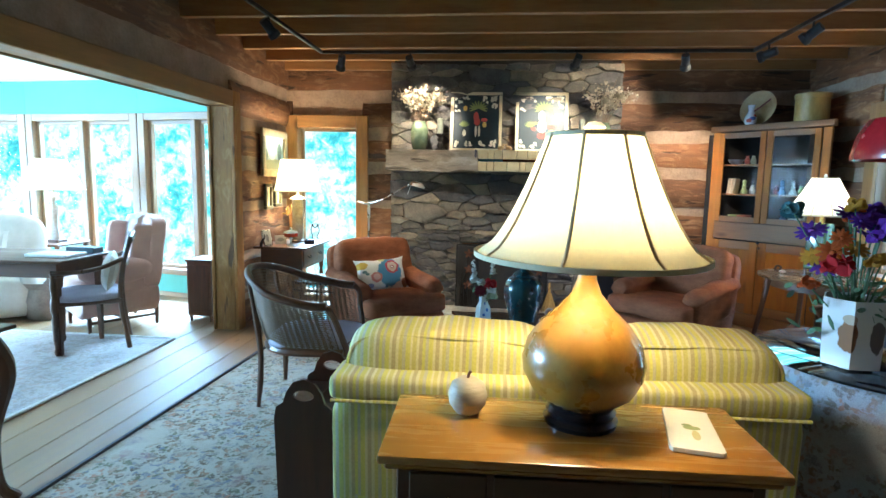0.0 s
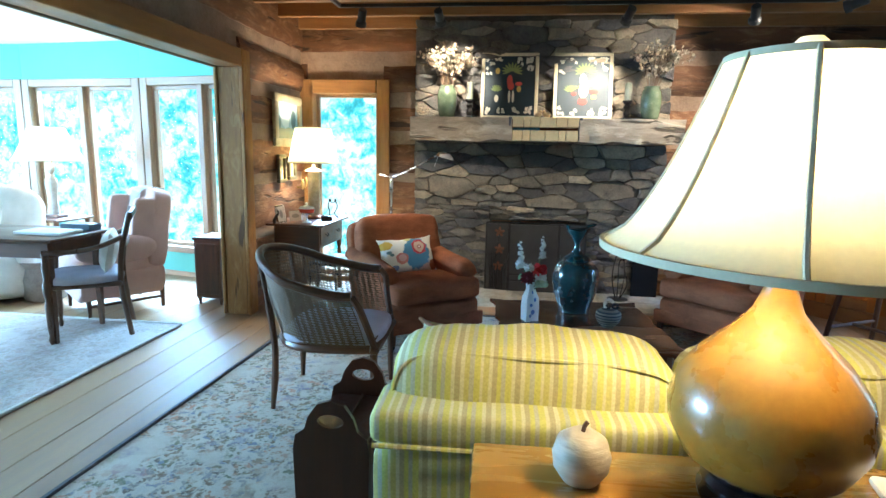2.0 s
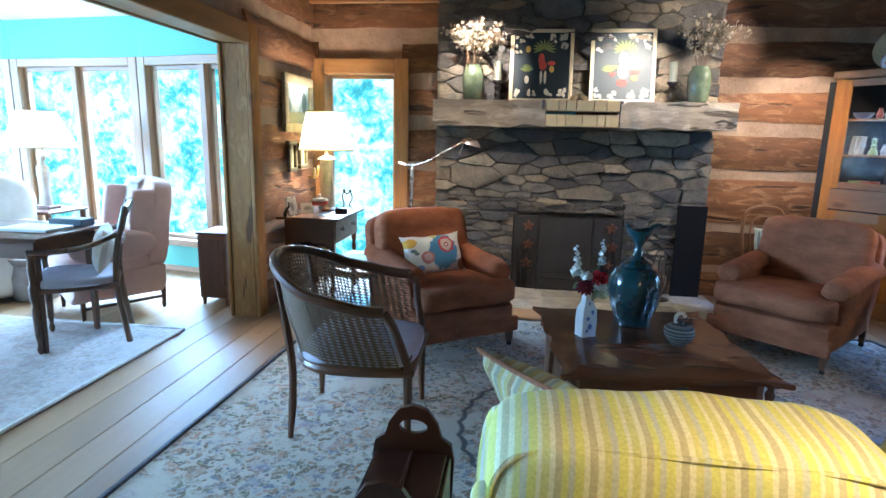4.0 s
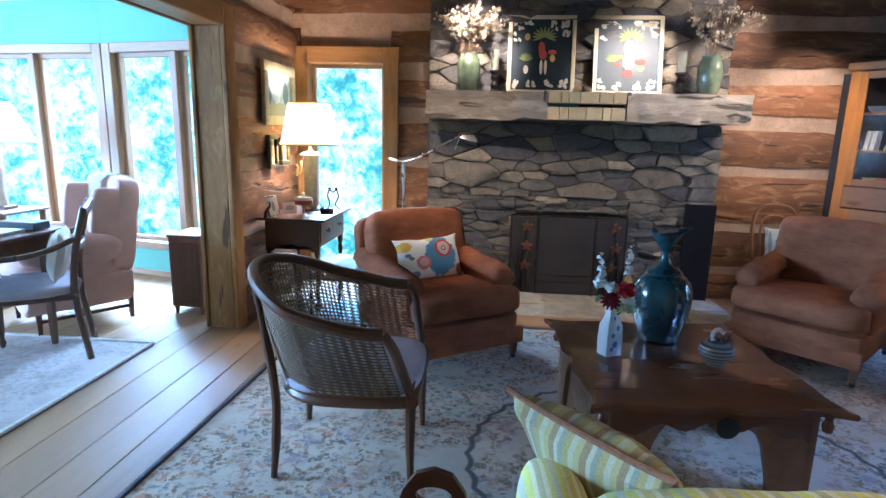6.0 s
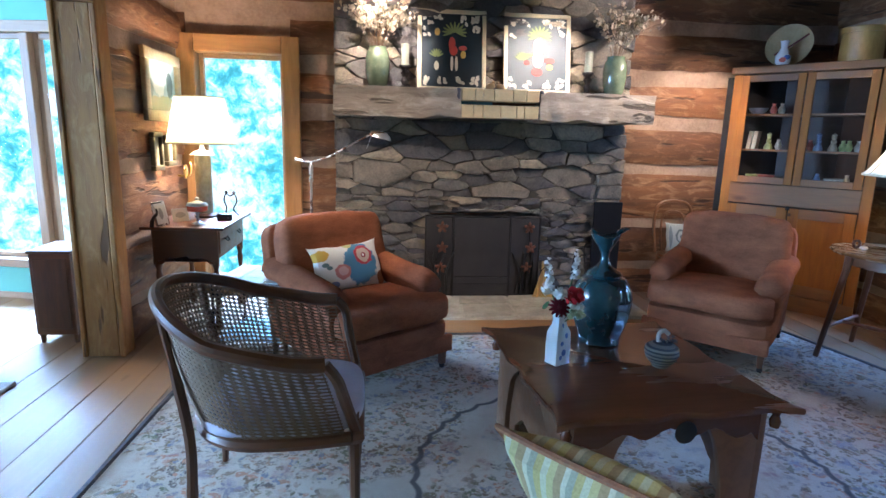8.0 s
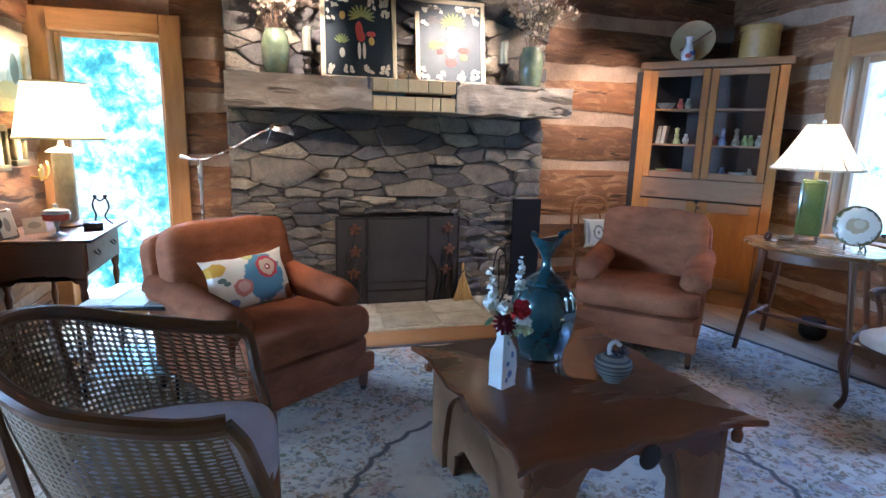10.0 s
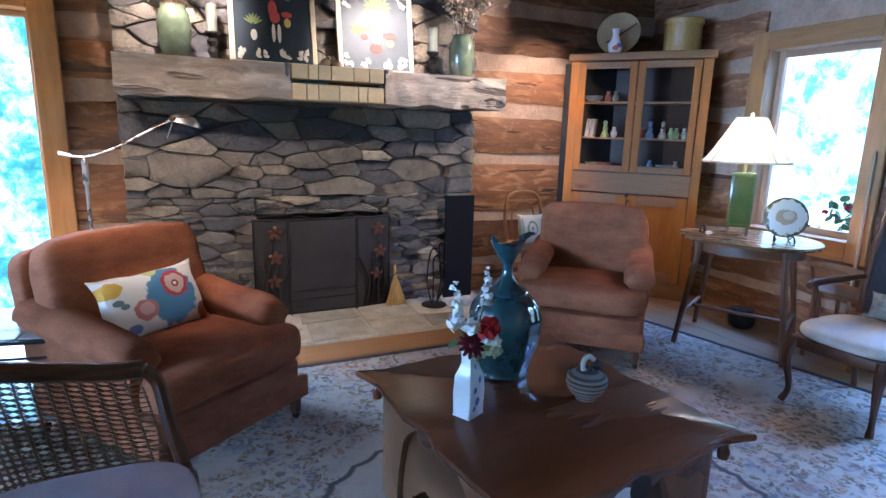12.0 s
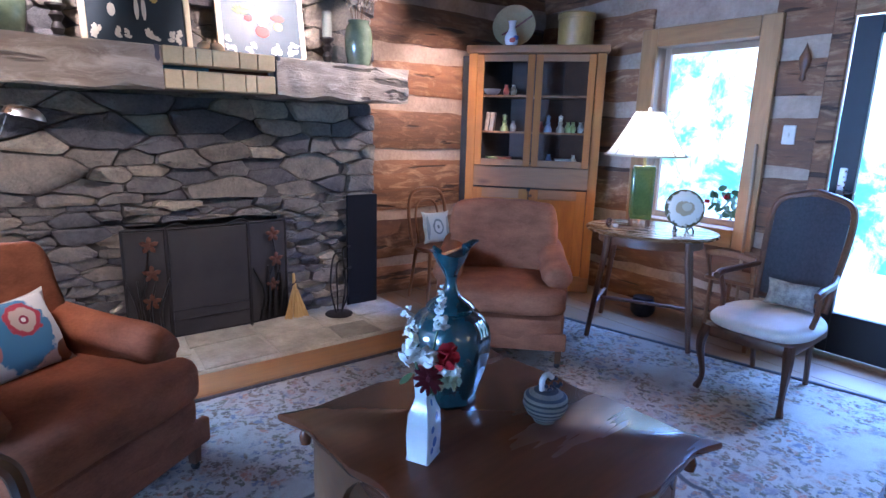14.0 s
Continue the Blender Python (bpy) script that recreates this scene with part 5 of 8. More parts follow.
# ---- rugs ----
def rug_mat(name, base, strength, medallion=None):
    """A faded floral rug: sprays of small leaves and blooms on a cream field."""
    m, nt, b = nodes_of(name)
    tc = nt.nodes.new("ShaderNodeTexCoord")
    v = tc.outputs["Object"]
    warp = nt.nodes.new("ShaderNodeMix")
    warp.data_type, warp.blend_type = "RGBA", "LINEAR_LIGHT"
    nz = nt.nodes.new("ShaderNodeTexNoise")
    nz.inputs["Scale"].default_value = 15
    nz.inputs["Detail"].default_value = 4
    nt.links.new(v, nz.inputs["Vector"])
    warp.inputs[0].default_value = 0.075
    nt.links.new(v, warp.inputs[6])
    nt.links.new(nz.outputs[1], warp.inputs[7])
    vo = nt.nodes.new("ShaderNodeTexVoronoi")
    vo.inputs["Scale"].default_value = 25
    vo.inputs["Randomness"].default_value = 1.0
    nt.links.new(warp.outputs[2], vo.inputs["Vector"])
    region = noise_tex(nt, v, 2.1, 4, 0.55)
    leaf = ramp(nt, vo.outputs["Distance"], [(0.46, (1, 1, 1)), (0.62, (0, 0, 0))])
    mask = math_node(nt, "MULTIPLY", leaf, ramp(nt, region, [(0.40, (0.06,) * 3), (0.46, (1,) * 3)]))
    mask = math_node(nt, "MULTIPLY", mask, ramp(nt, noise_tex(nt, v, 60, 3), [(0.38, (0.15,) * 3), (0.52, (1,) * 3)]))
    sep = nt.nodes.new("ShaderNodeSeparateColor")
    nt.links.new(vo.outputs["Color"], sep.inputs[0])
    tint = ramp(nt, sep.outputs[0], [(0.0, (0.13, 0.105, 0.09)), (0.2, (0.20, 0.13, 0.08)), (0.38, (0.15, 0.15, 0.095)), (0.55, (0.40, 0.20, 0.13)), (0.7, (0.30, 0.25, 0.19)), (0.85, (0.17, 0.18, 0.21)), (1.0, (0.25, 0.17, 0.10))])
    vb = nt.nodes.new("ShaderNodeTexVoronoi")
    vb.inputs["Scale"].default_value = 7.5
    nt.links.new(warp.outputs[2], vb.inputs["Vector"])
    sepb = nt.nodes.new("ShaderNodeSeparateColor")
    nt.links.new(vb.outputs["Color"], sepb.inputs[0])
    bloom_t = ramp(nt, sepb.outputs[1], [(0.0, (0.30, 0.16, 0.13)), (0.4, (0.20, 0.22, 0.27)), (0.7, (0.27, 0.21, 0.14)), (1.0, (0.40, 0.26, 0.20))])
    bloom_m = math_node(nt, "MULTIPLY", ramp(nt, vb.outputs["Distance"], [(0.16, (1, 1, 1)), (0.34, (0.45, 0.45, 0.45)), (0.42, (0, 0, 0))]), ramp(nt, noise_tex(nt, v, 1.9, 3), [(0.42, (0, 0, 0)), (0.52, (1, 1, 1))]))
    field = ramp(nt, noise_tex(nt, v, 5, 4), [(0.3, tuple(c * 0.86 for c in base)), (0.7, base)])
    col = mixc(nt, math_node(nt, "MULTIPLY", mask, strength), field, tint)
    col = mixc(nt, math_node(nt, "MULTIPLY", math_node(nt, "MULTIPLY", bloom_m, ramp(nt, noise_tex(nt, v, 34, 4), [(0.4, (0.3,) * 3), (0.55, (1,) * 3)])), strength * 0.8), col, bloom_t)
    if medallion:
        cx, cy, rx, ry = medallion
        sx = nt.nodes.new("ShaderNodeSeparateXYZ")
        nt.links.new(v, sx.inputs[0])
        dx = math_node(nt, "DIVIDE", math_node(nt, "SUBTRACT", sx.outputs[0], cx), rx)
        dy = math_node(nt, "DIVIDE", math_node(nt, "SUBTRACT", sx.outputs[1], cy), ry)
        rad = math_node(nt, "SQRT", math_node(nt, "ADD", math_node(nt, "MULTIPLY", dx, dx), math_node(nt, "MULTIPLY", dy, dy)))
        ang = math_node(nt, "ARCTAN2", dy, dx)
        scal = math_node(nt, "MULTIPLY", math_node(nt, "ABSOLUTE", math_node(nt, "SINE", math_node(nt, "MULTIPLY", ang, 20.0))), 0.022)
        off = math_node(nt, "ABSOLUTE", math_node(nt, "SUBTRACT", math_node(nt, "ADD", rad, scal), 1.0))
        line = ramp(nt, off, [(0.009, (1,) * 3), (0.02, (0,) * 3)])
        col = mixc(nt, math_node(nt, "MULTIPLY", line, 0.9), col, (0.07, 0.065, 0.065))
    fine = noise_tex(nt, v, 260, 2)
    col = mixc(nt, 1.0, col, ramp(nt, fine, [(0.3, (0.82,) * 3), (0.7, (1.1,) * 3)]), "MULTIPLY")
    nt.links.new(col, b.inputs["Base Color"])
    b.inputs["Roughness"].default_value, b.inputs["Specular IOR Level"].default_value = 0.95, 0.1
    bump(nt, b, math_node(nt, "ADD", fine, math_node(nt, "MULTIPLY", mask, 0.5)), 0.4, 0.004)
    return m


def rug(name, label, outline, mat, edge):
    r = thing(name, label, "rug")
    part("rug_field", prism(outline, 0.011, 0.003), mat, r, m=pose(0, 0, 0.001))
    for a, b in zip(outline, outline[1:] + outline[:1]):
        pts = [(a[0] + (b[0] - a[0]) * t / 40, a[1] + (b[1] - a[1]) * t / 40) for t in range(41)]
        part("binding", sweep([(x + 0.004 * noise.noise(Vector((x * 20, y * 20, 0))), y + 0.004 * noise.noise(Vector((x * 20, y * 20, 5))), 0.011) for x, y in pts], 0.011, 6, None, 1.6), edge, r)
    return r


EDGE = surface("dark_binding", (0.03, 0.03, 0.035), (0.10, 0.09, 0.085), 30, 0.95, 0.6, 120, dist=0.006)
PALE_EDGE = surface("pale_binding", (0.40, 0.36, 0.31), (0.58, 0.54, 0.48), 30, 0.95, 0.5, 120, dist=0.005)
rug("area_rug", "large cream floral rug with dark bound edge", [(-1.97, 0.2), (2.95, 0.2), (2.62, 3.3), (2.2, 5.17), (-1.765, 5.165)],
    rug_mat("floral_rug", (0.46, 0.385, 0.305), 1.0, (0.285, 3.50, 0.88, 0.78)), EDGE)
rug("dining_rug", "faded cream rug under the dining table", [(-6.0, 1.4), (-2.66, 1.4), (-2.66, 4.48), (-6.0, 4.48)], rug_mat("faded_rug", (0.50, 0.44, 0.40), 0.4), PALE_EDGE)

# ---- desk in the corner ----
desk = thing("side_desk", "small dark wooden side table with one drawer by the window", "side table", m=pose(-2.035, 5.65, 0))
part("tabletop", box(-0.265, 0.265, -0.385, 0.385, 0.70, 0.722, 0.007, seg=2), DARKWOOD, desk)
part("carcass", box(-0.21, 0.21, -0.335, 0.335, 0.50, 0.70, 0.004), DARKWOOD, desk)
part("skirt", prism(apron_outline(0.42, 0.06), 0.015, 0.002), DARKWOOD, desk, m=pose(0, -0.32, 0.445) @ UPRIGHT)
dr = part("drawer", box(0.205, 0.217, -0.31, 0.31, 0.53, 0.685, 0.003), DARKWOOD, desk)
for y in (-0.16, 0.16):
    part("drawer_pull", sweep(curve([(0.217, y - 0.035, 0.62), (0.235, y - 0.02, 0.60), (0.235, y + 0.02, 0.60), (0.217, y + 0.035, 0.62)], 4), 0.004, 6), IRON, dr)
for sx in (-1, 1):
    for sy in (-1, 1):
        part("leg", lathe([(0.013, 0), (0.022, 0.015), (0.024, 0.05), (0.012, 0.07), (0.020, 0.11), (0.013, 0.17), (0.021, 0.24), (0.013, 0.31), (0.022, 0.38), (0.014, 0.42), (0.024, 0.45), (0.024, 0.52)], 12), DARKWOOD_Z, desk, m=pose(sx * 0.185, sy * 0.31, 0))

dl = thing("table_lamp", "tall painted table lamp with cream empire shade, lit", "table lamp", m=pose(-2.03, 5.76, 0.722))
CHINA = surface("painted_tin", (0.32, 0.28, 0.20), (0.55, 0.50, 0.38), 18, 0.4, 0.1, 70)
part("base", lathe([(0.075, 0), (0.08, 0.012), (0.06, 0.03)], 24), DARKWOOD, dl)
part("body", lathe([(0.05, 0.03), (0.056, 0.05), (0.056, 0.43), (0.05, 0.45)], 24), CHINA, dl)
part("cap", lathe([(0.085, 0.45), (0.06, 0.47), (0.02, 0.485), (0.012, 0.52)], 24), SHADE_W, dl)
shade_parts(dl, 0.235, 0.53, 0.165, 0.85, 1.0, SHADE, 0)
lamp("bulb", "POINT", (-2.03, 5.76, 0.722 + 0.69), 28, WARM, 0.06)

# ---- tiled iron side table ----
sd = thing("side_table", "small black iron side table with tiled glass top", "side table", m=pose(-1.455, 4.92, 0.0, 0, 0, -10))
part("top_frame", box(-0.225, 0.225, -0.22, 0.22, 0.478, 0.495, 0.004), IRON, sd)
GLAZE = surface("glazed_tile", (0.42, 0.50, 0.52), (0.60, 0.66, 0.66), 6, 0.12, 0.05, 40, vary=0.25, dist=0.003)
for i, (a, b) in enumerate(((-0.21, -0.09), (-0.085, 0.085), (0.09, 0.21))):
    for c, d in ((-0.205, -0.10), (-0.095, 0.095), (0.10, 0.205)):
        part("tile", box(a, b, c, d, 0.494, 0.501, 0.002), GLAZE, sd)
for sx in (-1, 1):
    for sy in (-1, 1):
        part("leg", sweep([(sx * 0.215, sy * 0.21, 0.48), (sx * 0.215, sy * 0.21, 0.0)], 0.008, 6), IRON, sd)
    part("rail", sweep([(sx * 0.215, -0.21, 0.42), (sx * 0.215, 0.21, 0.42)], 0.005, 6), IRON, sd)
    part("rail", sweep([(-0.215, sx * 0.21, 0.42), (0.215, sx * 0.21, 0.42)], 0.005, 6), IRON, sd)
part("shelf", box(-0.21, 0.21, -0.205, 0.205, 0.14, 0.148, 0.002), plain("shelf_glass", (0.30, 0.45, 0.5), 0.1), sd, "pale glass lower shelf")

# ---- reading lamp ----
fl = thing("floor_lamp", "slim brushed nickel reading floor lamp with curved arm", "floor lamp", m=pose(-1.25, 5.66, 0))
part("base", lathe([(0.12, 0), (0.12, 0.012), (0.03, 0.022), (0.012, 0.03)], 28), CHROME, fl)
part("pole", lathe([(0.009, 0.02), (0.009, 1.0), (0.015, 1.0), (0.015, 1.12), (0.008, 1.13), (0.008, 1.145)], 14), CHROME, fl)
arm = curve([(-0.115, 0, 1.165), (0.0, 0, 1.145), (0.14, -0.01, 1.19), (0.30, -0.02, 1.28), (0.42, -0.03, 1.345)], 8)
part("arm", sweep(arm, [0.010] * 6 + [0.006] * (len(arm) - 6), 8), CHROME, fl)
hd = moved(lathe([(0.0, 0.05), (0.030, 0.046), (0.048, 0.03), (0.056, 0.0), (0.052, 0.0), (0.0, 0.035)], 20), Matrix.Diagonal((1.5, 0.8, 1, 1)))
part("head", hd, CHROME, fl, m=pose(0.49, -0.035, 1.325, 0, 14, 0))
part("switch", sweep([(0.43, -0.03, 1.33), (0.40, -0.03, 1.25)], 0.003, 6), CHROME, fl)

# ---- track lights ----
track = thing("track_light", "black ceiling track with aimed spotlight heads", "track light")
bm = box(-1.62, 2.19, 5.265, 5.295, 2.525, 2.552, 0.003)
part("rail", bm, BLACK, track)
part("rail", box(-1.62, -1.59, 2.6, 5.263, 2.525, 2.552, 0.003), BLACK, track)
part("rail", box(2.16, 2.19, 2.6, 5.263, 2.525, 2.552, 0.003), BLACK, track)
HEADS = [((-1.42, 5.28), (-1.9, 6.2, 1.2), 0), ((-0.78, 5.28), (-0.72, 6.1, 2.0), 1), ((0.70, 5.28), (0.50, 6.05, 1.9), 1), ((1.62, 5.28), (1.95, 6.25, 1.45), 1),
         ((2.175, 5.0), (0.95, 6.1, 2.0), 1), ((2.175, 4.35), (0.75, 6.0, 1.05), 1), ((-1.605, 4.1), (-0.35, 6.0, 0.3), 1)]
for (x, y), tgt, on in HEADS:
    hd = part("spot_head", lathe([(0.030, -0.065), (0.034, -0.06), (0.034, 0.03), (0.045, 0.045), (0.045, 0.075), (0.038, 0.075), (0.030, 0.04), (0.0, 0.035)], 20), BLACK, track,
              m=look((x, y, 2.45), tgt) @ pose(0, 0, 0, 180))
    part("yoke", sweep([(x, y, 2.53), (x, y, 2.47)], 0.008, 8), BLACK, track)
    if on:
        d = (Vector(tgt) - Vector((x, y, 2.45))).normalized()
        lamp("spot_bulb", "SPOT", tuple(Vector((x, y, 2.45)) + d * 0.085), 80, (1.0, 0.84, 0.62), 0.02, tgt, 58, 0.8)

# ---- dining room ----
def wing_chair():
    ch = thing("wing_chair", "salmon pink slipcovered wing chair with cream throw", "armchair", m=pose(-3.48, 4.86, 0.012, 0, 0, -35))
    part("seat", cushion(0.60, 0.62, 0.20, 10, 5, 0.10, 0.005, 1), SALMON, ch, m=pose(0, -0.04, 0.40))
    bm = box(-0.31, 0.31, -0.34, 0.30, 0.14, 0.36, 0.02, seg=2)
    bmesh.ops.subdivide_edges(bm, edges=bm.edges[:], cuts=3, use_grid_fill=True)
    for v in bm.verts:
        if v.co.z < 0.2:
            v.co += Vector((0.025 * math.sin(v.co.y * 40), 0.02 * math.sin(v.co.x * 38), 0.01 * noise.noise(v.co * 9)))
    part("skirt", bm, SALMON, ch)
    part("back", cushion(0.64, 0.16, 0.64, 12, 9, 0.04, 0.006, 2), SALMON, ch, m=pose(0, 0.28, 0.675, -8))
    for s in (-1, 1):
        part("arm", cushion(0.14, 0.52, 0.20, 8, 3.5, 0.15, 0.006, 3), SALMON, ch, m=pose(s * 0.30, -0.06, 0.54))
        part("wing", cushion(0.08, 0.20, 0.34, 8, 6, 0.05, 0.004, 4), SALMON, ch, m=pose(s * 0.28, 0.17, 0.76, -8))
        for y in (-0.28, 0.28):
            part("leg", lathe([(0.016, 0), (0.024, 0.18)], 4), DARKWOOD_Z, ch, m=pose(s * 0.26, y, 0, 0, 0, 45))
        part("stretcher", sweep([(s * 0.26, -0.28, 0.09), (s * 0.26, 0.28, 0.09)], 0.012, 6), DARKWOOD, ch)
    part("stretcher", sweep([(-0.26, 0, 0.09), (0.26, 0, 0.09)], 0.012, 6), DARKWOOD, ch)
    return ch


wing_chair()
# a cream runner folded over the wing chair's back
bm = bmesh.new()
prof = [((z - 0.72) * 0.14 - 0.105, z) for z in (0.60, 0.75, 0.9, 0.975)] + [(-0.03, 1.007), (0.05, 1.017), (0.13, 1.0)] + [((z - 0.72) * 0.14 + 0.105, z) for z in (0.95, 0.8, 0.65, 0.5)]
rows_ = [[bm.verts.new((x * 0.11 + 0.004 * noise.noise(Vector((x, z * 9, 1))), y + 0.28, z)) for x in (-1, -0.5, 0, 0.5, 1)] for y, z in prof]
for a, b in zip(rows_, rows_[1:]):
    for i in range(4):
        bm.faces.new((a[i], a[i + 1], b[i + 1], b[i]))
bmesh.ops.solidify(bm, geom=bm.faces[:], thickness=0.008)
tagged(part("throw", bm, CREAM, None, m=pose(-3.48, 4.86, 0.012, 0, 0, -35)), "cream woven throw over the wing chair back", "throw")

dt = thing("dining_table", "dark wooden drop-leaf writing table", "table", m=pose(-3.75, 4.13, 0.012, 0, 0, 2))
part("tabletop", box(-0.62, 0.62, -0.32, 0.32, 0.715, 0.738, 0.006, seg=2), DARKWOOD, dt)
part("apron", box(-0.55, 0.55, -0.26, 0.26, 0.60, 0.715, 0.004), DARKWOOD, dt)
for sx in (-1, 1):
    for sy in (-1, 1):
        part("leg", lathe([(0.018, 0), (0.022, 0.1), (0.03, 0.62)], 4), DARKWOOD_Z, dt, m=pose(sx * 0.52, sy * 0.23, 0, 0, 0, 45))
tagged(part("paper", box(-3.55, -3.2, 4.0, 4.22, 0.752, 0.772, 0.003), plain("paper", (0.7, 0.68, 0.62), 0.8), None), "pale open papers on the writing table", "papers")
tagged(part("box_case", box(-3.42, -3.18, 4.26, 4.38, 0.752, 0.80, 0.004), plain("dark_case", (0.03, 0.05, 0.06), 0.4), None), "small dark blue case on the writing table", "case")

CHAIRW = wood("walnut_chair", (0.055, 0.024, 0.011), (0.14, 0.064, 0.03), "z", 0.32, 0.06, False, 4, 0.05, 0.25)
dc = thing("dining_chair", "dark wooden open armchair with lilac seat cushion", "chair", m=pose(-3.18, 4.205, 0.012, 0, 0, 34.5))
part("seat", cushion(0.44, 0.46, 0.07, 8, 6, 0.1, 0.003, 5), LILAC, dc, "dusty mauve padded seat", m=pose(-0.01, 0, 0.43))
part("seat_rail", box(-0.235, 0.225, -0.235, 0.235, 0.375, 0.41, 0.008), CHAIRW, dc)
for s in (-1, 1):
    part("front_leg", lathe([(0.010, 0), (0.020, 0.03), (0.012, 0.06), (0.02, 0.12), (0.024, 0.28), (0.015, 0.31), (0.027, 0.35), (0.027, 0.42), (0.015, 0.45), (0.024, 0.53), (0.015, 0.58), (0.02, 0.63)], 12), CHAIRW, dc, m=pose(-0.22, s * 0.225, 0))
    part("back_leg", sweep(curve([(0.26, s * 0.19, 0.0), (0.215, s * 0.19, 0.38), (0.24, s * 0.20, 0.65), (0.30, s * 0.21, 0.90)], 6), 0.019, 8), CHAIRW, dc)
    part("arm", sweep(curve([(-0.23, s * 0.24, 0.64), (-0.05, s * 0.25, 0.64), (0.10, s * 0.235, 0.665), (0.24, s * 0.205, 0.72)], 6), 0.017, 8), CHAIRW, dc)
part("crest_rail", sweep(curve([(0.30, -0.22, 0.87), (0.325, 0, 0.90), (0.30, 0.22, 0.87)], 8), 0.032, 8, None, 0.5), CHAIRW, dc)
part("back_rail", sweep(curve([(0.245, -0.20, 0.66), (0.27, 0, 0.67), (0.245, 0.20, 0.66)], 8), 0.022, 8, None, 0.5), CHAIRW, dc)
tagged(part("chair_pillow", throw_pillow(0.36, 0.30, 0.12, 12, 7), CREAM, None, m=pose(-3.06, 4.285, 0.62, -10, 0, -56)), "cream and blue pillow leaning in the open armchair", "cushion")

ch2 = thing("wing_chair", "white slipcovered easy chair beyond the writing table", "armchair", m=pose(-4.75, 4.95, 0.012, 0, 0, 30))
part("base", cushion(0.76, 0.74, 0.40, 8, 6, 0.03, 0.006, 2), CREAM, ch2, m=pose(0, 0, 0.22))
part("back", cushion(0.72, 0.22, 0.56, 10, 4, 0.15, 0.008, 3), CREAM, ch2, m=pose(0, 0.28, 0.66, -10))
for s in (-1, 1):
    part("arm", cushion(0.17, 0.66, 0.30, 8, 3.5, 0.1, 0.006, 4), CREAM, ch2, m=pose(s * 0.33, -0.04, 0.45))
tagged(part("chair_pillow", throw_pillow(0.42, 0.36, 0.16, 12, 9), CREAM, None, m=pose(-4.80, 4.88, 0.66, -16, 0, 30)), "pale plump pillow in the white easy chair", "cushion")
pot = tagged(part("basket", lathe([(0.15, 0), (0.19, 0.08), (0.20, 0.2), (0.18, 0.30), (0.21, 0.36), (0.20, 0.36), (0.17, 0.30), (0.18, 0.1), (0.0, 0.03)], 28),
                  surface("clay_pot", (0.22, 0.17, 0.14), (0.36, 0.29, 0.24), 10, 0.8, 0.4, 60), None, m=pose(-4.28, 5.0, 0)), "large round greyish clay pot on the floor", "pot")

st = thing("lamp_table", "small dark table beneath the figurine lamp", "side table", m=pose(-4.75, 5.62, 0))
part("tabletop", box(-0.3, 0.3, -0.24, 0.24, 0.63, 0.655, 0.006), DARKWOOD, st)
for sx in (-1, 1):
    for sy in (-1, 1):
        part("leg", lathe([(0.016, 0), (0.024, 0.63)], 8), DARKWOOD_Z, st, m=pose(sx * 0.26, sy * 0.2, 0))
fg = thing("table_lamp", "pale carved figurine table lamp with white shade, lit", "table lamp", m=pose(-4.68, 5.62, 0.655))
part("base", box(-0.09, 0.09, -0.07, 0.07, 0.0, 0.03, 0.004), DARKWOOD, fg)
part("figurine", lathe([(0.055, 0.03), (0.06, 0.06), (0.045, 0.16), (0.05, 0.26), (0.062, 0.33), (0.055, 0.38), (0.028, 0.41), (0.022, 0.43), (0.04, 0.46), (0.042, 0.49), (0.025, 0.52), (0.0, 0.535)], 20, squash=0.75),
     surface("pale_carving", (0.34, 0.30, 0.25), (0.5, 0.46, 0.40), 16, 0.7, 0.6, 60), fg)
part("stem", sweep(curve([(-0.03, 0.05, 0.03), (-0.05, 0.06, 0.40), (0.0, 0.03, 0.60), (0.0, 0, 0.66)], 6), 0.006, 6), BRASS, fg)
shade_parts(fg, 0.31, 0.56, 0.15, 0.88, 0.9, SHADE_W, 0)
lamp("bulb", "POINT", (-4.68, 5.62, 0.655 + 0.72), 10, WARM, 0.06)

chest = thing("chest", "small dark cabinet standing by the window", "cabinet", m=pose(-2.76, 5.24, 0))
part("body", box(-0.12, 0.12, -0.16, 0.16, 0.06, 0.58, 0.005), DARKWOOD, chest)
part("top", box(-0.13, 0.13, -0.17, 0.17, 0.58, 0.60, 0.005), DARKWOOD, chest)
part("door", box(-0.10, 0.10, -0.168, -0.16, 0.10, 0.55, 0.003), DARKWOOD_Z, chest)
for sx in (-1, 1):
    for sy in (-1, 1):
        part("foot", lathe([(0.012, 0), (0.02, 0.06)], 8), DARKWOOD, chest, m=pose(sx * 0.1, sy * 0.13, 0))

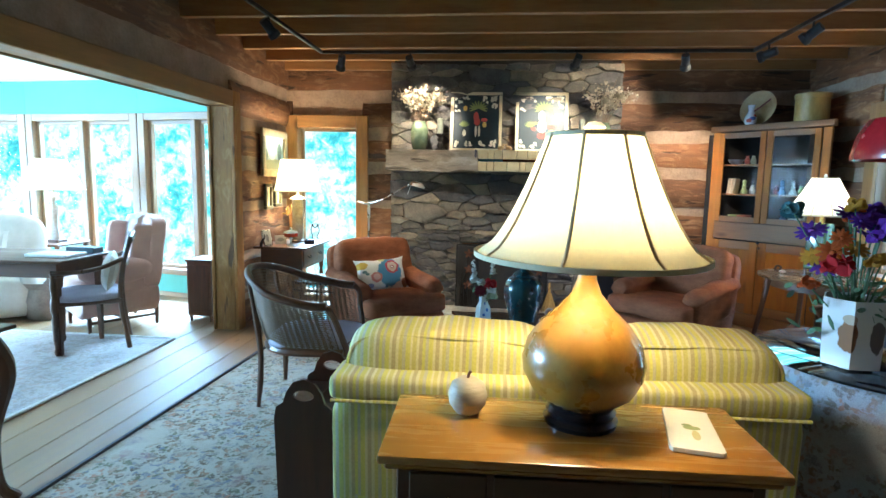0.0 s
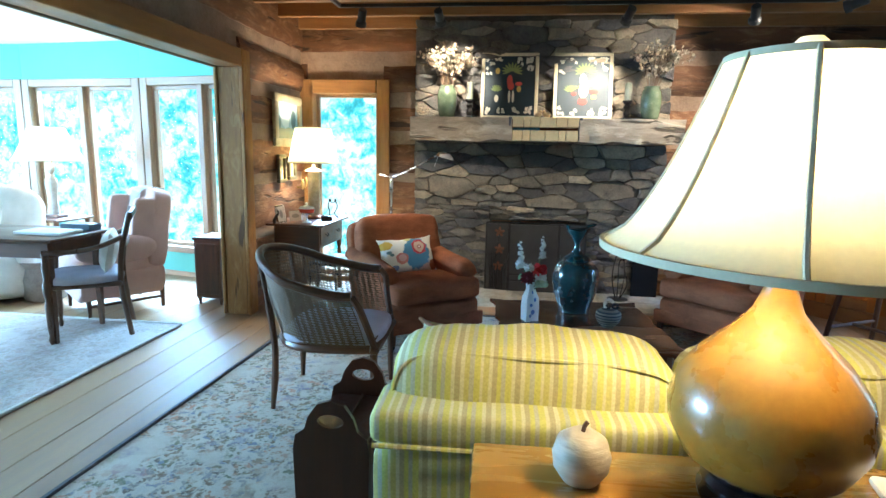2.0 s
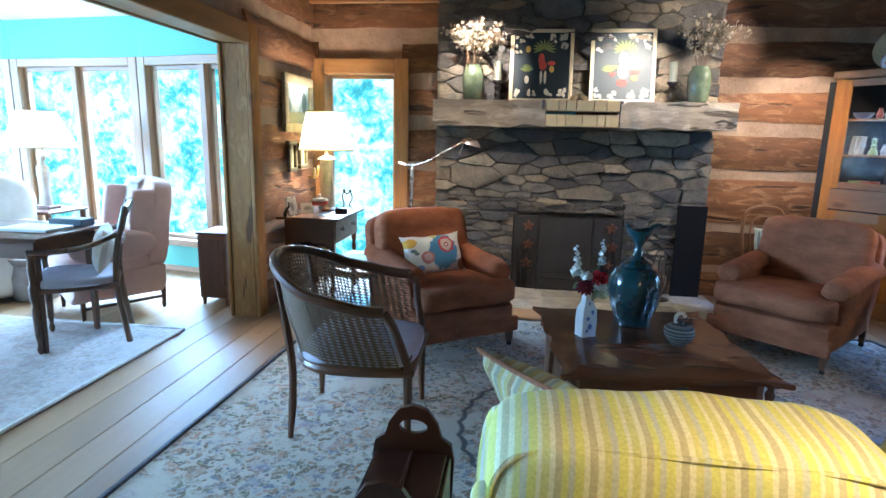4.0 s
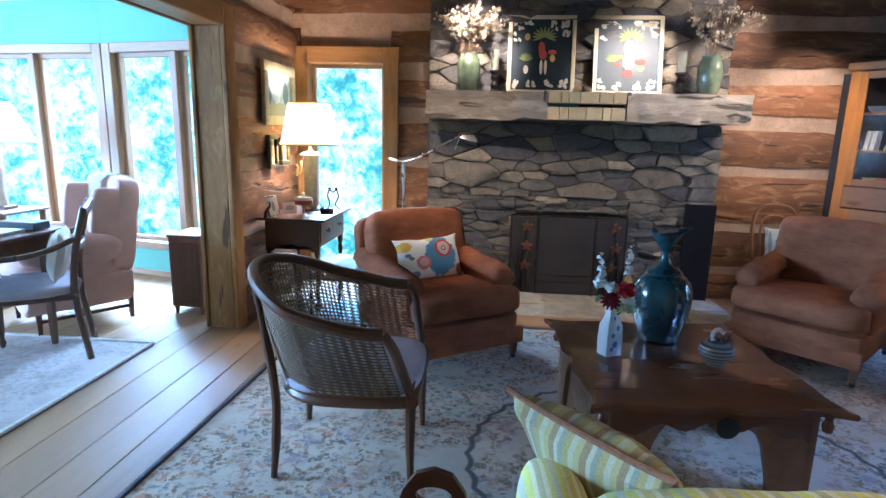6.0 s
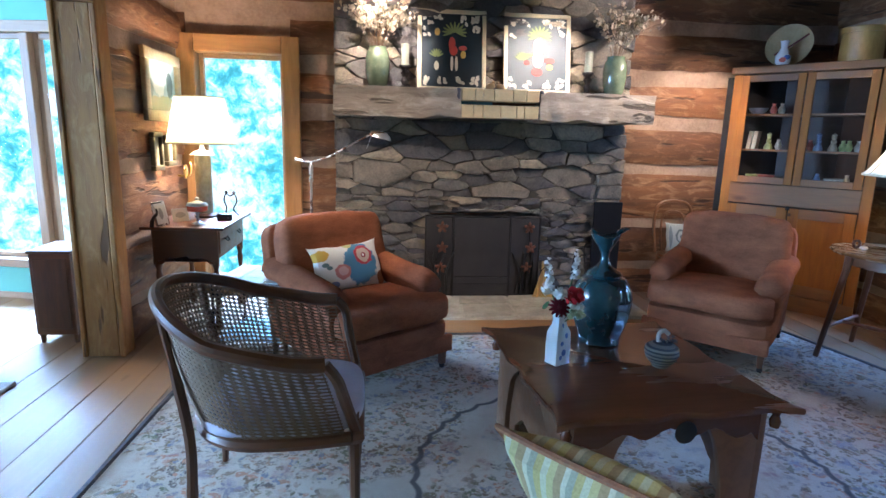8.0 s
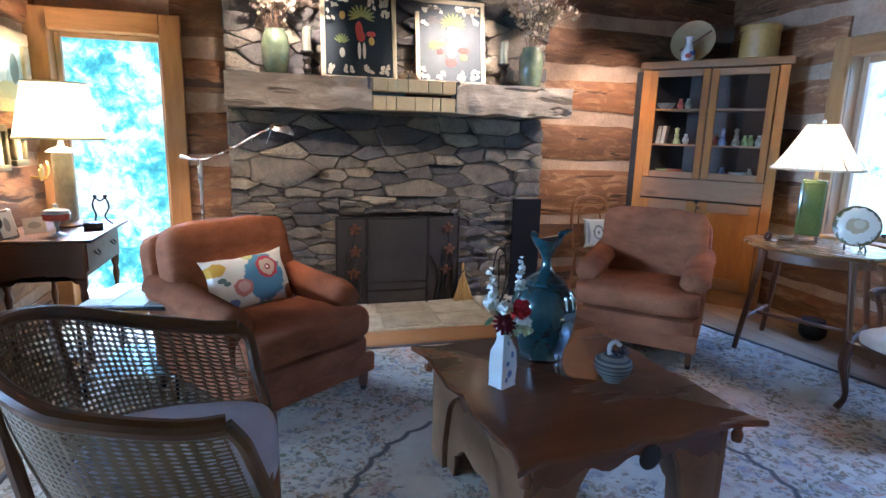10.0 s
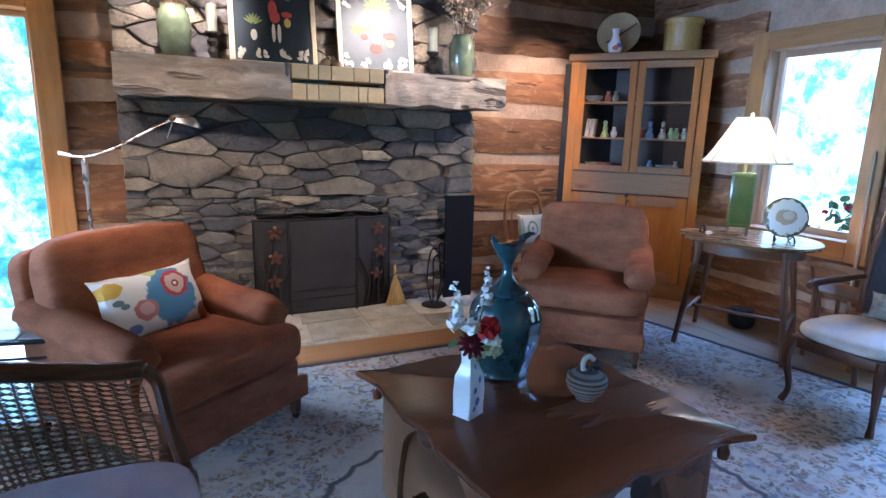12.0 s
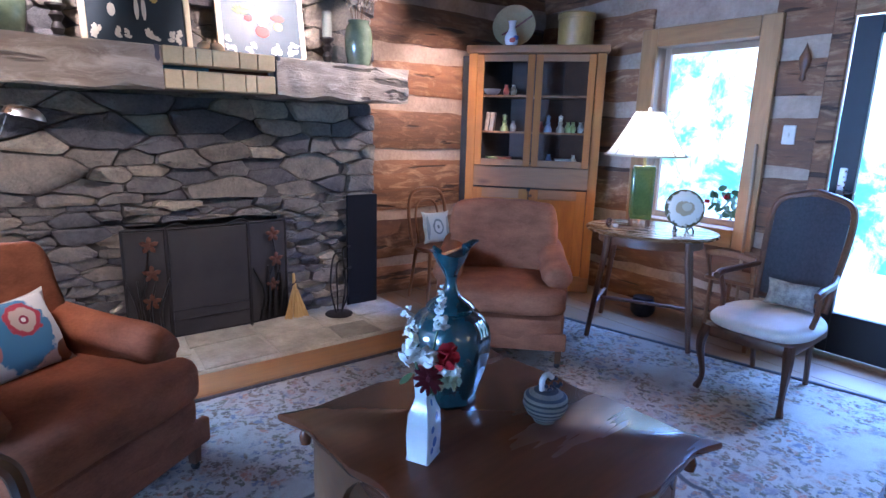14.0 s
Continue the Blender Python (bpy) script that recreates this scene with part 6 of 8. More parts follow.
# near table with cabriole leg at the opening
nt_ = thing("hall_table", "dark wooden table with carved cabriole legs", "table", m=pose(-2.235, 1.78, 0.0))
part("tabletop", box(-0.30, 0.31, -0.42, 0.42, 0.745, 0.765, 0.007, seg=2), DARKWOOD, nt_)
part("apron", box(-0.25, 0.25, -0.36, 0.36, 0.62, 0.745, 0.006), DARKWOOD, nt_)
for sx in (-1, 1):
    for sy in (-1, 1):
        pts = curve([(sx * 0.24, sy * 0.35, 0.70), (sx * 0.27, sy * 0.38, 0.54), (sx * 0.23, sy * 0.35, 0.30), (sx * 0.235, sy * 0.355, 0.08), (sx * 0.28, sy * 0.385, 0.0)], 6)
        part("leg", sweep(pts, [0.045, 0.048, 0.05, 0.05, 0.048, 0.045, 0.042, 0.038, 0.034, 0.031, 0.029, 0.027, 0.025, 0.024, 0.023, 0.022, 0.021, 0.021, 0.021, 0.022, 0.023, 0.025, 0.027, 0.028, 0.026], 10), DARKWOOD_Z, nt_)

# ---- magazine rack ----
mr = thing("magazine_rack", "dark mahogany magazine rack with cut-out handles", "magazine rack", m=pose(-0.618, 2.19, 0.012, 0, 0, 0) @ Matrix.Diagonal((0.79, 0.92, 1.30, 1)))
MZ = wood("rack_wood", (0.030, 0.008, 0.004), (0.075, 0.022, 0.010), "z", 0.4, 0.04, False, 4, 0.04, 0.1)


def rack_end():
    """An end board: waisted outline, arched top, with a handle hole."""
    out = [(-0.125, 0.0), (-0.085, 0.0), (-0.05, 0.07), (0.05, 0.07), (0.085, 0.0), (0.125, 0.0), (0.145, 0.38), (0.135, 0.415), (0.10, 0.43), (0.085, 0.46), (0.05, 0.49), (0.0, 0.50),
           (-0.05, 0.49), (-0.085, 0.46), (-0.10, 0.43), (-0.135, 0.415), (-0.145, 0.38)]
    hole = [(0.05 * math.cos(a), 0.452 + 0.016 * math.sin(a)) for a in [2 * math.pi * i / 16 for i in range(16)]]
    bm = bmesh.new()
    vo_ = [bm.verts.new((x, 0, z)) for x, z in out]
    vh = [bm.verts.new((x, 0, z)) for x, z in hole]
    es = [bm.edges.new((r[i], r[(i + 1) % len(r)])) for r in (vo_, vh) for i in range(len(r))]
    bmesh.ops.triangle_fill(bm, use_beauty=True, edges=es)
    for f in [f for f in bm.faces if ((f.calc_center_median().x / 0.05) ** 2 + ((f.calc_center_median().z - 0.452) / 0.016) ** 2) < 0.8]:
        bm.faces.remove(f)
    bmesh.ops.solidify(bm, geom=bm.faces[:], thickness=0.016)
    return bm


for y in (-0.19, 0.19):
    part("end_board", rack_end(), MZ, mr, m=pose(0, y, 0), smooth=25)
for s in (-1, 1):
    part("side_board", box(s * 0.128 - 0.007, s * 0.128 + 0.007, -0.188, 0.188, 0.10, 0.39, 0.003), MZ, mr)
part("floor_board", box(-0.12, 0.12, -0.188, 0.188, 0.09, 0.104, 0.002), MZ, mr)
part("divider", box(-0.006, 0.006, -0.188, 0.188, 0.10, 0.40, 0.002), MZ, mr)
part("lid", box(-0.12, 0.12, -0.186, 0.186, 0.385, 0.397, 0.002), MZ, mr)

# ---- glass-topped round table with flowered cloth ----
gt = thing("round_table", "round table with flowered cloth under a glass top", "table", m=pose(1.64, 2.42, 0.012))
cloth_m = rug_mat("flowered_cloth", (0.40, 0.42, 0.47), 0.8)
bm = bmesh.new()
rings = []
for k, (r, z) in enumerate(((0.0, 0.70), (0.30, 0.702), (0.43, 0.70), (0.445, 0.68), (0.455, 0.5), (0.475, 0.25), (0.50, 0.01))):
    wv = 0.0 if k < 4 else 0.02 * (k - 3)
    rings.append([bm.verts.new(((r + wv * math.sin(9 * a)) * math.cos(a), (r + wv * math.sin(9 * a)) * math.sin(a), z)) for a in [2 * math.pi * i / 72 for i in range(72)]])
for a, b in zip(rings, rings[1:]):
    for i in range(72):
        j = (i + 1) % 72
        bm.faces.new((a[i], b[i], b[j], a[j]))
bmesh.ops.remove_doubles(bm, verts=bm.verts[:], dist=1e-4)
part("tablecloth", bm, cloth_m, gt, "blue-grey cloth with faded flowers", smooth=70)
part("glass_top", lathe([(0.472, 0.706), (0.478, 0.710), (0.478, 0.714), (0.472, 0.718)], 72), glass_mat("green_glass", (0.85, 0.97, 0.95)), gt, "clear round glass top", smooth=40)

# ---- on the mantel ----
def masks(nt, v, base, spots, axes=(0, 2)):
    """Paints ellipses (cx, cy, rx, ry, colour) over a base colour in two of the object's own axes."""
    sx = nt.nodes.new("ShaderNodeSeparateXYZ")
    nt.links.new(v, sx.inputs[0])
    wob = noise_tex(nt, v, 22, 3)
    col = base
    for cx, cy, rx, ry, c in spots:
        dx = math_node(nt, "DIVIDE", math_node(nt, "SUBTRACT", sx.outputs[axes[0]], cx), rx)
        dy = math_node(nt, "DIVIDE", math_node(nt, "SUBTRACT", sx.outputs[axes[1]], cy), ry)
        d = math_node(nt, "ADD", math_node(nt, "MULTIPLY", dx, dx), math_node(nt, "MULTIPLY", dy, dy))
        d = math_node(nt, "ADD", d, math_node(nt, "MULTIPLY", math_node(nt, "SUBTRACT", wob, 0.5), 1.4))
        col = mixc(nt, ramp(nt, d, [(0.85, (1, 1, 1)), (1.0, (0, 0, 0))]), col, c)
    return col


def printed(name, base, spots, rough=0.6, axes=(0, 2), coat=0.0):
    m, nt, b = nodes_of(name)
    tc = nt.nodes.new("ShaderNodeTexCoord")
    nt.links.new(masks(nt, tc.outputs["Object"], base, spots, axes), b.inputs["Base Color"])
    b.inputs["Roughness"].default_value = rough
    b.inputs["Coat Weight"].default_value = coat
    b.inputs["Coat Roughness"].default_value = 0.08
    bump(nt, b, noise_tex(nt, tc.outputs["Object"], 200, 3), 0.15, 0.002)
    return m


IVORY, NAVY, RED, OCH, LEAF, SKIN = (0.72, 0.68, 0.58), (0.012, 0.03, 0.045), (0.50, 0.05, 0.04), (0.60, 0.38, 0.06), (0.20, 0.28, 0.06), (0.55, 0.20, 0.14)


def appliques(seed, w, h):
    """Stitched shapes in relief on a canvas, by colour: blossom clusters in the corners, leaves, plain shapes in the middle."""
    r = random.Random(seed)
    out = {"blossom": bmesh.new(), "leaf": bmesh.new(), "red_shape": bmesh.new(), "gold_shape": bmesh.new()}

    def disc(kind, x, z, rx, rz, turn=0.0, lift=0.0):
        bmesh.ops.create_cone(out[kind], cap_ends=True, segments=9, radius1=1, radius2=0.9, depth=0.002,
                              matrix=pose(x, -0.0072 - lift, z, 90) @ pose(0, 0, 0, 0, 0, turn) @ Matrix.Diagonal((rx, rz, 1, 1)))
    for cx, cz, n in ((-0.40, 0.42, 7), (0.40, 0.42, 9), (0.42, 0.28, 6), (-0.2, 0.43, 4), (0.18, 0.43, 6), (-0.42, -0.40, 6), (-0.15, -0.43, 5), (0.16, -0.43, 6), (0.40, -0.40, 7), (-0.42, 0.24, 3)):
        for k in range(n):
            x, z = cx * w + r.uniform(-0.035, 0.035), cz * h + r.uniform(-0.035, 0.035)
            x, z = max(-w * 0.44, min(w * 0.44, x)), max(-h * 0.45, min(h * 0.45, z))
            turn = r.uniform(0, 180)
            for j in range(3):
                a = radians(turn + 60 * j)
                disc("blossom", x + 0.009 * math.cos(a), z + 0.009 * math.sin(a), 0.013, 0.008, turn + 60 * j, 0.0004 * j)
    for k in range(11):
        a = radians(-20 + 22 * k)
        disc("leaf", 0.02 + 0.055 * math.cos(a), 0.14 + 0.04 * math.sin(a), 0.045, 0.009, math.degrees(a), 0.0003 * (k % 4))
    for k in range(7):
        a = radians(30 + 20 * k)
        disc("leaf", -0.12 + 0.035 * math.cos(a), -0.06 + 0.045 * math.sin(a), 0.03, 0.007, math.degrees(a), 0.0003 * (k % 3))
    return out, disc


SEWN = {"blossom": plain("ivory_wool", (0.66, 0.63, 0.54), 0.8), "leaf": plain("green_wool", (0.20, 0.25, 0.09), 0.8), "red_shape": plain("red_wool", (0.45, 0.07, 0.06), 0.8), "gold_shape": plain("gold_wool", (0.52, 0.36, 0.10), 0.8)}


def mantel_picture(x, label, spots, seed):
    p = thing("framed_picture", label, "picture", "mantel pictures", pose(x, 6.005, 1.694, -10))
    w, h = 0.535, 0.625
    part("canvas", box(-w / 2 + 0.03, w / 2 - 0.03, -0.006, 0.006, -h / 2 + 0.03, h / 2 - 0.03, 0), surface("needlework_%d" % seed, tuple(c * 0.7 for c in NAVY), NAVY, 30, 0.5, 0.3, 300, coat=0.35, dist=0.002), p, m=pose(0, 0, h / 2), smooth=0)
    sewn, disc = appliques(seed, w - 0.06, h - 0.06)
    for kind, x, z, rx, rz in spots:
        disc(kind, x, z, rx, rz, 0.0, 0.0014)
    for kind, bm in sewn.items():
        tagged(part(kind, bm, SEWN[kind], p, m=pose(0, 0, h / 2), smooth=0), kind="stuff")
    fm = plain("ivory_frame", (0.66, 0.58, 0.40), 0.45)
    for a in ((-w / 2, w / 2, 0, 0.032), (-w / 2, w / 2, h - 0.032, h)):
        part("frame_rail", box(a[0], a[1], -0.014, 0.008, a[2], a[3], 0.004), fm, p)
    for s in (-1, 1):
        part("frame_stile", box(min(s * w / 2, s * (w / 2 - 0.032)), max(s * w / 2, s * (w / 2 - 0.032)), -0.013, 0.008, 0.032, h - 0.032, 0.004), fm, p)
    return p


mantel_picture(-0.21, "framed dark needlework of fruit and pale blossoms",
               [("red_shape", 0.0, 0.05, 0.028, 0.055), ("red_shape", 0.012, 0.0, 0.033, 0.04), ("blossom", 0.0, -0.10, 0.012, 0.06), ("blossom", 0.035, -0.10, 0.012, 0.06), ("red_shape", 0.085, 0.02, 0.035, 0.02),
                ("gold_shape", 0.088, -0.03, 0.022, 0.03), ("gold_shape", -0.115, 0.14, 0.022, 0.03), ("blossom", -0.12, -0.12, 0.02, 0.035)], 1)
mantel_picture(0.465, "framed dark needlework with pale shapes and bright flowers",
               [("blossom", 0.0, 0.06, 0.035, 0.06), ("blossom", 0.005, -0.04, 0.045, 0.075), ("red_shape", 0.0, -0.14, 0.045, 0.035), ("gold_shape", -0.07, -0.01, 0.06, 0.012), ("red_shape", 0.10, -0.05, 0.045, 0.022),
                ("gold_shape", 0.10, -0.10, 0.03, 0.025), ("red_shape", -0.08, -0.07, 0.025, 0.018)], 2)

CELADON = surface("celadon_glaze", (0.085, 0.12, 0.075), (0.17, 0.21, 0.13), 14, 0.18, 0.1, 70, coat=0.6, dist=0.003)
SEED = surface("dried_pods", (0.30, 0.235, 0.16), (0.52, 0.44, 0.33), 30, 0.5, 0.1, 90)
TWIG = plain("dry_twig", (0.16, 0.10, 0.06), 0.8)


def dried_bunch(x, y, z, r, h, seed, n=170, lean=0.0):
    """Twigs with papery round seed pods."""
    rr = random.Random(seed)
    ob = thing("dried_flowers", "bunch of papery dried seed pods on twigs", "dried flowers", "mantel bunches", pose(x, y, z))
    tw, pods = bmesh.new(), bmesh.new()
    for k in range(26):
        a, e = rr.uniform(0, 2 * math.pi), rr.uniform(0.05, 1.0) ** 0.7
        tip = Vector((math.cos(a) * r * e + lean * rr.random(), math.sin(a) * r * e * 0.75, h * (0.55 + 0.45 * (1 - e * 0.6)) * rr.uniform(0.75, 1.05)))
        pts = curve([(0, 0, -0.12), tip * 0.4 + Vector((0, 0, 0.06)), tip], 4)
        sweep(pts, 0.0016, 4, tw)
        for j in range(n // 26):
            t = rr.uniform(0.45, 1.0)
            p = pts[min(int(t * (len(pts) - 1)), len(pts) - 1)] + Vector((rr.uniform(-1, 1), rr.uniform(-1, 1), rr.uniform(-1, 1))) * 0.035
            m = pose(*p, rr.uniform(0, 180), rr.uniform(0, 180), rr.uniform(0, 180)) @ Matrix.Diagonal((1, 1.25, 1, 1))
            bmesh.ops.create_circle(pods, cap_ends=True, segments=7, radius=rr.uniform(0.007, 0.016), matrix=m)
    bmesh.ops.solidify(pods, geom=pods.faces[:], thickness=0.0012)
    tagged(part("twig", tw, TWIG, ob), kind="stuff")
    tagged(part("seed_pod", pods, SEED, ob, smooth=0), kind="stuff")


for x, top in ((-0.78, 0.29), (1.05, 0.29)):
    vs = tagged(part("vase", lathe([(0.062, 0), (0.075, 0.03), (0.088, 0.10), (0.092, 0.19), (0.082, 0.25), (0.066, 0.272), (0.07, 0.29), (0.062, 0.29), (0.058, 0.27), (0.07, 0.2), (0.0, 0.02)], 36), CELADON, None,
                     m=pose(x, 5.90, 1.694), smooth=70), "mottled celadon green stoneware vase on the mantel", "vase", "mantel vases")
dried_bunch(-0.78, 5.92, 1.972, 0.37, 0.44, 5, 520)
dried_bunch(1.05, 5.92, 1.972, 0.35, 0.46, 8, 520, 0.14)
CANDLE = plain("grey_candle", (0.24, 0.25, 0.20), 0.5)
for x in (-0.575, 0.86):
    c = thing("candlestick", "dark carved candlestick with pale green candle", "candlestick", "mantel candlesticks", pose(x, 5.97, 1.694))
    part("stem", lathe([(0.05, 0), (0.052, 0.015), (0.02, 0.03), (0.03, 0.06), (0.018, 0.09), (0.034, 0.12), (0.02, 0.14), (0.045, 0.165), (0.045, 0.175)], 16), IRON, c)
    part("candle", lathe([(0.03, 0.175), (0.03, 0.33), (0.004, 0.335), (0.0, 0.34)], 16), CANDLE, c)
for x, s in ((0.06, 1), (0.135, -1)):
    bm = bmesh.new()
    bmesh.ops.create_uvsphere(bm, u_segments=14, v_segments=8, radius=1, matrix=pose(0, 0, 0.028, 0, s * -18) @ Matrix.Diagonal((0.036, 0.022, 0.025, 1)))
    bmesh.ops.create_uvsphere(bm, u_segments=10, v_segments=6, radius=0.015, matrix=pose(s * 0.024, 0, 0.058))
    bmesh.ops.create_cone(bm, segments=6, radius1=0.005, radius2=0.0, depth=0.016, matrix=pose(s * 0.042, 0, 0.057, 0, s * 90))
    tagged(part("bird_figurine", bm, surface("tan_carving", (0.30, 0.20, 0.10), (0.45, 0.32, 0.18), 20, 0.5), None, m=pose(x, 5.80, 1.694)), "small tan carved bird on the mantel", "figurine", "mantel birds")

# ---- on the coffee table ----
TZ = 0.467
TEALG = surface("teal_glaze", (0.006, 0.026, 0.030), (0.018, 0.066, 0.072), 8, 0.10, 0.08, 50, coat=1.0, dist=0.003)
bv = thing("urn", "large fluted teal glazed urn with bird-shaped lid", "urn", m=pose(0.25, 3.835, TZ))
part("body", lathe([(0.078, 0), (0.092, 0.006), (0.089, 0.018), (0.098, 0.05), (0.118, 0.11), (0.129, 0.17), (0.131, 0.215), (0.122, 0.255), (0.098, 0.288), (0.07, 0.305)], 64, lobes=8, lobe_depth=0.05), TEALG, bv, smooth=70)
lid = part("lid", lathe([(0.076, 0.302), (0.078, 0.312), (0.066, 0.325), (0.038, 0.342), (0.022, 0.365), (0.018, 0.39), (0.02, 0.41)], 32), TEALG, bv)
bm = bmesh.new()
prof = []
for i in range(24):
    a = 2 * math.pi * i / 24
    prof.append(a)
rings = []
for k, (r, z) in enumerate(((0.018, 0.40), (0.032, 0.425), (0.05, 0.45), (0.06, 0.475))):
    rings.append([bm.verts.new((r * math.cos(a) * (1.0 + 0.25 * k / 3 * abs(math.cos(a)) ** 3), r * 0.6 * math.sin(a), z + 0.028 * (k / 3) * abs(math.cos(a)) ** 2 * (1 if math.cos(a) > 0 else 0.75))) for a in prof])
for a, b in zip(rings, rings[1:]):
    for i in range(24):
        bm.faces.new((a[i], a[(i + 1) % 24], b[(i + 1) % 24], b[i]))
bm.faces.new(rings[-1])
sweep([(0.05, 0, 0.495), (0.085, 0, 0.51), (0.10, -0.01, 0.515)], [0.014, 0.01, 0.003], 8, bm)
sweep([(-0.05, 0, 0.49), (-0.07, 0, 0.51)], [0.012, 0.006], 8, bm)
part("finial", bm, TEALG, lid, "bird-shaped glazed knob", smooth=70)

PORC = printed("blue_white_porcelain", (0.62, 0.66, 0.66), [(0.0, 0.05, 0.012, 0.014, (0.12, 0.2, 0.4)), (-0.012, 0.09, 0.01, 0.01, (0.12, 0.2, 0.4)), (0.012, 0.12, 0.008, 0.012, (0.12, 0.2, 0.4)), (0.0, 0.16, 0.006, 0.01, (0.12, 0.2, 0.4)),
               (-0.015, 0.03, 0.008, 0.01, (0.15, 0.22, 0.4))], 0.2, coat=0.6)
sv = thing("bud_vase", "square white porcelain bud vase with blue sprigs", "vase", m=pose(-0.012, 3.60, TZ, 0, 0, 28))
bm = bmesh.new()
rings = []
for w, z in ((0.040, 0.0), (0.038, 0.01), (0.040, 0.07), (0.037, 0.13), (0.026, 0.155), (0.021, 0.175), (0.023, 0.205), (0.026, 0.23)):
    rings.append([bm.verts.new((x * w, y * w * 0.85, z)) for x, y in ((-1, -0.9), (-0.9, -1), (0.9, -1), (1, -0.9), (1, 0.9), (0.9, 1), (-0.9, 1), (-1, 0.9))])
for a, b in zip(rings, rings[1:]):
    for i in range(8):
        bm.faces.new((a[i], a[(i + 1) % 8], b[(i + 1) % 8], b[i]))
bm.faces.new(rings[0][::-1])
part("body", bm, PORC, sv, smooth=40)


def petal_ball(bm, c, r, n, rr, flat=0.5, cup=0.3):
    """A bloom of overlapping petals round c."""
    for k in range(n):
        a, e = rr.uniform(0, 2 * math.pi), rr.uniform(-0.4, 1.0)
        d = Vector((math.cos(a) * math.cos(e), math.sin(a) * math.cos(e), math.sin(e)))
        m = Matrix.Translation(Vector(c) + d * r * 0.55) @ d.to_track_quat("Z", "Y").to_matrix().to_4x4() @ pose(0, 0, 0, rr.uniform(30, 75), 0, rr.uniform(0, 360)) @ Matrix.Diagonal((r * 0.42, r * 0.55, r * 0.08, 1))
        bmesh.ops.create_icosphere(bm, subdivisions=1, radius=1, matrix=m)


def bloom_mat(name, c):
    return surface(name, tuple(x * 0.7 for x in c), c, 40, 0.7, 0.2, 160, spec=0.2)


def bouquet(name, label, m, blooms, stems_to, leaf_n, seed, spread):
    rr = random.Random(seed)
    ob = thing(name, label, "flowers", m=m)
    st_ = bmesh.new()
    for c, r, mat, kind in blooms:
        sweep(curve([(0, 0, stems_to), (c[0] * 0.4, c[1] * 0.4, (c[2] + stems_to) / 2), c], 4), 0.003, 5, st_)
    part("stem", st_, STEM, ob)
    for c, r, mat, kind in blooms:
        bm = bmesh.new()
        if kind == "spike":
            for k in range(9):
                t = k / 8
                petal_ball(bm, (c[0] + rr.uniform(-1, 1) * 0.008, c[1] + rr.uniform(-1, 1) * 0.008, c[2] + r * 3.2 * (t - 0.35)), r * (0.75 - 0.5 * t), 7, rr)
        elif kind == "daisy":
            d = Vector((c[0] * 1.2, c[1] * 1.2 - 0.25, 0.25)).normalized()
            q = d.to_track_quat("Z", "Y").to_matrix().to_4x4()
            for k in range(13):
                a = 2 * math.pi * k / 13
                bmesh.ops.create_icosphere(bm, subdivisions=1, radius=1, matrix=Matrix.Translation(c) @ q @ pose(0, 0, 0, 0, 0, math.degrees(a)) @ pose(r * 0.55, 0, rr.uniform(-0.1, 0.1) * r) @ Matrix.Diagonal((r * 0.5, r * 0.17, r * 0.06, 1)))
            bmesh.ops.create_icosphere(bm, subdivisions=1, radius=r * 0.22, matrix=Matrix.Translation(c))
        else:
            petal_ball(bm, c, r, 22, rr)
        part("bloom", bm, mat, ob, smooth=60)
    bm = bmesh.new()
    for k in range(leaf_n):
        a, e = rr.uniform(0, 2 * math.pi), rr.random()
        p = Vector((math.cos(a) * spread * e, math.sin(a) * spread * e * 0.8, stems_to + 0.03 + rr.uniform(0.0, 0.9) * spread))
        bmesh.ops.create_icosphere(bm, subdivisions=1, radius=1, matrix=pose(*p, rr.uniform(0, 180), rr.uniform(0, 180), rr.uniform(0, 360)) @ Matrix.Diagonal((0.010, 0.032, 0.002, 1)))
    part("leaves", bm, STEM, ob)
    return ob


STEM = surface("stem_green", (0.03, 0.075, 0.03), (0.08, 0.15, 0.06), 20, 0.6, 0.2, 90)
WHITEF, REDF, MAROON, LIME = bloom_mat("white_petal", (0.74, 0.76, 0.72)), bloom_mat("red_petal", (0.42, 0.015, 0.02)), bloom_mat("maroon_petal", (0.12, 0.012, 0.02)), bloom_mat("pale_green_petal", (0.52, 0.60, 0.42))
bouquet("flower_posy", "white stock and dark red blooms in a bud vase", pose(-0.012, 3.60, TZ + 0.21),
        [((-0.065, -0.02, 0.135), 0.042, WHITEF, "spike"), ((0.055, 0.01, 0.175), 0.036, WHITEF, "spike"), ((-0.02, -0.03, 0.085), 0.035, WHITEF, "ball"), ((0.035, -0.03, 0.075), 0.048, REDF, "ball"),
         ((-0.02, -0.045, 0.035), 0.045, MAROON, "daisy"), ((0.055, -0.03, 0.0), 0.038, LIME, "ball"), ((0.05, -0.035, 0.035), 0.036, WHITEF, "ball")], -0.06, 8, 3, 0.07)

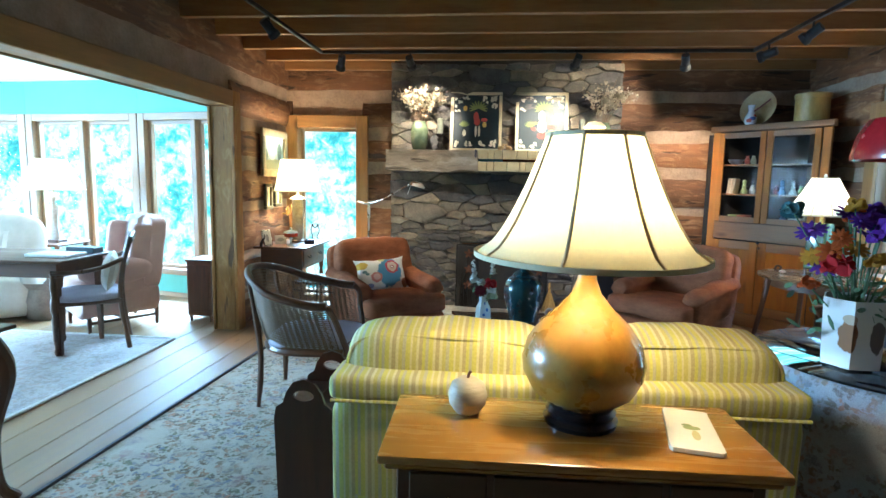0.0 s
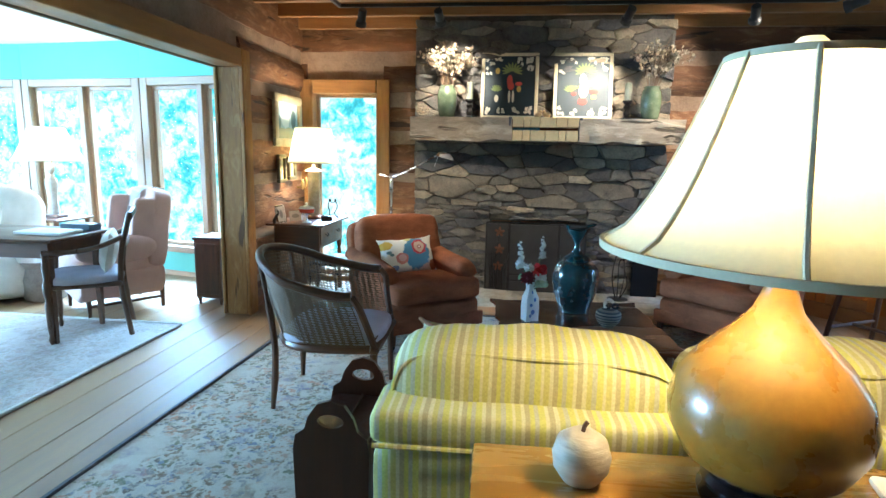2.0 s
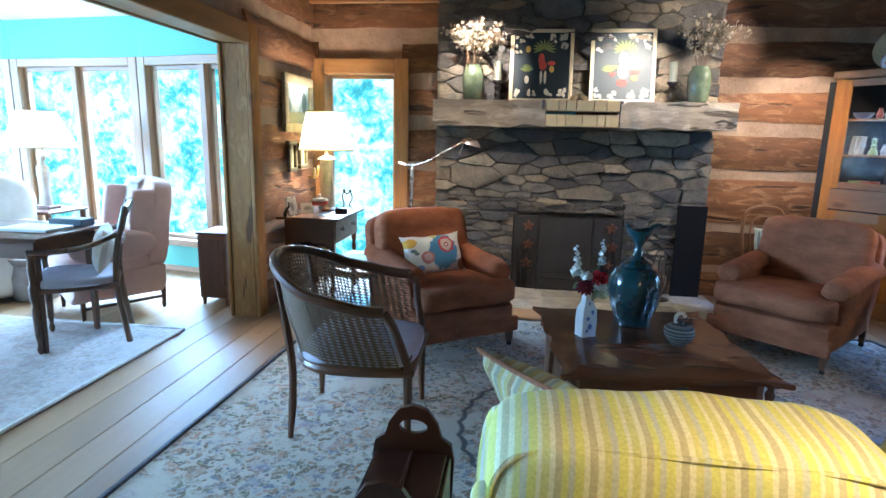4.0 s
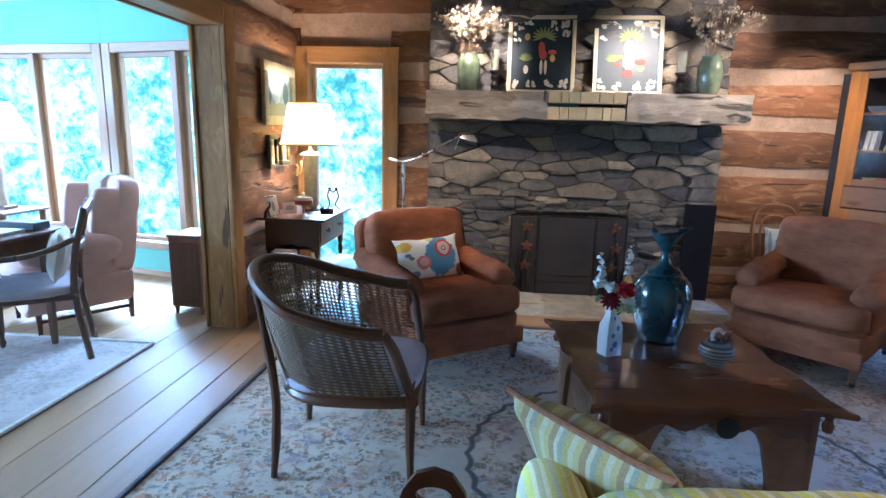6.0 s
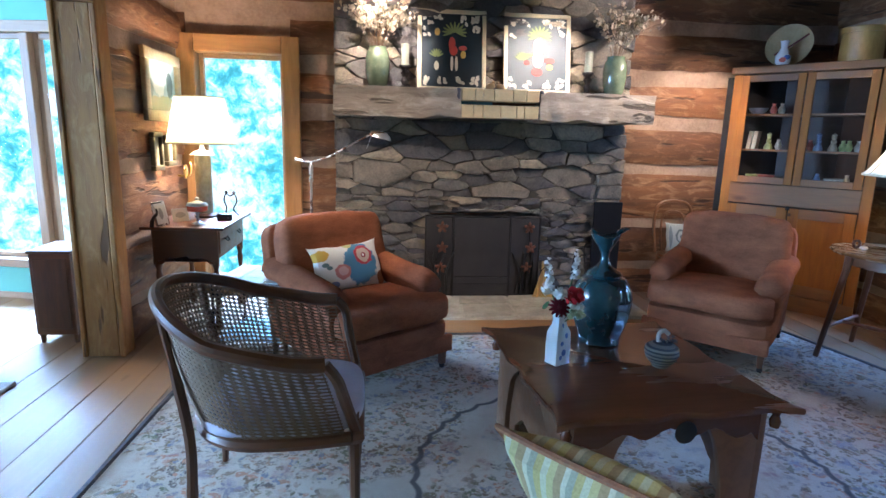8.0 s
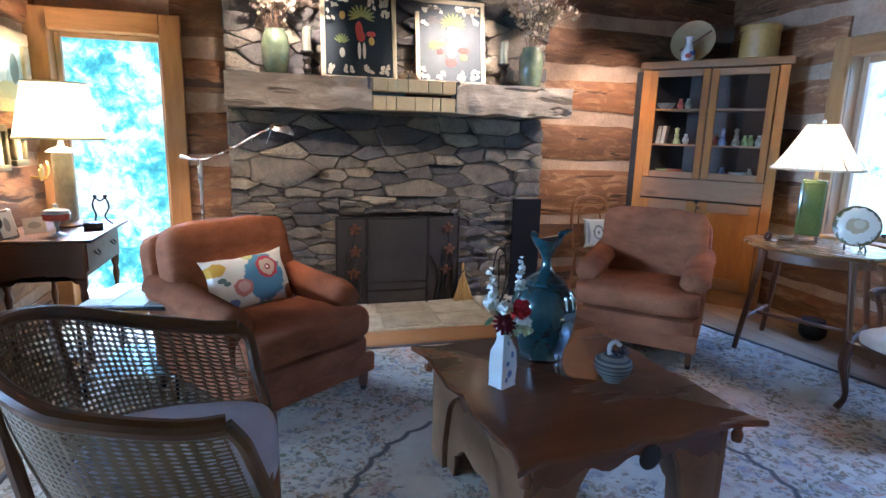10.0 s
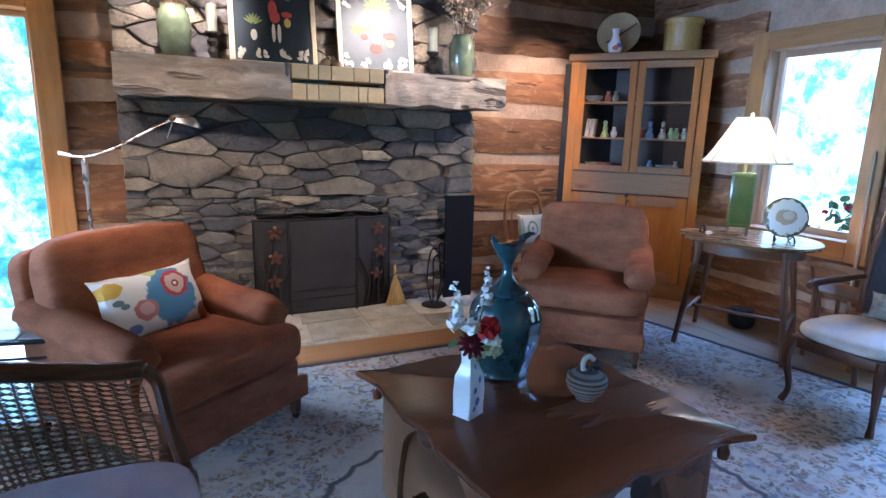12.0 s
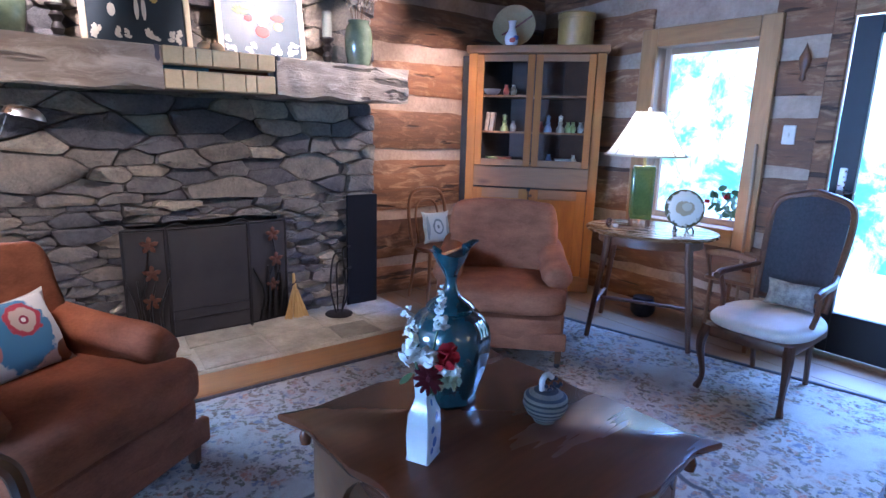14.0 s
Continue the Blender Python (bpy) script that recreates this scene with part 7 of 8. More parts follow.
jar = thing("lidded_jar", "small banded stoneware jar with grape-cluster lid", "jar", m=pose(0.40, 3.545, TZ))
JARM = stripe_mat("banded_stoneware", [(0.0, 0.3, (0.20, 0.18, 0.15)), (0.3, 0.5, (0.045, 0.05, 0.055)), (0.5, 0.8, (0.25, 0.23, 0.19)), (0.8, 1.0, (0.06, 0.07, 0.08))], 0.03, 2)
part("body", lathe([(0.032, 0), (0.034, 0.008), (0.055, 0.028), (0.068, 0.055), (0.066, 0.072), (0.06, 0.078)], 32), JARM, jar, smooth=60)
lidj = part("lid", lathe([(0.066, 0.076), (0.064, 0.082), (0.04, 0.098), (0.02, 0.105), (0.0, 0.107)], 32), JARM, jar)
bm = bmesh.new()
rr = random.Random(4)
for k in range(26):
    bmesh.ops.create_icosphere(bm, subdivisions=1, radius=0.007, matrix=pose(0.012 + rr.uniform(-0.03, 0.04), rr.uniform(-0.02, 0.02), 0.106 + rr.uniform(-0.01, 0.02)))
part("grapes", bm, plain("blue_grape", (0.02, 0.035, 0.06), 0.12, coat=0.8), lidj, "glossy dark blue grapes")
part("knob", sweep(curve([(-0.018, 0, 0.10), (-0.02, 0, 0.135), (0.0, 0, 0.15), (0.022, 0, 0.135)], 5), 0.009, 8), plain("pale_glaze", (0.5, 0.5, 0.47), 0.2, coat=0.5), lidj)

# ---- on the console ----
ap = thing("ceramic_pear", "round speckled stoneware fruit with short stem", "ornament", m=pose(0.012, 1.505, 0.796))
part("body", lathe([(0.02, 0), (0.032, 0.004), (0.048, 0.028), (0.051, 0.052), (0.043, 0.079), (0.022, 0.094), (0.006, 0.092)], 32), surface("speckled_stoneware", (0.30, 0.25, 0.18), (0.46, 0.40, 0.30), 12, 0.5, 0.4, 40, stretch=(1, 1, 4)), ap, smooth=80)
part("stem", sweep([(0, 0, 0.094), (0.002, 0, 0.104), (0.007, 0, 0.112)], 0.004, 6), DARKWOOD, ap)
dsh = thing("dish", "small white rectangular dish with green sprig", "dish", m=pose(0.563, 1.462, 0.797, 0, 0, -10))
part("plate", prism([(-0.055, -0.12), (0.05, -0.12), (0.058, -0.11), (0.052, 0.11), (0.045, 0.118), (-0.05, 0.118), (-0.058, 0.108), (-0.062, -0.11)], 0.012, 0.004),
     printed("sprig_china", (0.76, 0.75, 0.68), [(0.0, 0.0, 0.02, 0.012, (0.25, 0.30, 0.12)), (0.005, -0.04, 0.010, 0.03, (0.45, 0.42, 0.22)), (-0.01, 0.015, 0.012, 0.008, (0.2, 0.25, 0.1))], 0.2, (0, 1), 0.5), dsh)

# ---- glass table: vase of bright flowers, red lamp ----
VZ = 0.012 + 0.718
fv = thing("flower_vase", "white six-sided vase with painted amber panels", "vase", m=pose(1.42, 2.32, VZ))
part("body", lathe([(0.085, 0), (0.105, 0.005), (0.115, 0.26), (0.108, 0.26), (0.09, 0.02), (0.0, 0.015)], 6), printed("painted_vase", (0.66, 0.62, 0.58), [(-0.06, 0.13, 0.022, 0.07, (0.25, 0.10, 0.04)), (0.03, 0.13, 0.025, 0.065, (0.16, 0.13, 0.12)),
     (-0.06, 0.19, 0.016, 0.02, (0.45, 0.30, 0.2)), (0.09, 0.13, 0.02, 0.06, (0.22, 0.10, 0.06))], 0.25, coat=0.5), fv, smooth=25)
PURPLE, ORANGE, AMBER, TEALF = bloom_mat("purple_petal", (0.10, 0.02, 0.22)), bloom_mat("orange_petal", (0.55, 0.10, 0.02)), bloom_mat("amber_petal", (0.55, 0.27, 0.03)), bloom_mat("teal_petal", (0.05, 0.13, 0.14))
rr = random.Random(21)
cols = [PURPLE, ORANGE, AMBER, PURPLE, TEALF, ORANGE, REDF, AMBER, PURPLE, TEALF]
bl = []
for k in range(26):
    a, e = rr.uniform(0, 2 * math.pi), rr.uniform(0.2, 1.0)
    bl.append(((math.cos(a) * 0.24 * e, math.sin(a) * 0.2 * e, rr.uniform(0.0, 0.30) + 0.06 * (1 - e)), rr.uniform(0.035, 0.065), cols[k % 10], rr.choice(["daisy", "ball", "daisy"])))
bouquet("flower_arrangement", "mixed purple, orange and amber flowers in a vase", pose(1.42, 2.32, VZ + 0.28), bl, -0.2, 60, 9, 0.24)
rl = thing("table_lamp", "table lamp with red metal dome shade", "table lamp", m=pose(1.675, 2.40, VZ))
part("base", lathe([(0.10, 0), (0.10, 0.02), (0.03, 0.035), (0.012, 0.05), (0.012, 0.86)], 24), BRASS, rl)
part("shade", lathe([(0.25, 0.775), (0.252, 0.79), (0.235, 0.87), (0.20, 0.93), (0.05, 0.955), (0.03, 0.955), (0.19, 0.92), (0.228, 0.86), (0.245, 0.775)], 36, close=False), surface("red_enamel", (0.24, 0.008, 0.012), (0.34, 0.015, 0.02), 5, 0.2, 0.03, 60, coat=0.6), rl, "glossy red dome shade")

# ---- pillows ----
PIL = printed("floral_pillow", (0.72, 0.70, 0.64), [(0.06, 0.0, 0.11, 0.13, (0.08, 0.24, 0.40)), (0.09, 0.045, 0.062, 0.062, (0.45, 0.05, 0.07)), (0.09, 0.045, 0.046, 0.046, (0.55, 0.42, 0.34)), (0.09, 0.045, 0.017, 0.017, (0.28, 0.03, 0.06)),
              (0.09, 0.045, 0.008, 0.008, (0.8, 0.75, 0.7)), (-0.06, -0.035, 0.052, 0.045, (0.52, 0.20, 0.18)), (-0.055, -0.03, 0.03, 0.028, (0.62, 0.38, 0.36)), (-0.17, 0.08, 0.05, 0.035, (0.60, 0.36, 0.05)),
              (-0.155, 0.02, 0.022, 0.014, (0.12, 0.20, 0.20)), (-0.135, 0.0, 0.018, 0.012, (0.12, 0.20, 0.20)), (-0.12, -0.10, 0.03, 0.02, (0.18, 0.25, 0.45)), (0.19, -0.10, 0.03, 0.04, (0.30, 0.14, 0.07)), (0.01, 0.12, 0.03, 0.02, (0.5, 0.5, 0.2))], 0.85)
tagged(part("pillow", throw_pillow(0.46, 0.29, 0.13, 18, 1), PIL, None, m=pose(-0.935, 4.80, 0.575, -26, -3, 31)), "white lumbar pillow printed with bold blue and red flowers", "pillow")
GOLDST = stripe_mat("gold_stripe", [(0.0, 0.16, (0.38, 0.35, 0.22)), (0.16, 0.34, (0.33, 0.26, 0.09)), (0.34, 0.5, (0.24, 0.24, 0.16)), (0.5, 0.62, (0.40, 0.36, 0.24)), (0.62, 0.82, (0.26, 0.18, 0.08)), (0.82, 1.0, (0.36, 0.30, 0.12))], 0.095)
tp = thing("pillow", "gold and olive striped pillow with rust cord edging", "pillow", m=Matrix(((-0.66, -0.615, -0.43, -0.214), (0.75, -0.54, -0.38, 2.531), (0, -0.573, 0.82, 0.556), (0, 0, 0, 1))))
body = part("body", throw_pillow(0.46, 0.44, 0.17, 18, 5), GOLDST, tp)
CORD = surface("rust_cord", (0.14, 0.05, 0.02), (0.28, 0.12, 0.05), 60, 0.9, 0.5, 200)
edge_pts = []
for i in range(16):
    edge_pts.append((-1 + 2 * i / 16, -1))
for i in range(16):
    edge_pts.append((1, -1 + 2 * i / 16))
for i in range(16):
    edge_pts.append((1 - 2 * i / 16, 1))
for i in range(17):
    edge_pts.append((-1, 1 - 2 * i / 16))
part("cord", sweep([(u * 0.23 * (1 - 0.10 * (1 - abs(v) ** 3) * abs(u) ** 4), 0, v * 0.22 * (1 - 0.10 * (1 - abs(u) ** 3) * abs(v) ** 4)) for u, v in edge_pts], 0.008, 6), CORD, tp, "twisted rust cord")

# ---- small chair with pillow by the cupboard ----
sc = thing("small_chair", "small bentwood chair against the log wall", "chair", m=pose(1.745, 5.93, 0.0, 0, 0, -6) @ Matrix.Diagonal((1.0, 1.0, 1.05, 1)))
BENT = wood("bentwood", (0.16, 0.06, 0.02), (0.30, 0.13, 0.05), "z", 0.35, 0.05, False, 4, 0.05, 0.3)
part("seat", lathe([(0.16, 0.0), (0.17, 0.012), (0.165, 0.03)], 32), BENT, sc, m=pose(0, 0, 0.38))
part("back_bow", sweep(curve([(-0.15, 0.12, 0.40), (-0.165, 0.16, 0.60), (-0.15, 0.18, 0.74), (-0.10, 0.19, 0.80), (0.0, 0.195, 0.815), (0.10, 0.19, 0.80), (0.15, 0.18, 0.74), (0.165, 0.16, 0.60), (0.15, 0.12, 0.40)], 6), 0.014, 8), BENT, sc)
part("inner_bow", sweep(curve([(-0.09, 0.13, 0.40), (-0.10, 0.17, 0.62), (-0.06, 0.185, 0.72), (0.06, 0.185, 0.72), (0.10, 0.17, 0.62), (0.09, 0.13, 0.40)], 6), 0.009, 8), BENT, sc)
for sx in (-1, 1):
    for sy in (-1, 1):
        part("leg", sweep([(sx * 0.12, sy * 0.11, 0.385), (sx * 0.16, sy * 0.15, 0.0)], [0.016, 0.012], 8), BENT, sc)
tagged(part("pillow", throw_pillow(0.25, 0.26, 0.08, 12, 8), printed("kilim", (0.55, 0.55, 0.46), [(0.0, 0.0, 0.05, 0.06, (0.20, 0.22, 0.20)), (0.0, 0.0, 0.035, 0.045, (0.58, 0.57, 0.48)), (0.0, 0.0, 0.012, 0.016, (0.2, 0.2, 0.18)),
            (-0.085, 0.0, 0.014, 0.1, (0.28, 0.30, 0.27)), (0.085, 0.0, 0.014, 0.1, (0.28, 0.30, 0.27))], 0.9), None, m=pose(1.775, 5.985, 0.565, -14, 0, -6)), "grey and cream patterned pillow on the small chair", "pillow")

# ---- hearth tools ----
br = thing("hearth_broom", "short straw hearth broom leaning on the stones", "broom", m=pose(0.615, 5.99, 0.03, -8))
STRAW = surface("straw", (0.36, 0.22, 0.07), (0.55, 0.37, 0.14), 30, 0.8, 0.6, 120, stretch=(1, 1, 0.1))
bm = bmesh.new()
rr = random.Random(2)
for k in range(70):
    a, e = rr.uniform(0, 2 * math.pi), math.sqrt(rr.random())
    sweep([(0.018 * e * math.cos(a), 0.012 * e * math.sin(a), 0.20), (0.05 * e * math.cos(a), 0.022 * e * math.sin(a), 0.10), (0.085 * e * math.cos(a), 0.03 * e * math.sin(a), rr.uniform(0.0, 0.01))], 0.0045, 4, bm)
part("bristles", bm, STRAW, br)
part("handle", sweep([(0, 0, 0.19), (0, 0.0, 0.25), (0.0, 0, 0.31)], [0.016, 0.012, 0.009], 10), STRAW, br)
part("binding", sweep(curve([(0.017, 0, 0.20), (0, 0.017, 0.215), (-0.015, 0, 0.23), (0, -0.015, 0.245), (0.013, 0, 0.26)], 5), 0.004, 6), plain("binding_cord", (0.03, 0.02, 0.02), 0.8), br)
ts = thing("fire_tools", "black wrought iron fire tool stand with twig hooks", "fire tools", m=pose(0.885, 5.90, 0.03))
part("base", lathe([(0.095, 0), (0.095, 0.012), (0.03, 0.02)], 24), IRON, ts)
for k, (dx, dy, h) in enumerate(((-0.05, 0.0, 0.42), (0.0, 0.02, 0.36), (0.04, -0.01, 0.46), (0.07, 0.02, 0.30))):
    part("tool", sweep(curve([(dx * 0.4, dy, 0.01), (dx * 1.2, dy, h * 0.5), (dx * 0.7, dy, h), (dx * 0.7 + 0.05, dy - 0.02, h + 0.03)], 6), 0.006, 6), IRON, ts)

# ---- cupboard's contents and what stands on it ----
CM = cab.matrix_world.copy()


def on_cab(x, y, z):
    return Matrix.Translation(CM @ Vector((x, y, z)))


bsk = thing("round_box", "round gilded bark box with lid on the cupboard", "box", m=on_cab(0.83, 0.16, 1.985))
GILT = surface("gilded_bark", (0.26, 0.15, 0.035), (0.48, 0.31, 0.10), 9, 0.45, 0.5, 50, stretch=(1, 1, 0.4), dist=0.006)
part("body", lathe([(0.135, 0), (0.14, 0.01), (0.138, 0.22)], 40), GILT, bsk, smooth=40)
part("lid", lathe([(0.146, 0.21), (0.148, 0.245), (0.14, 0.255), (0.0, 0.26)], 40), GILT, bsk, smooth=40)
pl = thing("round_platter", "large round straw-coloured platter leaning on the wall", "platter", m=on_cab(0.36, 0.17, 1.985))
part("disc", lathe([(0.0, 0.0), (0.12, 0.004), (0.165, 0.02), (0.175, 0.024), (0.165, 0.012), (0.1, -0.008), (0.0, -0.01)], 44), surface("straw_platter", (0.30, 0.21, 0.10), (0.44, 0.33, 0.18), 8, 0.6, 0.3, 60), pl, m=pose(0, 0.04, 0.17, 76, 0, -50), smooth=50)
part("stripe", sweep([(-0.12, -0.03, 0.10), (0.0, -0.05, 0.16), (0.12, -0.06, 0.24)], 0.008, 6, None, 0.4), plain("dark_red_band", (0.14, 0.02, 0.02), 0.5), pl, "dark red painted band", m=pose(0, 0, 0, 0, 0, -50))
tagged(part("bottle_vase", lathe([(0.04, 0), (0.055, 0.03), (0.058, 0.07), (0.035, 0.11), (0.024, 0.14), (0.03, 0.18), (0.036, 0.19)], 28), printed("blue_red_china", (0.62, 0.62, 0.64), [(0.0, 0.06, 0.03, 0.02, (0.10, 0.16, 0.42)), (-0.03, 0.04, 0.02, 0.02, (0.45, 0.10, 0.08)), (0.03, 0.09, 0.02, 0.015, (0.45, 0.10, 0.08))], 0.2, coat=0.5), None,
            m=on_cab(0.33, 0.055, 1.985)), "blue, red and white porcelain bottle vase on the cupboard", "vase")
rr = random.Random(13)
POSS = [(0.15, 1.316, "book"), (0.19, 1.316, "book"), (0.30, 1.316, "doll"), (0.37, 1.316, "pot"), (0.66, 1.316, "doll"), (0.76, 1.316, "doll"), (0.60, 1.316, "pot"), (0.86, 1.316, "pot"), (0.92, 1.316, "pot"),
        (0.18, 1.606, "bowl"), (0.36, 1.606, "pot"), (0.30, 1.051, "bowl"), (0.22, 1.051, "bowl"), (0.80, 1.051, "bowl"), (0.68, 1.051, "pot"), (0.88, 1.051, "pot"), (0.30, 1.606, "pot"), (0.82, 1.316, "pot")]
TINTS = [(0.42, 0.33, 0.22), (0.5, 0.12, 0.08), (0.35, 0.4, 0.15), (0.5, 0.45, 0.36), (0.2, 0.25, 0.35)]
for i, (x, z, kind) in enumerate(POSS):
    c = TINTS[i % 5]
    mt = surface("curio_%d" % i, tuple(k * 0.6 for k in c), c, 25, 0.35, 0.1, 60)
    if kind == "book":
        tagged(part("book", box(-0.016, 0.016, -0.05, 0.05, 0, 0.15, 0.003), surface("book_%d" % i, (0.3, 0.24, 0.16), (0.45, 0.38, 0.28), 10, 0.7), None, m=on_cab(x, 0.12, z) @ pose(0, 0, 0, 0, 6, -50)), "tan clothbound book on the cupboard shelf", "book", "cupboard books")
    elif kind == "doll":
        tagged(part("figurine", lathe([(0.032, 0), (0.034, 0.02), (0.016, 0.06), (0.022, 0.075), (0.012, 0.09), (0.018, 0.105), (0.016, 0.12), (0.022, 0.125), (0.0, 0.14)], 14), mt, None, m=on_cab(x, 0.10, z)), "small painted ceramic figurine on the shelf", "figurine", "cupboard figurines")
    elif kind == "pot":
        tagged(part("small_pot", lathe([(0.018, 0), (0.028, 0.03), (0.02, 0.055), (0.012, 0.07), (0.016, 0.085)], 14), mt, None, m=on_cab(x, 0.12, z)), "small ceramic pot on the cupboard shelf", "pot", "cupboard pots")
    else:
        tagged(part("bowl", lathe([(0.03, 0), (0.06, 0.02), (0.075, 0.05), (0.068, 0.05), (0.0, 0.015)], 20), mt, None, m=on_cab(x, 0.13, z)), "shallow glazed bowl on the cupboard shelf", "bowl", "cupboard bowls")

# ---- on the oval table ----
pt = thing("plate_on_stand", "decorated cream plate on a small black easel", "plate", m=pose(2.57, 4.40, 0.722, 0, 0, -44))
part("plate", lathe([(0.0, 0.012), (0.075, 0.012), (0.088, 0.004), (0.12, -0.004), (0.124, 0.0), (0.088, 0.012), (0.07, 0.02), (0.0, 0.02)], 44),
     printed("plate_print", (0.66, 0.60, 0.48), [(0.0, 0.0, 0.2, 0.2, (0.09, 0.075, 0.03)), (0.0, 0.0, 0.112, 0.112, (0.66, 0.61, 0.50)), (0.0, 0.0, 0.06, 0.052, (0.40, 0.30, 0.18)), (0.01, 0.01, 0.03, 0.03, (0.52, 0.44, 0.30))], 0.25, (0, 1), 0.5), pt, m=pose(0, 0, 0.145, 76), smooth=50)
for s in (-1, 1):
    part("easel", sweep(curve([(s * 0.05, -0.06, 0.02), (s * 0.055, -0.05, 0.0), (s * 0.05, -0.02, 0.03), (s * 0.04, 0.05, 0.005), (s * 0.03, 0.03, 0.12)], 5), 0.005, 6), IRON, pt)
kn = thing("paperweight", "small dark and pale knick-knack on the oval table", "ornament", m=pose(2.28, 4.75, 0.720))
part("ring", sweep([(0.022 * math.cos(a), 0, 0.03 + 0.022 * math.sin(a)) for a in [2 * math.pi * i / 16 for i in range(17)]], 0.009, 6), plain("dark_knob", (0.05, 0.02, 0.02), 0.3), kn)
part("shell", cushion(0.05, 0.03, 0.02, 4, 2.5, 0.2, 0.002, 2), CREAM, kn, m=pose(0.02, -0.035, 0.012))
crock = tagged(part("iron_kettle", lathe([(0.06, 0), (0.085, 0.03), (0.09, 0.09), (0.07, 0.13), (0.075, 0.14)], 24), IRON, None, m=pose(2.82, 4.78, 0.0)), "small black iron kettle on the floor under the table", "kettle")

# ---- east wall fittings ----
sw = thing("light_switch", "cream light switch plate on the log wall", "switch", m=pose(XR - 0.004, 4.08, 1.345, 0, 0, -90))
part("plate", box(-0.038, 0.038, -0.012, 0.0, -0.06, 0.06, 0.004), plain("cream_plastic", (0.62, 0.55, 0.46), 0.4), sw)
part("toggle", box(-0.006, 0.006, -0.024, -0.010, -0.012, 0.012, 0.002), plain("cream_toggle", (0.62, 0.55, 0.46), 0.4), sw)
hk = thing("wall_ornament", "dark carved wooden ornament hung on the wall", "ornament", m=pose(XR - 0.02, 4.05, 1.66, 0, 0, -90))
part("body", lathe([(0.0, 0), (0.02, 0.02), (0.012, 0.06), (0.03, 0.10), (0.035, 0.15), (0.012, 0.20), (0.0, 0.24)], 12, squash=0.6), DARKWOOD, hk)
stick = tagged(part("walking_stick", sweep([(3.02, 4.20, 0.0), (3.04, 4.22, 0.6), (3.09, 4.25, 1.28)], 0.011, 8), wood("cane_stick", (0.25, 0.15, 0.08), (0.4, 0.27, 0.16), "z", 0.4, 0, False), None), "pale slim walking stick leaning by the window", "walking stick")
bc = thing("corner_chair", "plain brown wooden chair behind the cane armchair", "chair", m=pose(2.86, 4.12, 0))
part("seat", box(-0.17, 0.14, -0.16, 0.16, 0.42, 0.445, 0.006), BENT, bc)
for sx in (-1, 1):
    for sy in (-1, 1):
        part("leg", sweep([(sx * 0.13, sy * 0.13, 0.42), (sx * 0.14, sy * 0.14, 0.0)], 0.014, 8), BENT, bc)
for s in (-1, 1):
    part("back_post", sweep([(-0.15 , s * 0.13, 0.44), (-0.19, s * 0.14, 0.60)], 0.012, 8), BENT, bc)
part("back_rail", sweep(curve([(-0.19, -0.15, 0.60), (-0.20, 0, 0.615), (-0.19, 0.15, 0.60)], 6), 0.02, 8, None, 0.5), BENT, bc)

# ---- pictures on the west wall ----
def wall_picture(y, z, w, h, label, base, spots, frame_mat, fw, seed):
    p = thing("framed_picture", label, "picture", "west wall pictures", pose(XL + 0.018, y, z, 0, 0, 90))
    part("canvas", box(-w / 2 + fw, w / 2 - fw, -0.012, -0.004, -h / 2 + fw, h / 2 - fw, 0), printed("print_%d" % seed, base, spots, 0.5), p, smooth=0)
    for a, b in ((-h / 2, -h / 2 + fw), (h / 2 - fw, h / 2)):
        part("frame_rail", box(-w / 2, w / 2, -0.035, 0.0, a, b, 0.008, seg=2), frame_mat, p)
    for a, b in ((-w / 2, -w / 2 + fw), (w / 2 - fw, w / 2)):
        part("frame_stile", box(a, b, -0.034, 0.0, -h / 2 + fw, h / 2 - fw, 0.008, seg=2), frame_mat, p)


GOLDF = surface("gilt_frame", (0.30, 0.24, 0.14), (0.50, 0.43, 0.28), 14, 0.45, 0.4, 60)
DARKF = surface("olive_frame", (0.05, 0.045, 0.02), (0.12, 0.10, 0.05), 14, 0.45, 0.3, 60)
wall_picture(5.77, 1.635, 0.64, 0.475, "painting of a blue lake in a pale gilt frame", (0.30, 0.42, 0.50), [(0.0, -0.12, 0.3, 0.06, (0.25, 0.26, 0.16)), (-0.05, 0.03, 0.10, 0.10, (0.55, 0.62, 0.68)), (0.14, 0.02, 0.06, 0.09, (0.05, 0.09, 0.10)), (-0.2, -0.02, 0.05, 0.06, (0.12, 0.18, 0.2))], GOLDF, 0.075, 3)
wall_picture(5.59, 1.195, 0.165, 0.26, "small print in a dark olive frame", (0.42, 0.38, 0.26), [(0.0, 0.0, 0.02, 0.05, (0.15, 0.12, 0.08))], DARKF, 0.035, 4)
wall_picture(5.83, 1.195, 0.17, 0.22, "small print in a dark frame beside another", (0.50, 0.45, 0.34), [(0.0, -0.01, 0.02, 0.04, (0.18, 0.12, 0.08))], DARKF, 0.035, 5)
sc2 = thing("wall_sconce", "small brass wall bracket with carved leaf", "wall bracket", m=pose(XL + 0.01, 6.02, 1.0, 0, 0, 90))
part("arm", sweep(curve([(0, 0, 0), (0, -0.08, 0.0), (0, -0.10, 0.06), (0.01, -0.09, 0.1)], 5), 0.008, 6), BRASS, sc2)
part("leaf", cushion(0.07, 0.02, 0.09, 5, 2.4, 0.2, 0.004, 3), BRASS, sc2, m=pose(0, -0.06, 0.03, 0, 12))

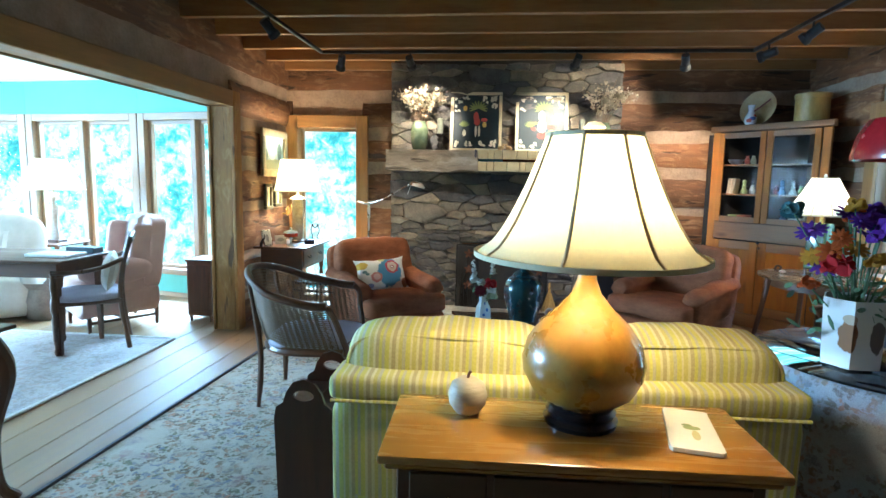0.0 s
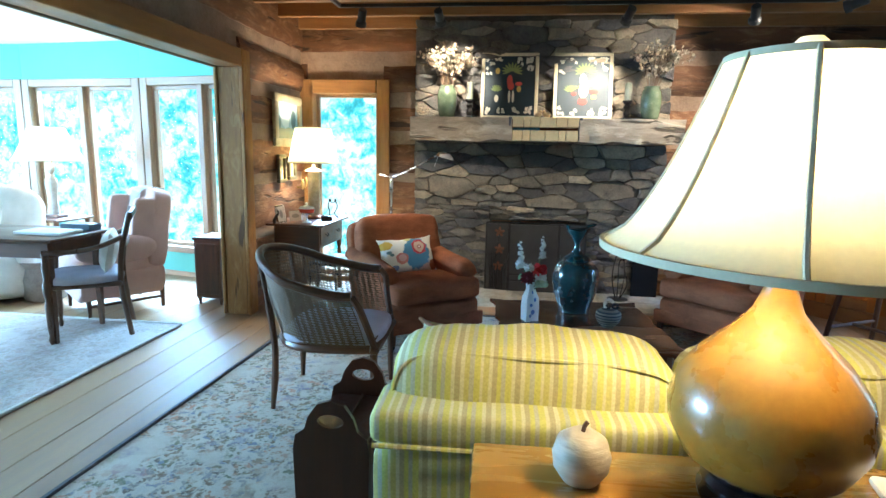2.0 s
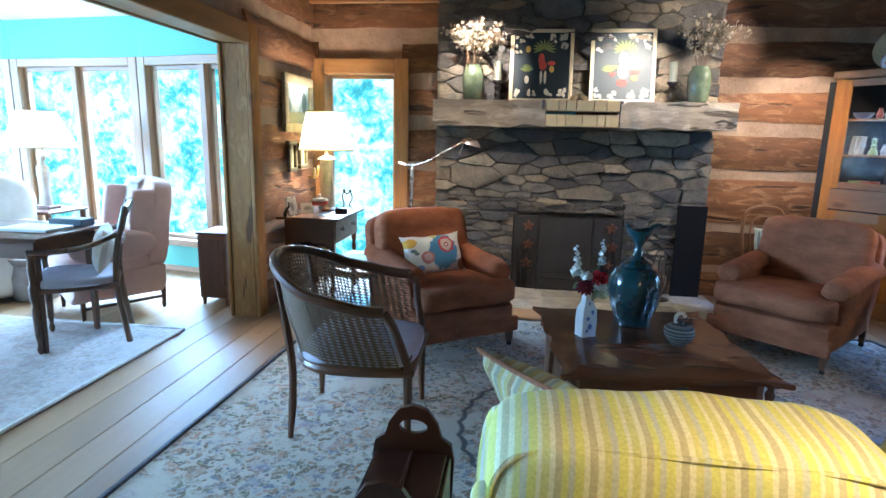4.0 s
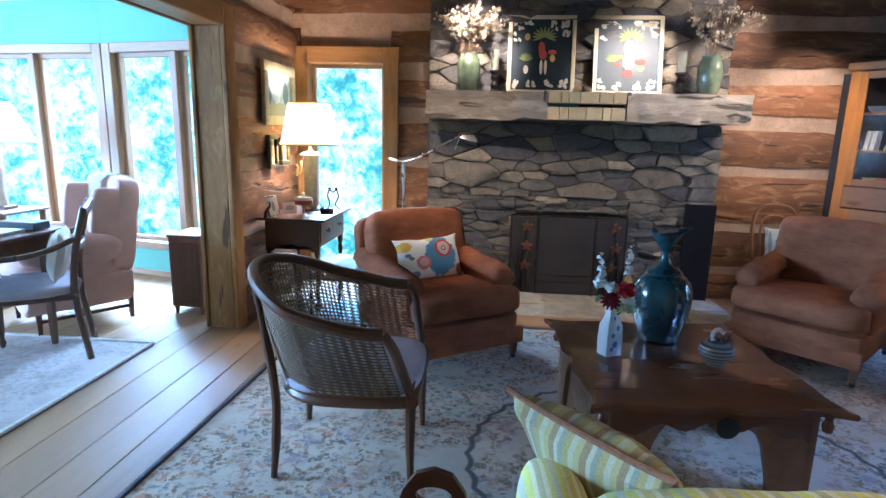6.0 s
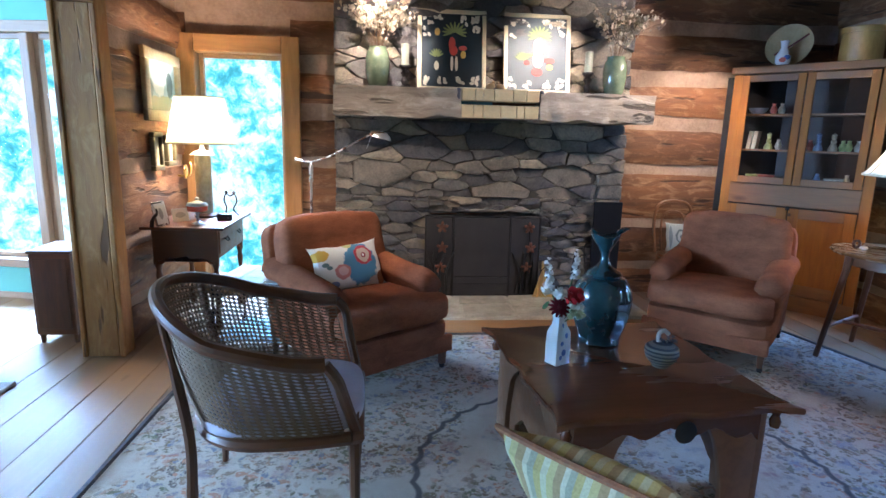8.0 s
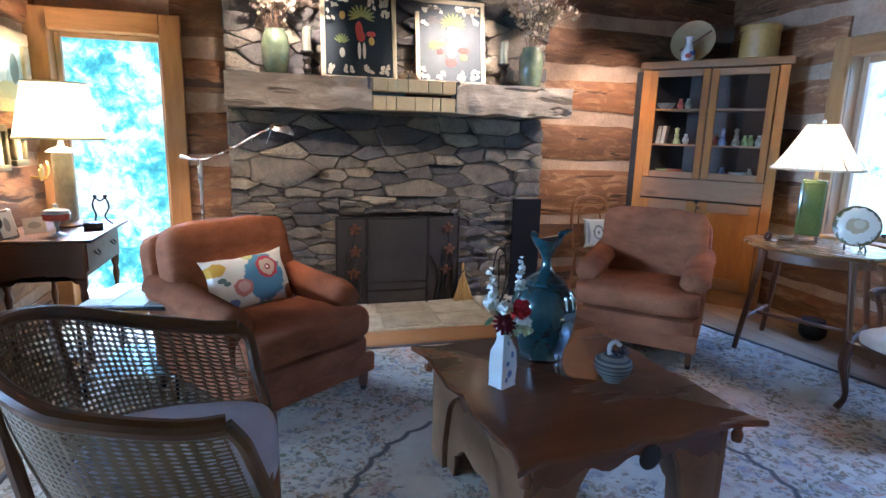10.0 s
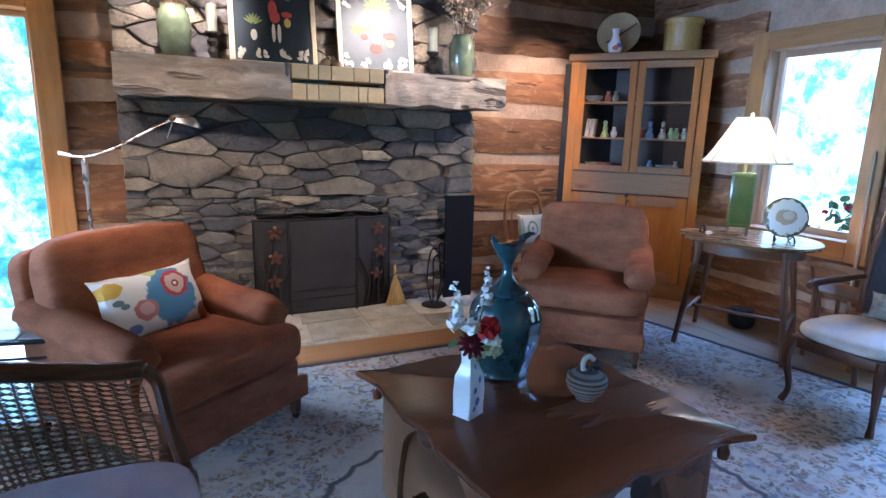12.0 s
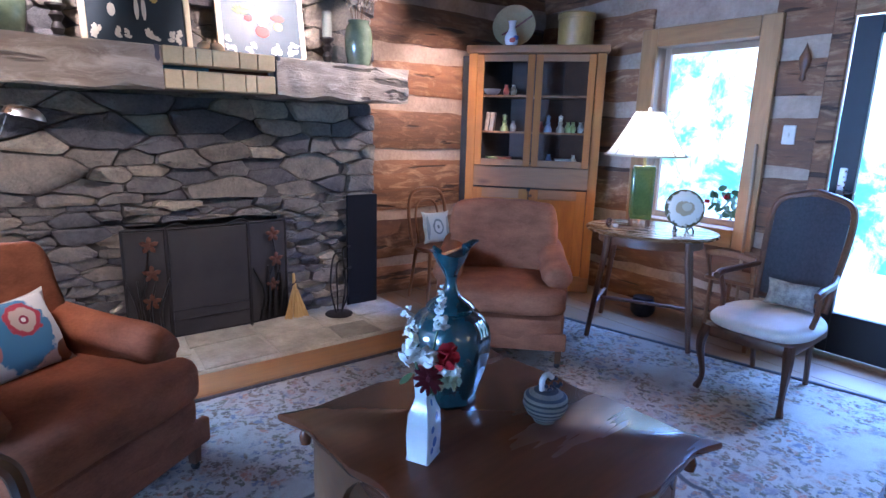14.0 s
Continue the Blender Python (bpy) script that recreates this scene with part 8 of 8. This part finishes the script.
# ---- on the side desk ----
DZ = 0.722
pd = thing("candy_dish", "clear footed glass dish with red band and lid", "dish", m=pose(-1.98, 5.43, DZ))
part("foot", lathe([(0.045, 0), (0.04, 0.006), (0.01, 0.02), (0.009, 0.06), (0.02, 0.075)], 24), plain("milky_glass", (0.55, 0.60, 0.60), 0.1, coat=0.8), pd)
part("bowl", lathe([(0.02, 0.075), (0.065, 0.09), (0.07, 0.125), (0.066, 0.125)], 28), plain("red_glass", (0.45, 0.06, 0.03), 0.15, coat=0.6), pd, "red glass bowl")
part("lid", lathe([(0.072, 0.125), (0.06, 0.145), (0.02, 0.155), (0.01, 0.16), (0.014, 0.175), (0.0, 0.185)], 28), plain("milky_lid", (0.55, 0.60, 0.60), 0.1, coat=0.8), pd)
tagged(part("trinket_box", box(-0.05, 0.05, -0.06, 0.06, 0, 0.05, 0.006, seg=2), plain("black_lacquer", (0.02, 0.02, 0.025), 0.2), None, m=pose(-1.86, 5.62, DZ, 0, 0, 20)), "small black lacquer box on the side table", "box")
sf = thing("wire_sculpture", "black iron sculpture of two leaning loops", "sculpture", m=pose(-1.86, 5.80, DZ))
part("loops", sweep(curve([(-0.05, 0, 0.0), (-0.03, 0, 0.06), (-0.045, 0, 0.12), (-0.03, 0, 0.165), (0.0, 0, 0.15), (0.03, 0, 0.165), (0.045, 0, 0.11), (0.02, 0, 0.05), (0.06, 0, 0.005)], 6), 0.006, 6), IRON, sf)
for s in (-1, 1):
    bm = bmesh.new()
    bmesh.ops.create_icosphere(bm, subdivisions=2, radius=0.013, matrix=pose(s * 0.028, 0, 0.178))
    part("knob", bm, IRON, sf)
fp = thing("photo_frame", "small glass photo frame standing on the desk", "photo frame", m=pose(-2.17, 5.33, DZ, -14, 0, 70))
part("frame", box(-0.06, 0.06, -0.005, 0.005, 0, 0.16, 0.003), CHROME, fp)
part("print", box(-0.048, 0.048, -0.0075, -0.005, 0.012, 0.148, 0), printed("photo", (0.42, 0.42, 0.40), [(0.0, 0.08, 0.02, 0.04, (0.2, 0.2, 0.2))], 0.15), fp, smooth=0)
tagged(part("card", box(-0.06, 0.06, -0.003, 0.003, 0, 0.09, 0.001), printed("card_print", (0.55, 0.53, 0.45), [(0.0, 0.045, 0.04, 0.02, (0.3, 0.3, 0.25))], 0.4), None, m=pose(-2.12, 5.52, DZ, -12, 0, 50)), "pale picture card leaning on the lamp", "card")
tagged(part("letter_stand", sweep(curve([(0, 0, 0), (0.01, 0, 0.05), (0.04, 0, 0.09), (0.035, 0, 0.12)], 5), [0.014] * 5 + [0.010] * 5 + [0.006] * 6, 8), BLACK, None, m=pose(-2.22, 5.27, DZ)), "dark curved ornament at the desk edge", "ornament")

# flowering plants outside the east window
gp = thing("geranium", "red geraniums growing outside the window", "plant", m=pose(3.75, 4.45, 0.0))
rr = random.Random(31)
bm, fl_ = bmesh.new(), bmesh.new()
for k in range(150):
    p = (rr.uniform(-0.15, 0.15), rr.uniform(-0.35, 0.4), 0.55 + rr.random() * 0.35)
    bmesh.ops.create_icosphere(bm, subdivisions=1, radius=1, matrix=pose(*p, rr.uniform(0, 180), rr.uniform(0, 180), 0) @ Matrix.Diagonal((0.035, 0.04, 0.004, 1)))
for k in range(14):
    petal_ball(fl_, (rr.uniform(-0.15, 0.15), rr.uniform(-0.35, 0.4), 0.75 + rr.random() * 0.22), 0.03, 10, rr)
part("leaves", bm, STEM, gp)
part("blooms", fl_, REDF, gp)
part("planter", box(-0.17, 0.17, -0.4, 0.45, -0.09, 0.56, 0.01), plain("planter_wood", (0.3, 0.2, 0.12), 0.7), gp)
tr = thing("tree", "slim grey tree trunk outside the window", "tree", m=pose(4.9, 6.3, -0.09))
part("trunk", sweep(curve([(0, 0, 0), (0.03, 0.02, 1.2), (-0.02, 0.0, 2.6), (0.05, 0.0, 4.2)], 6), [0.10 - 0.003 * i for i in range(19)], 12), surface("bark", (0.16, 0.14, 0.12), (0.34, 0.31, 0.27), 12, 0.9, 0.8, 60, stretch=(1, 1, 0.3)), tr)

# ---- floorboards ----
rr = random.Random(77)
x = -8.5
meshes = {}
while x < XR:
    w = rr.choice((0.17, 0.20, 0.23))
    if w not in meshes:
        meshes[w] = mesh_of("floorboard", box(0.0015, w - 0.0015, 0, 9.3, -0.014, 0.0, 0.0015), FLOOR, 0)
    ob = new("floorboard", meshes[w])
    ob.parent = floor
    ob.location = (x, YREAR - 0.05, 0)
    x += w
# flags of the hearth
hr = random.Random(5)
FLAG = surface("flagstone", (0.24, 0.22, 0.17), (0.46, 0.43, 0.35), 6, 0.8, 0.5, 45, vary=0.3)
slab = bpy.data.objects["hearth_slab"]
x = -1.24
while x < 1.33:
    w = min(hr.uniform(0.22, 0.42), 1.34 - x)
    m_ = hr.uniform(5.66, 5.82)
    for a, b in ((5.45, m_), (m_, 6.12)):
        pts = [(x + 0.006, a + 0.006 + hr.uniform(0, 0.03)), (x + w - 0.006, a + 0.006 + hr.uniform(0, 0.03)), (x + w - 0.006 - hr.uniform(0, 0.03), b - 0.006), (x + 0.006 + hr.uniform(0, 0.03), b - 0.006)]
        part("flagstone", prism(pts, 0.007, 0.002), FLAG, slab, m=pose(0, 0, 0.029))
    x += w
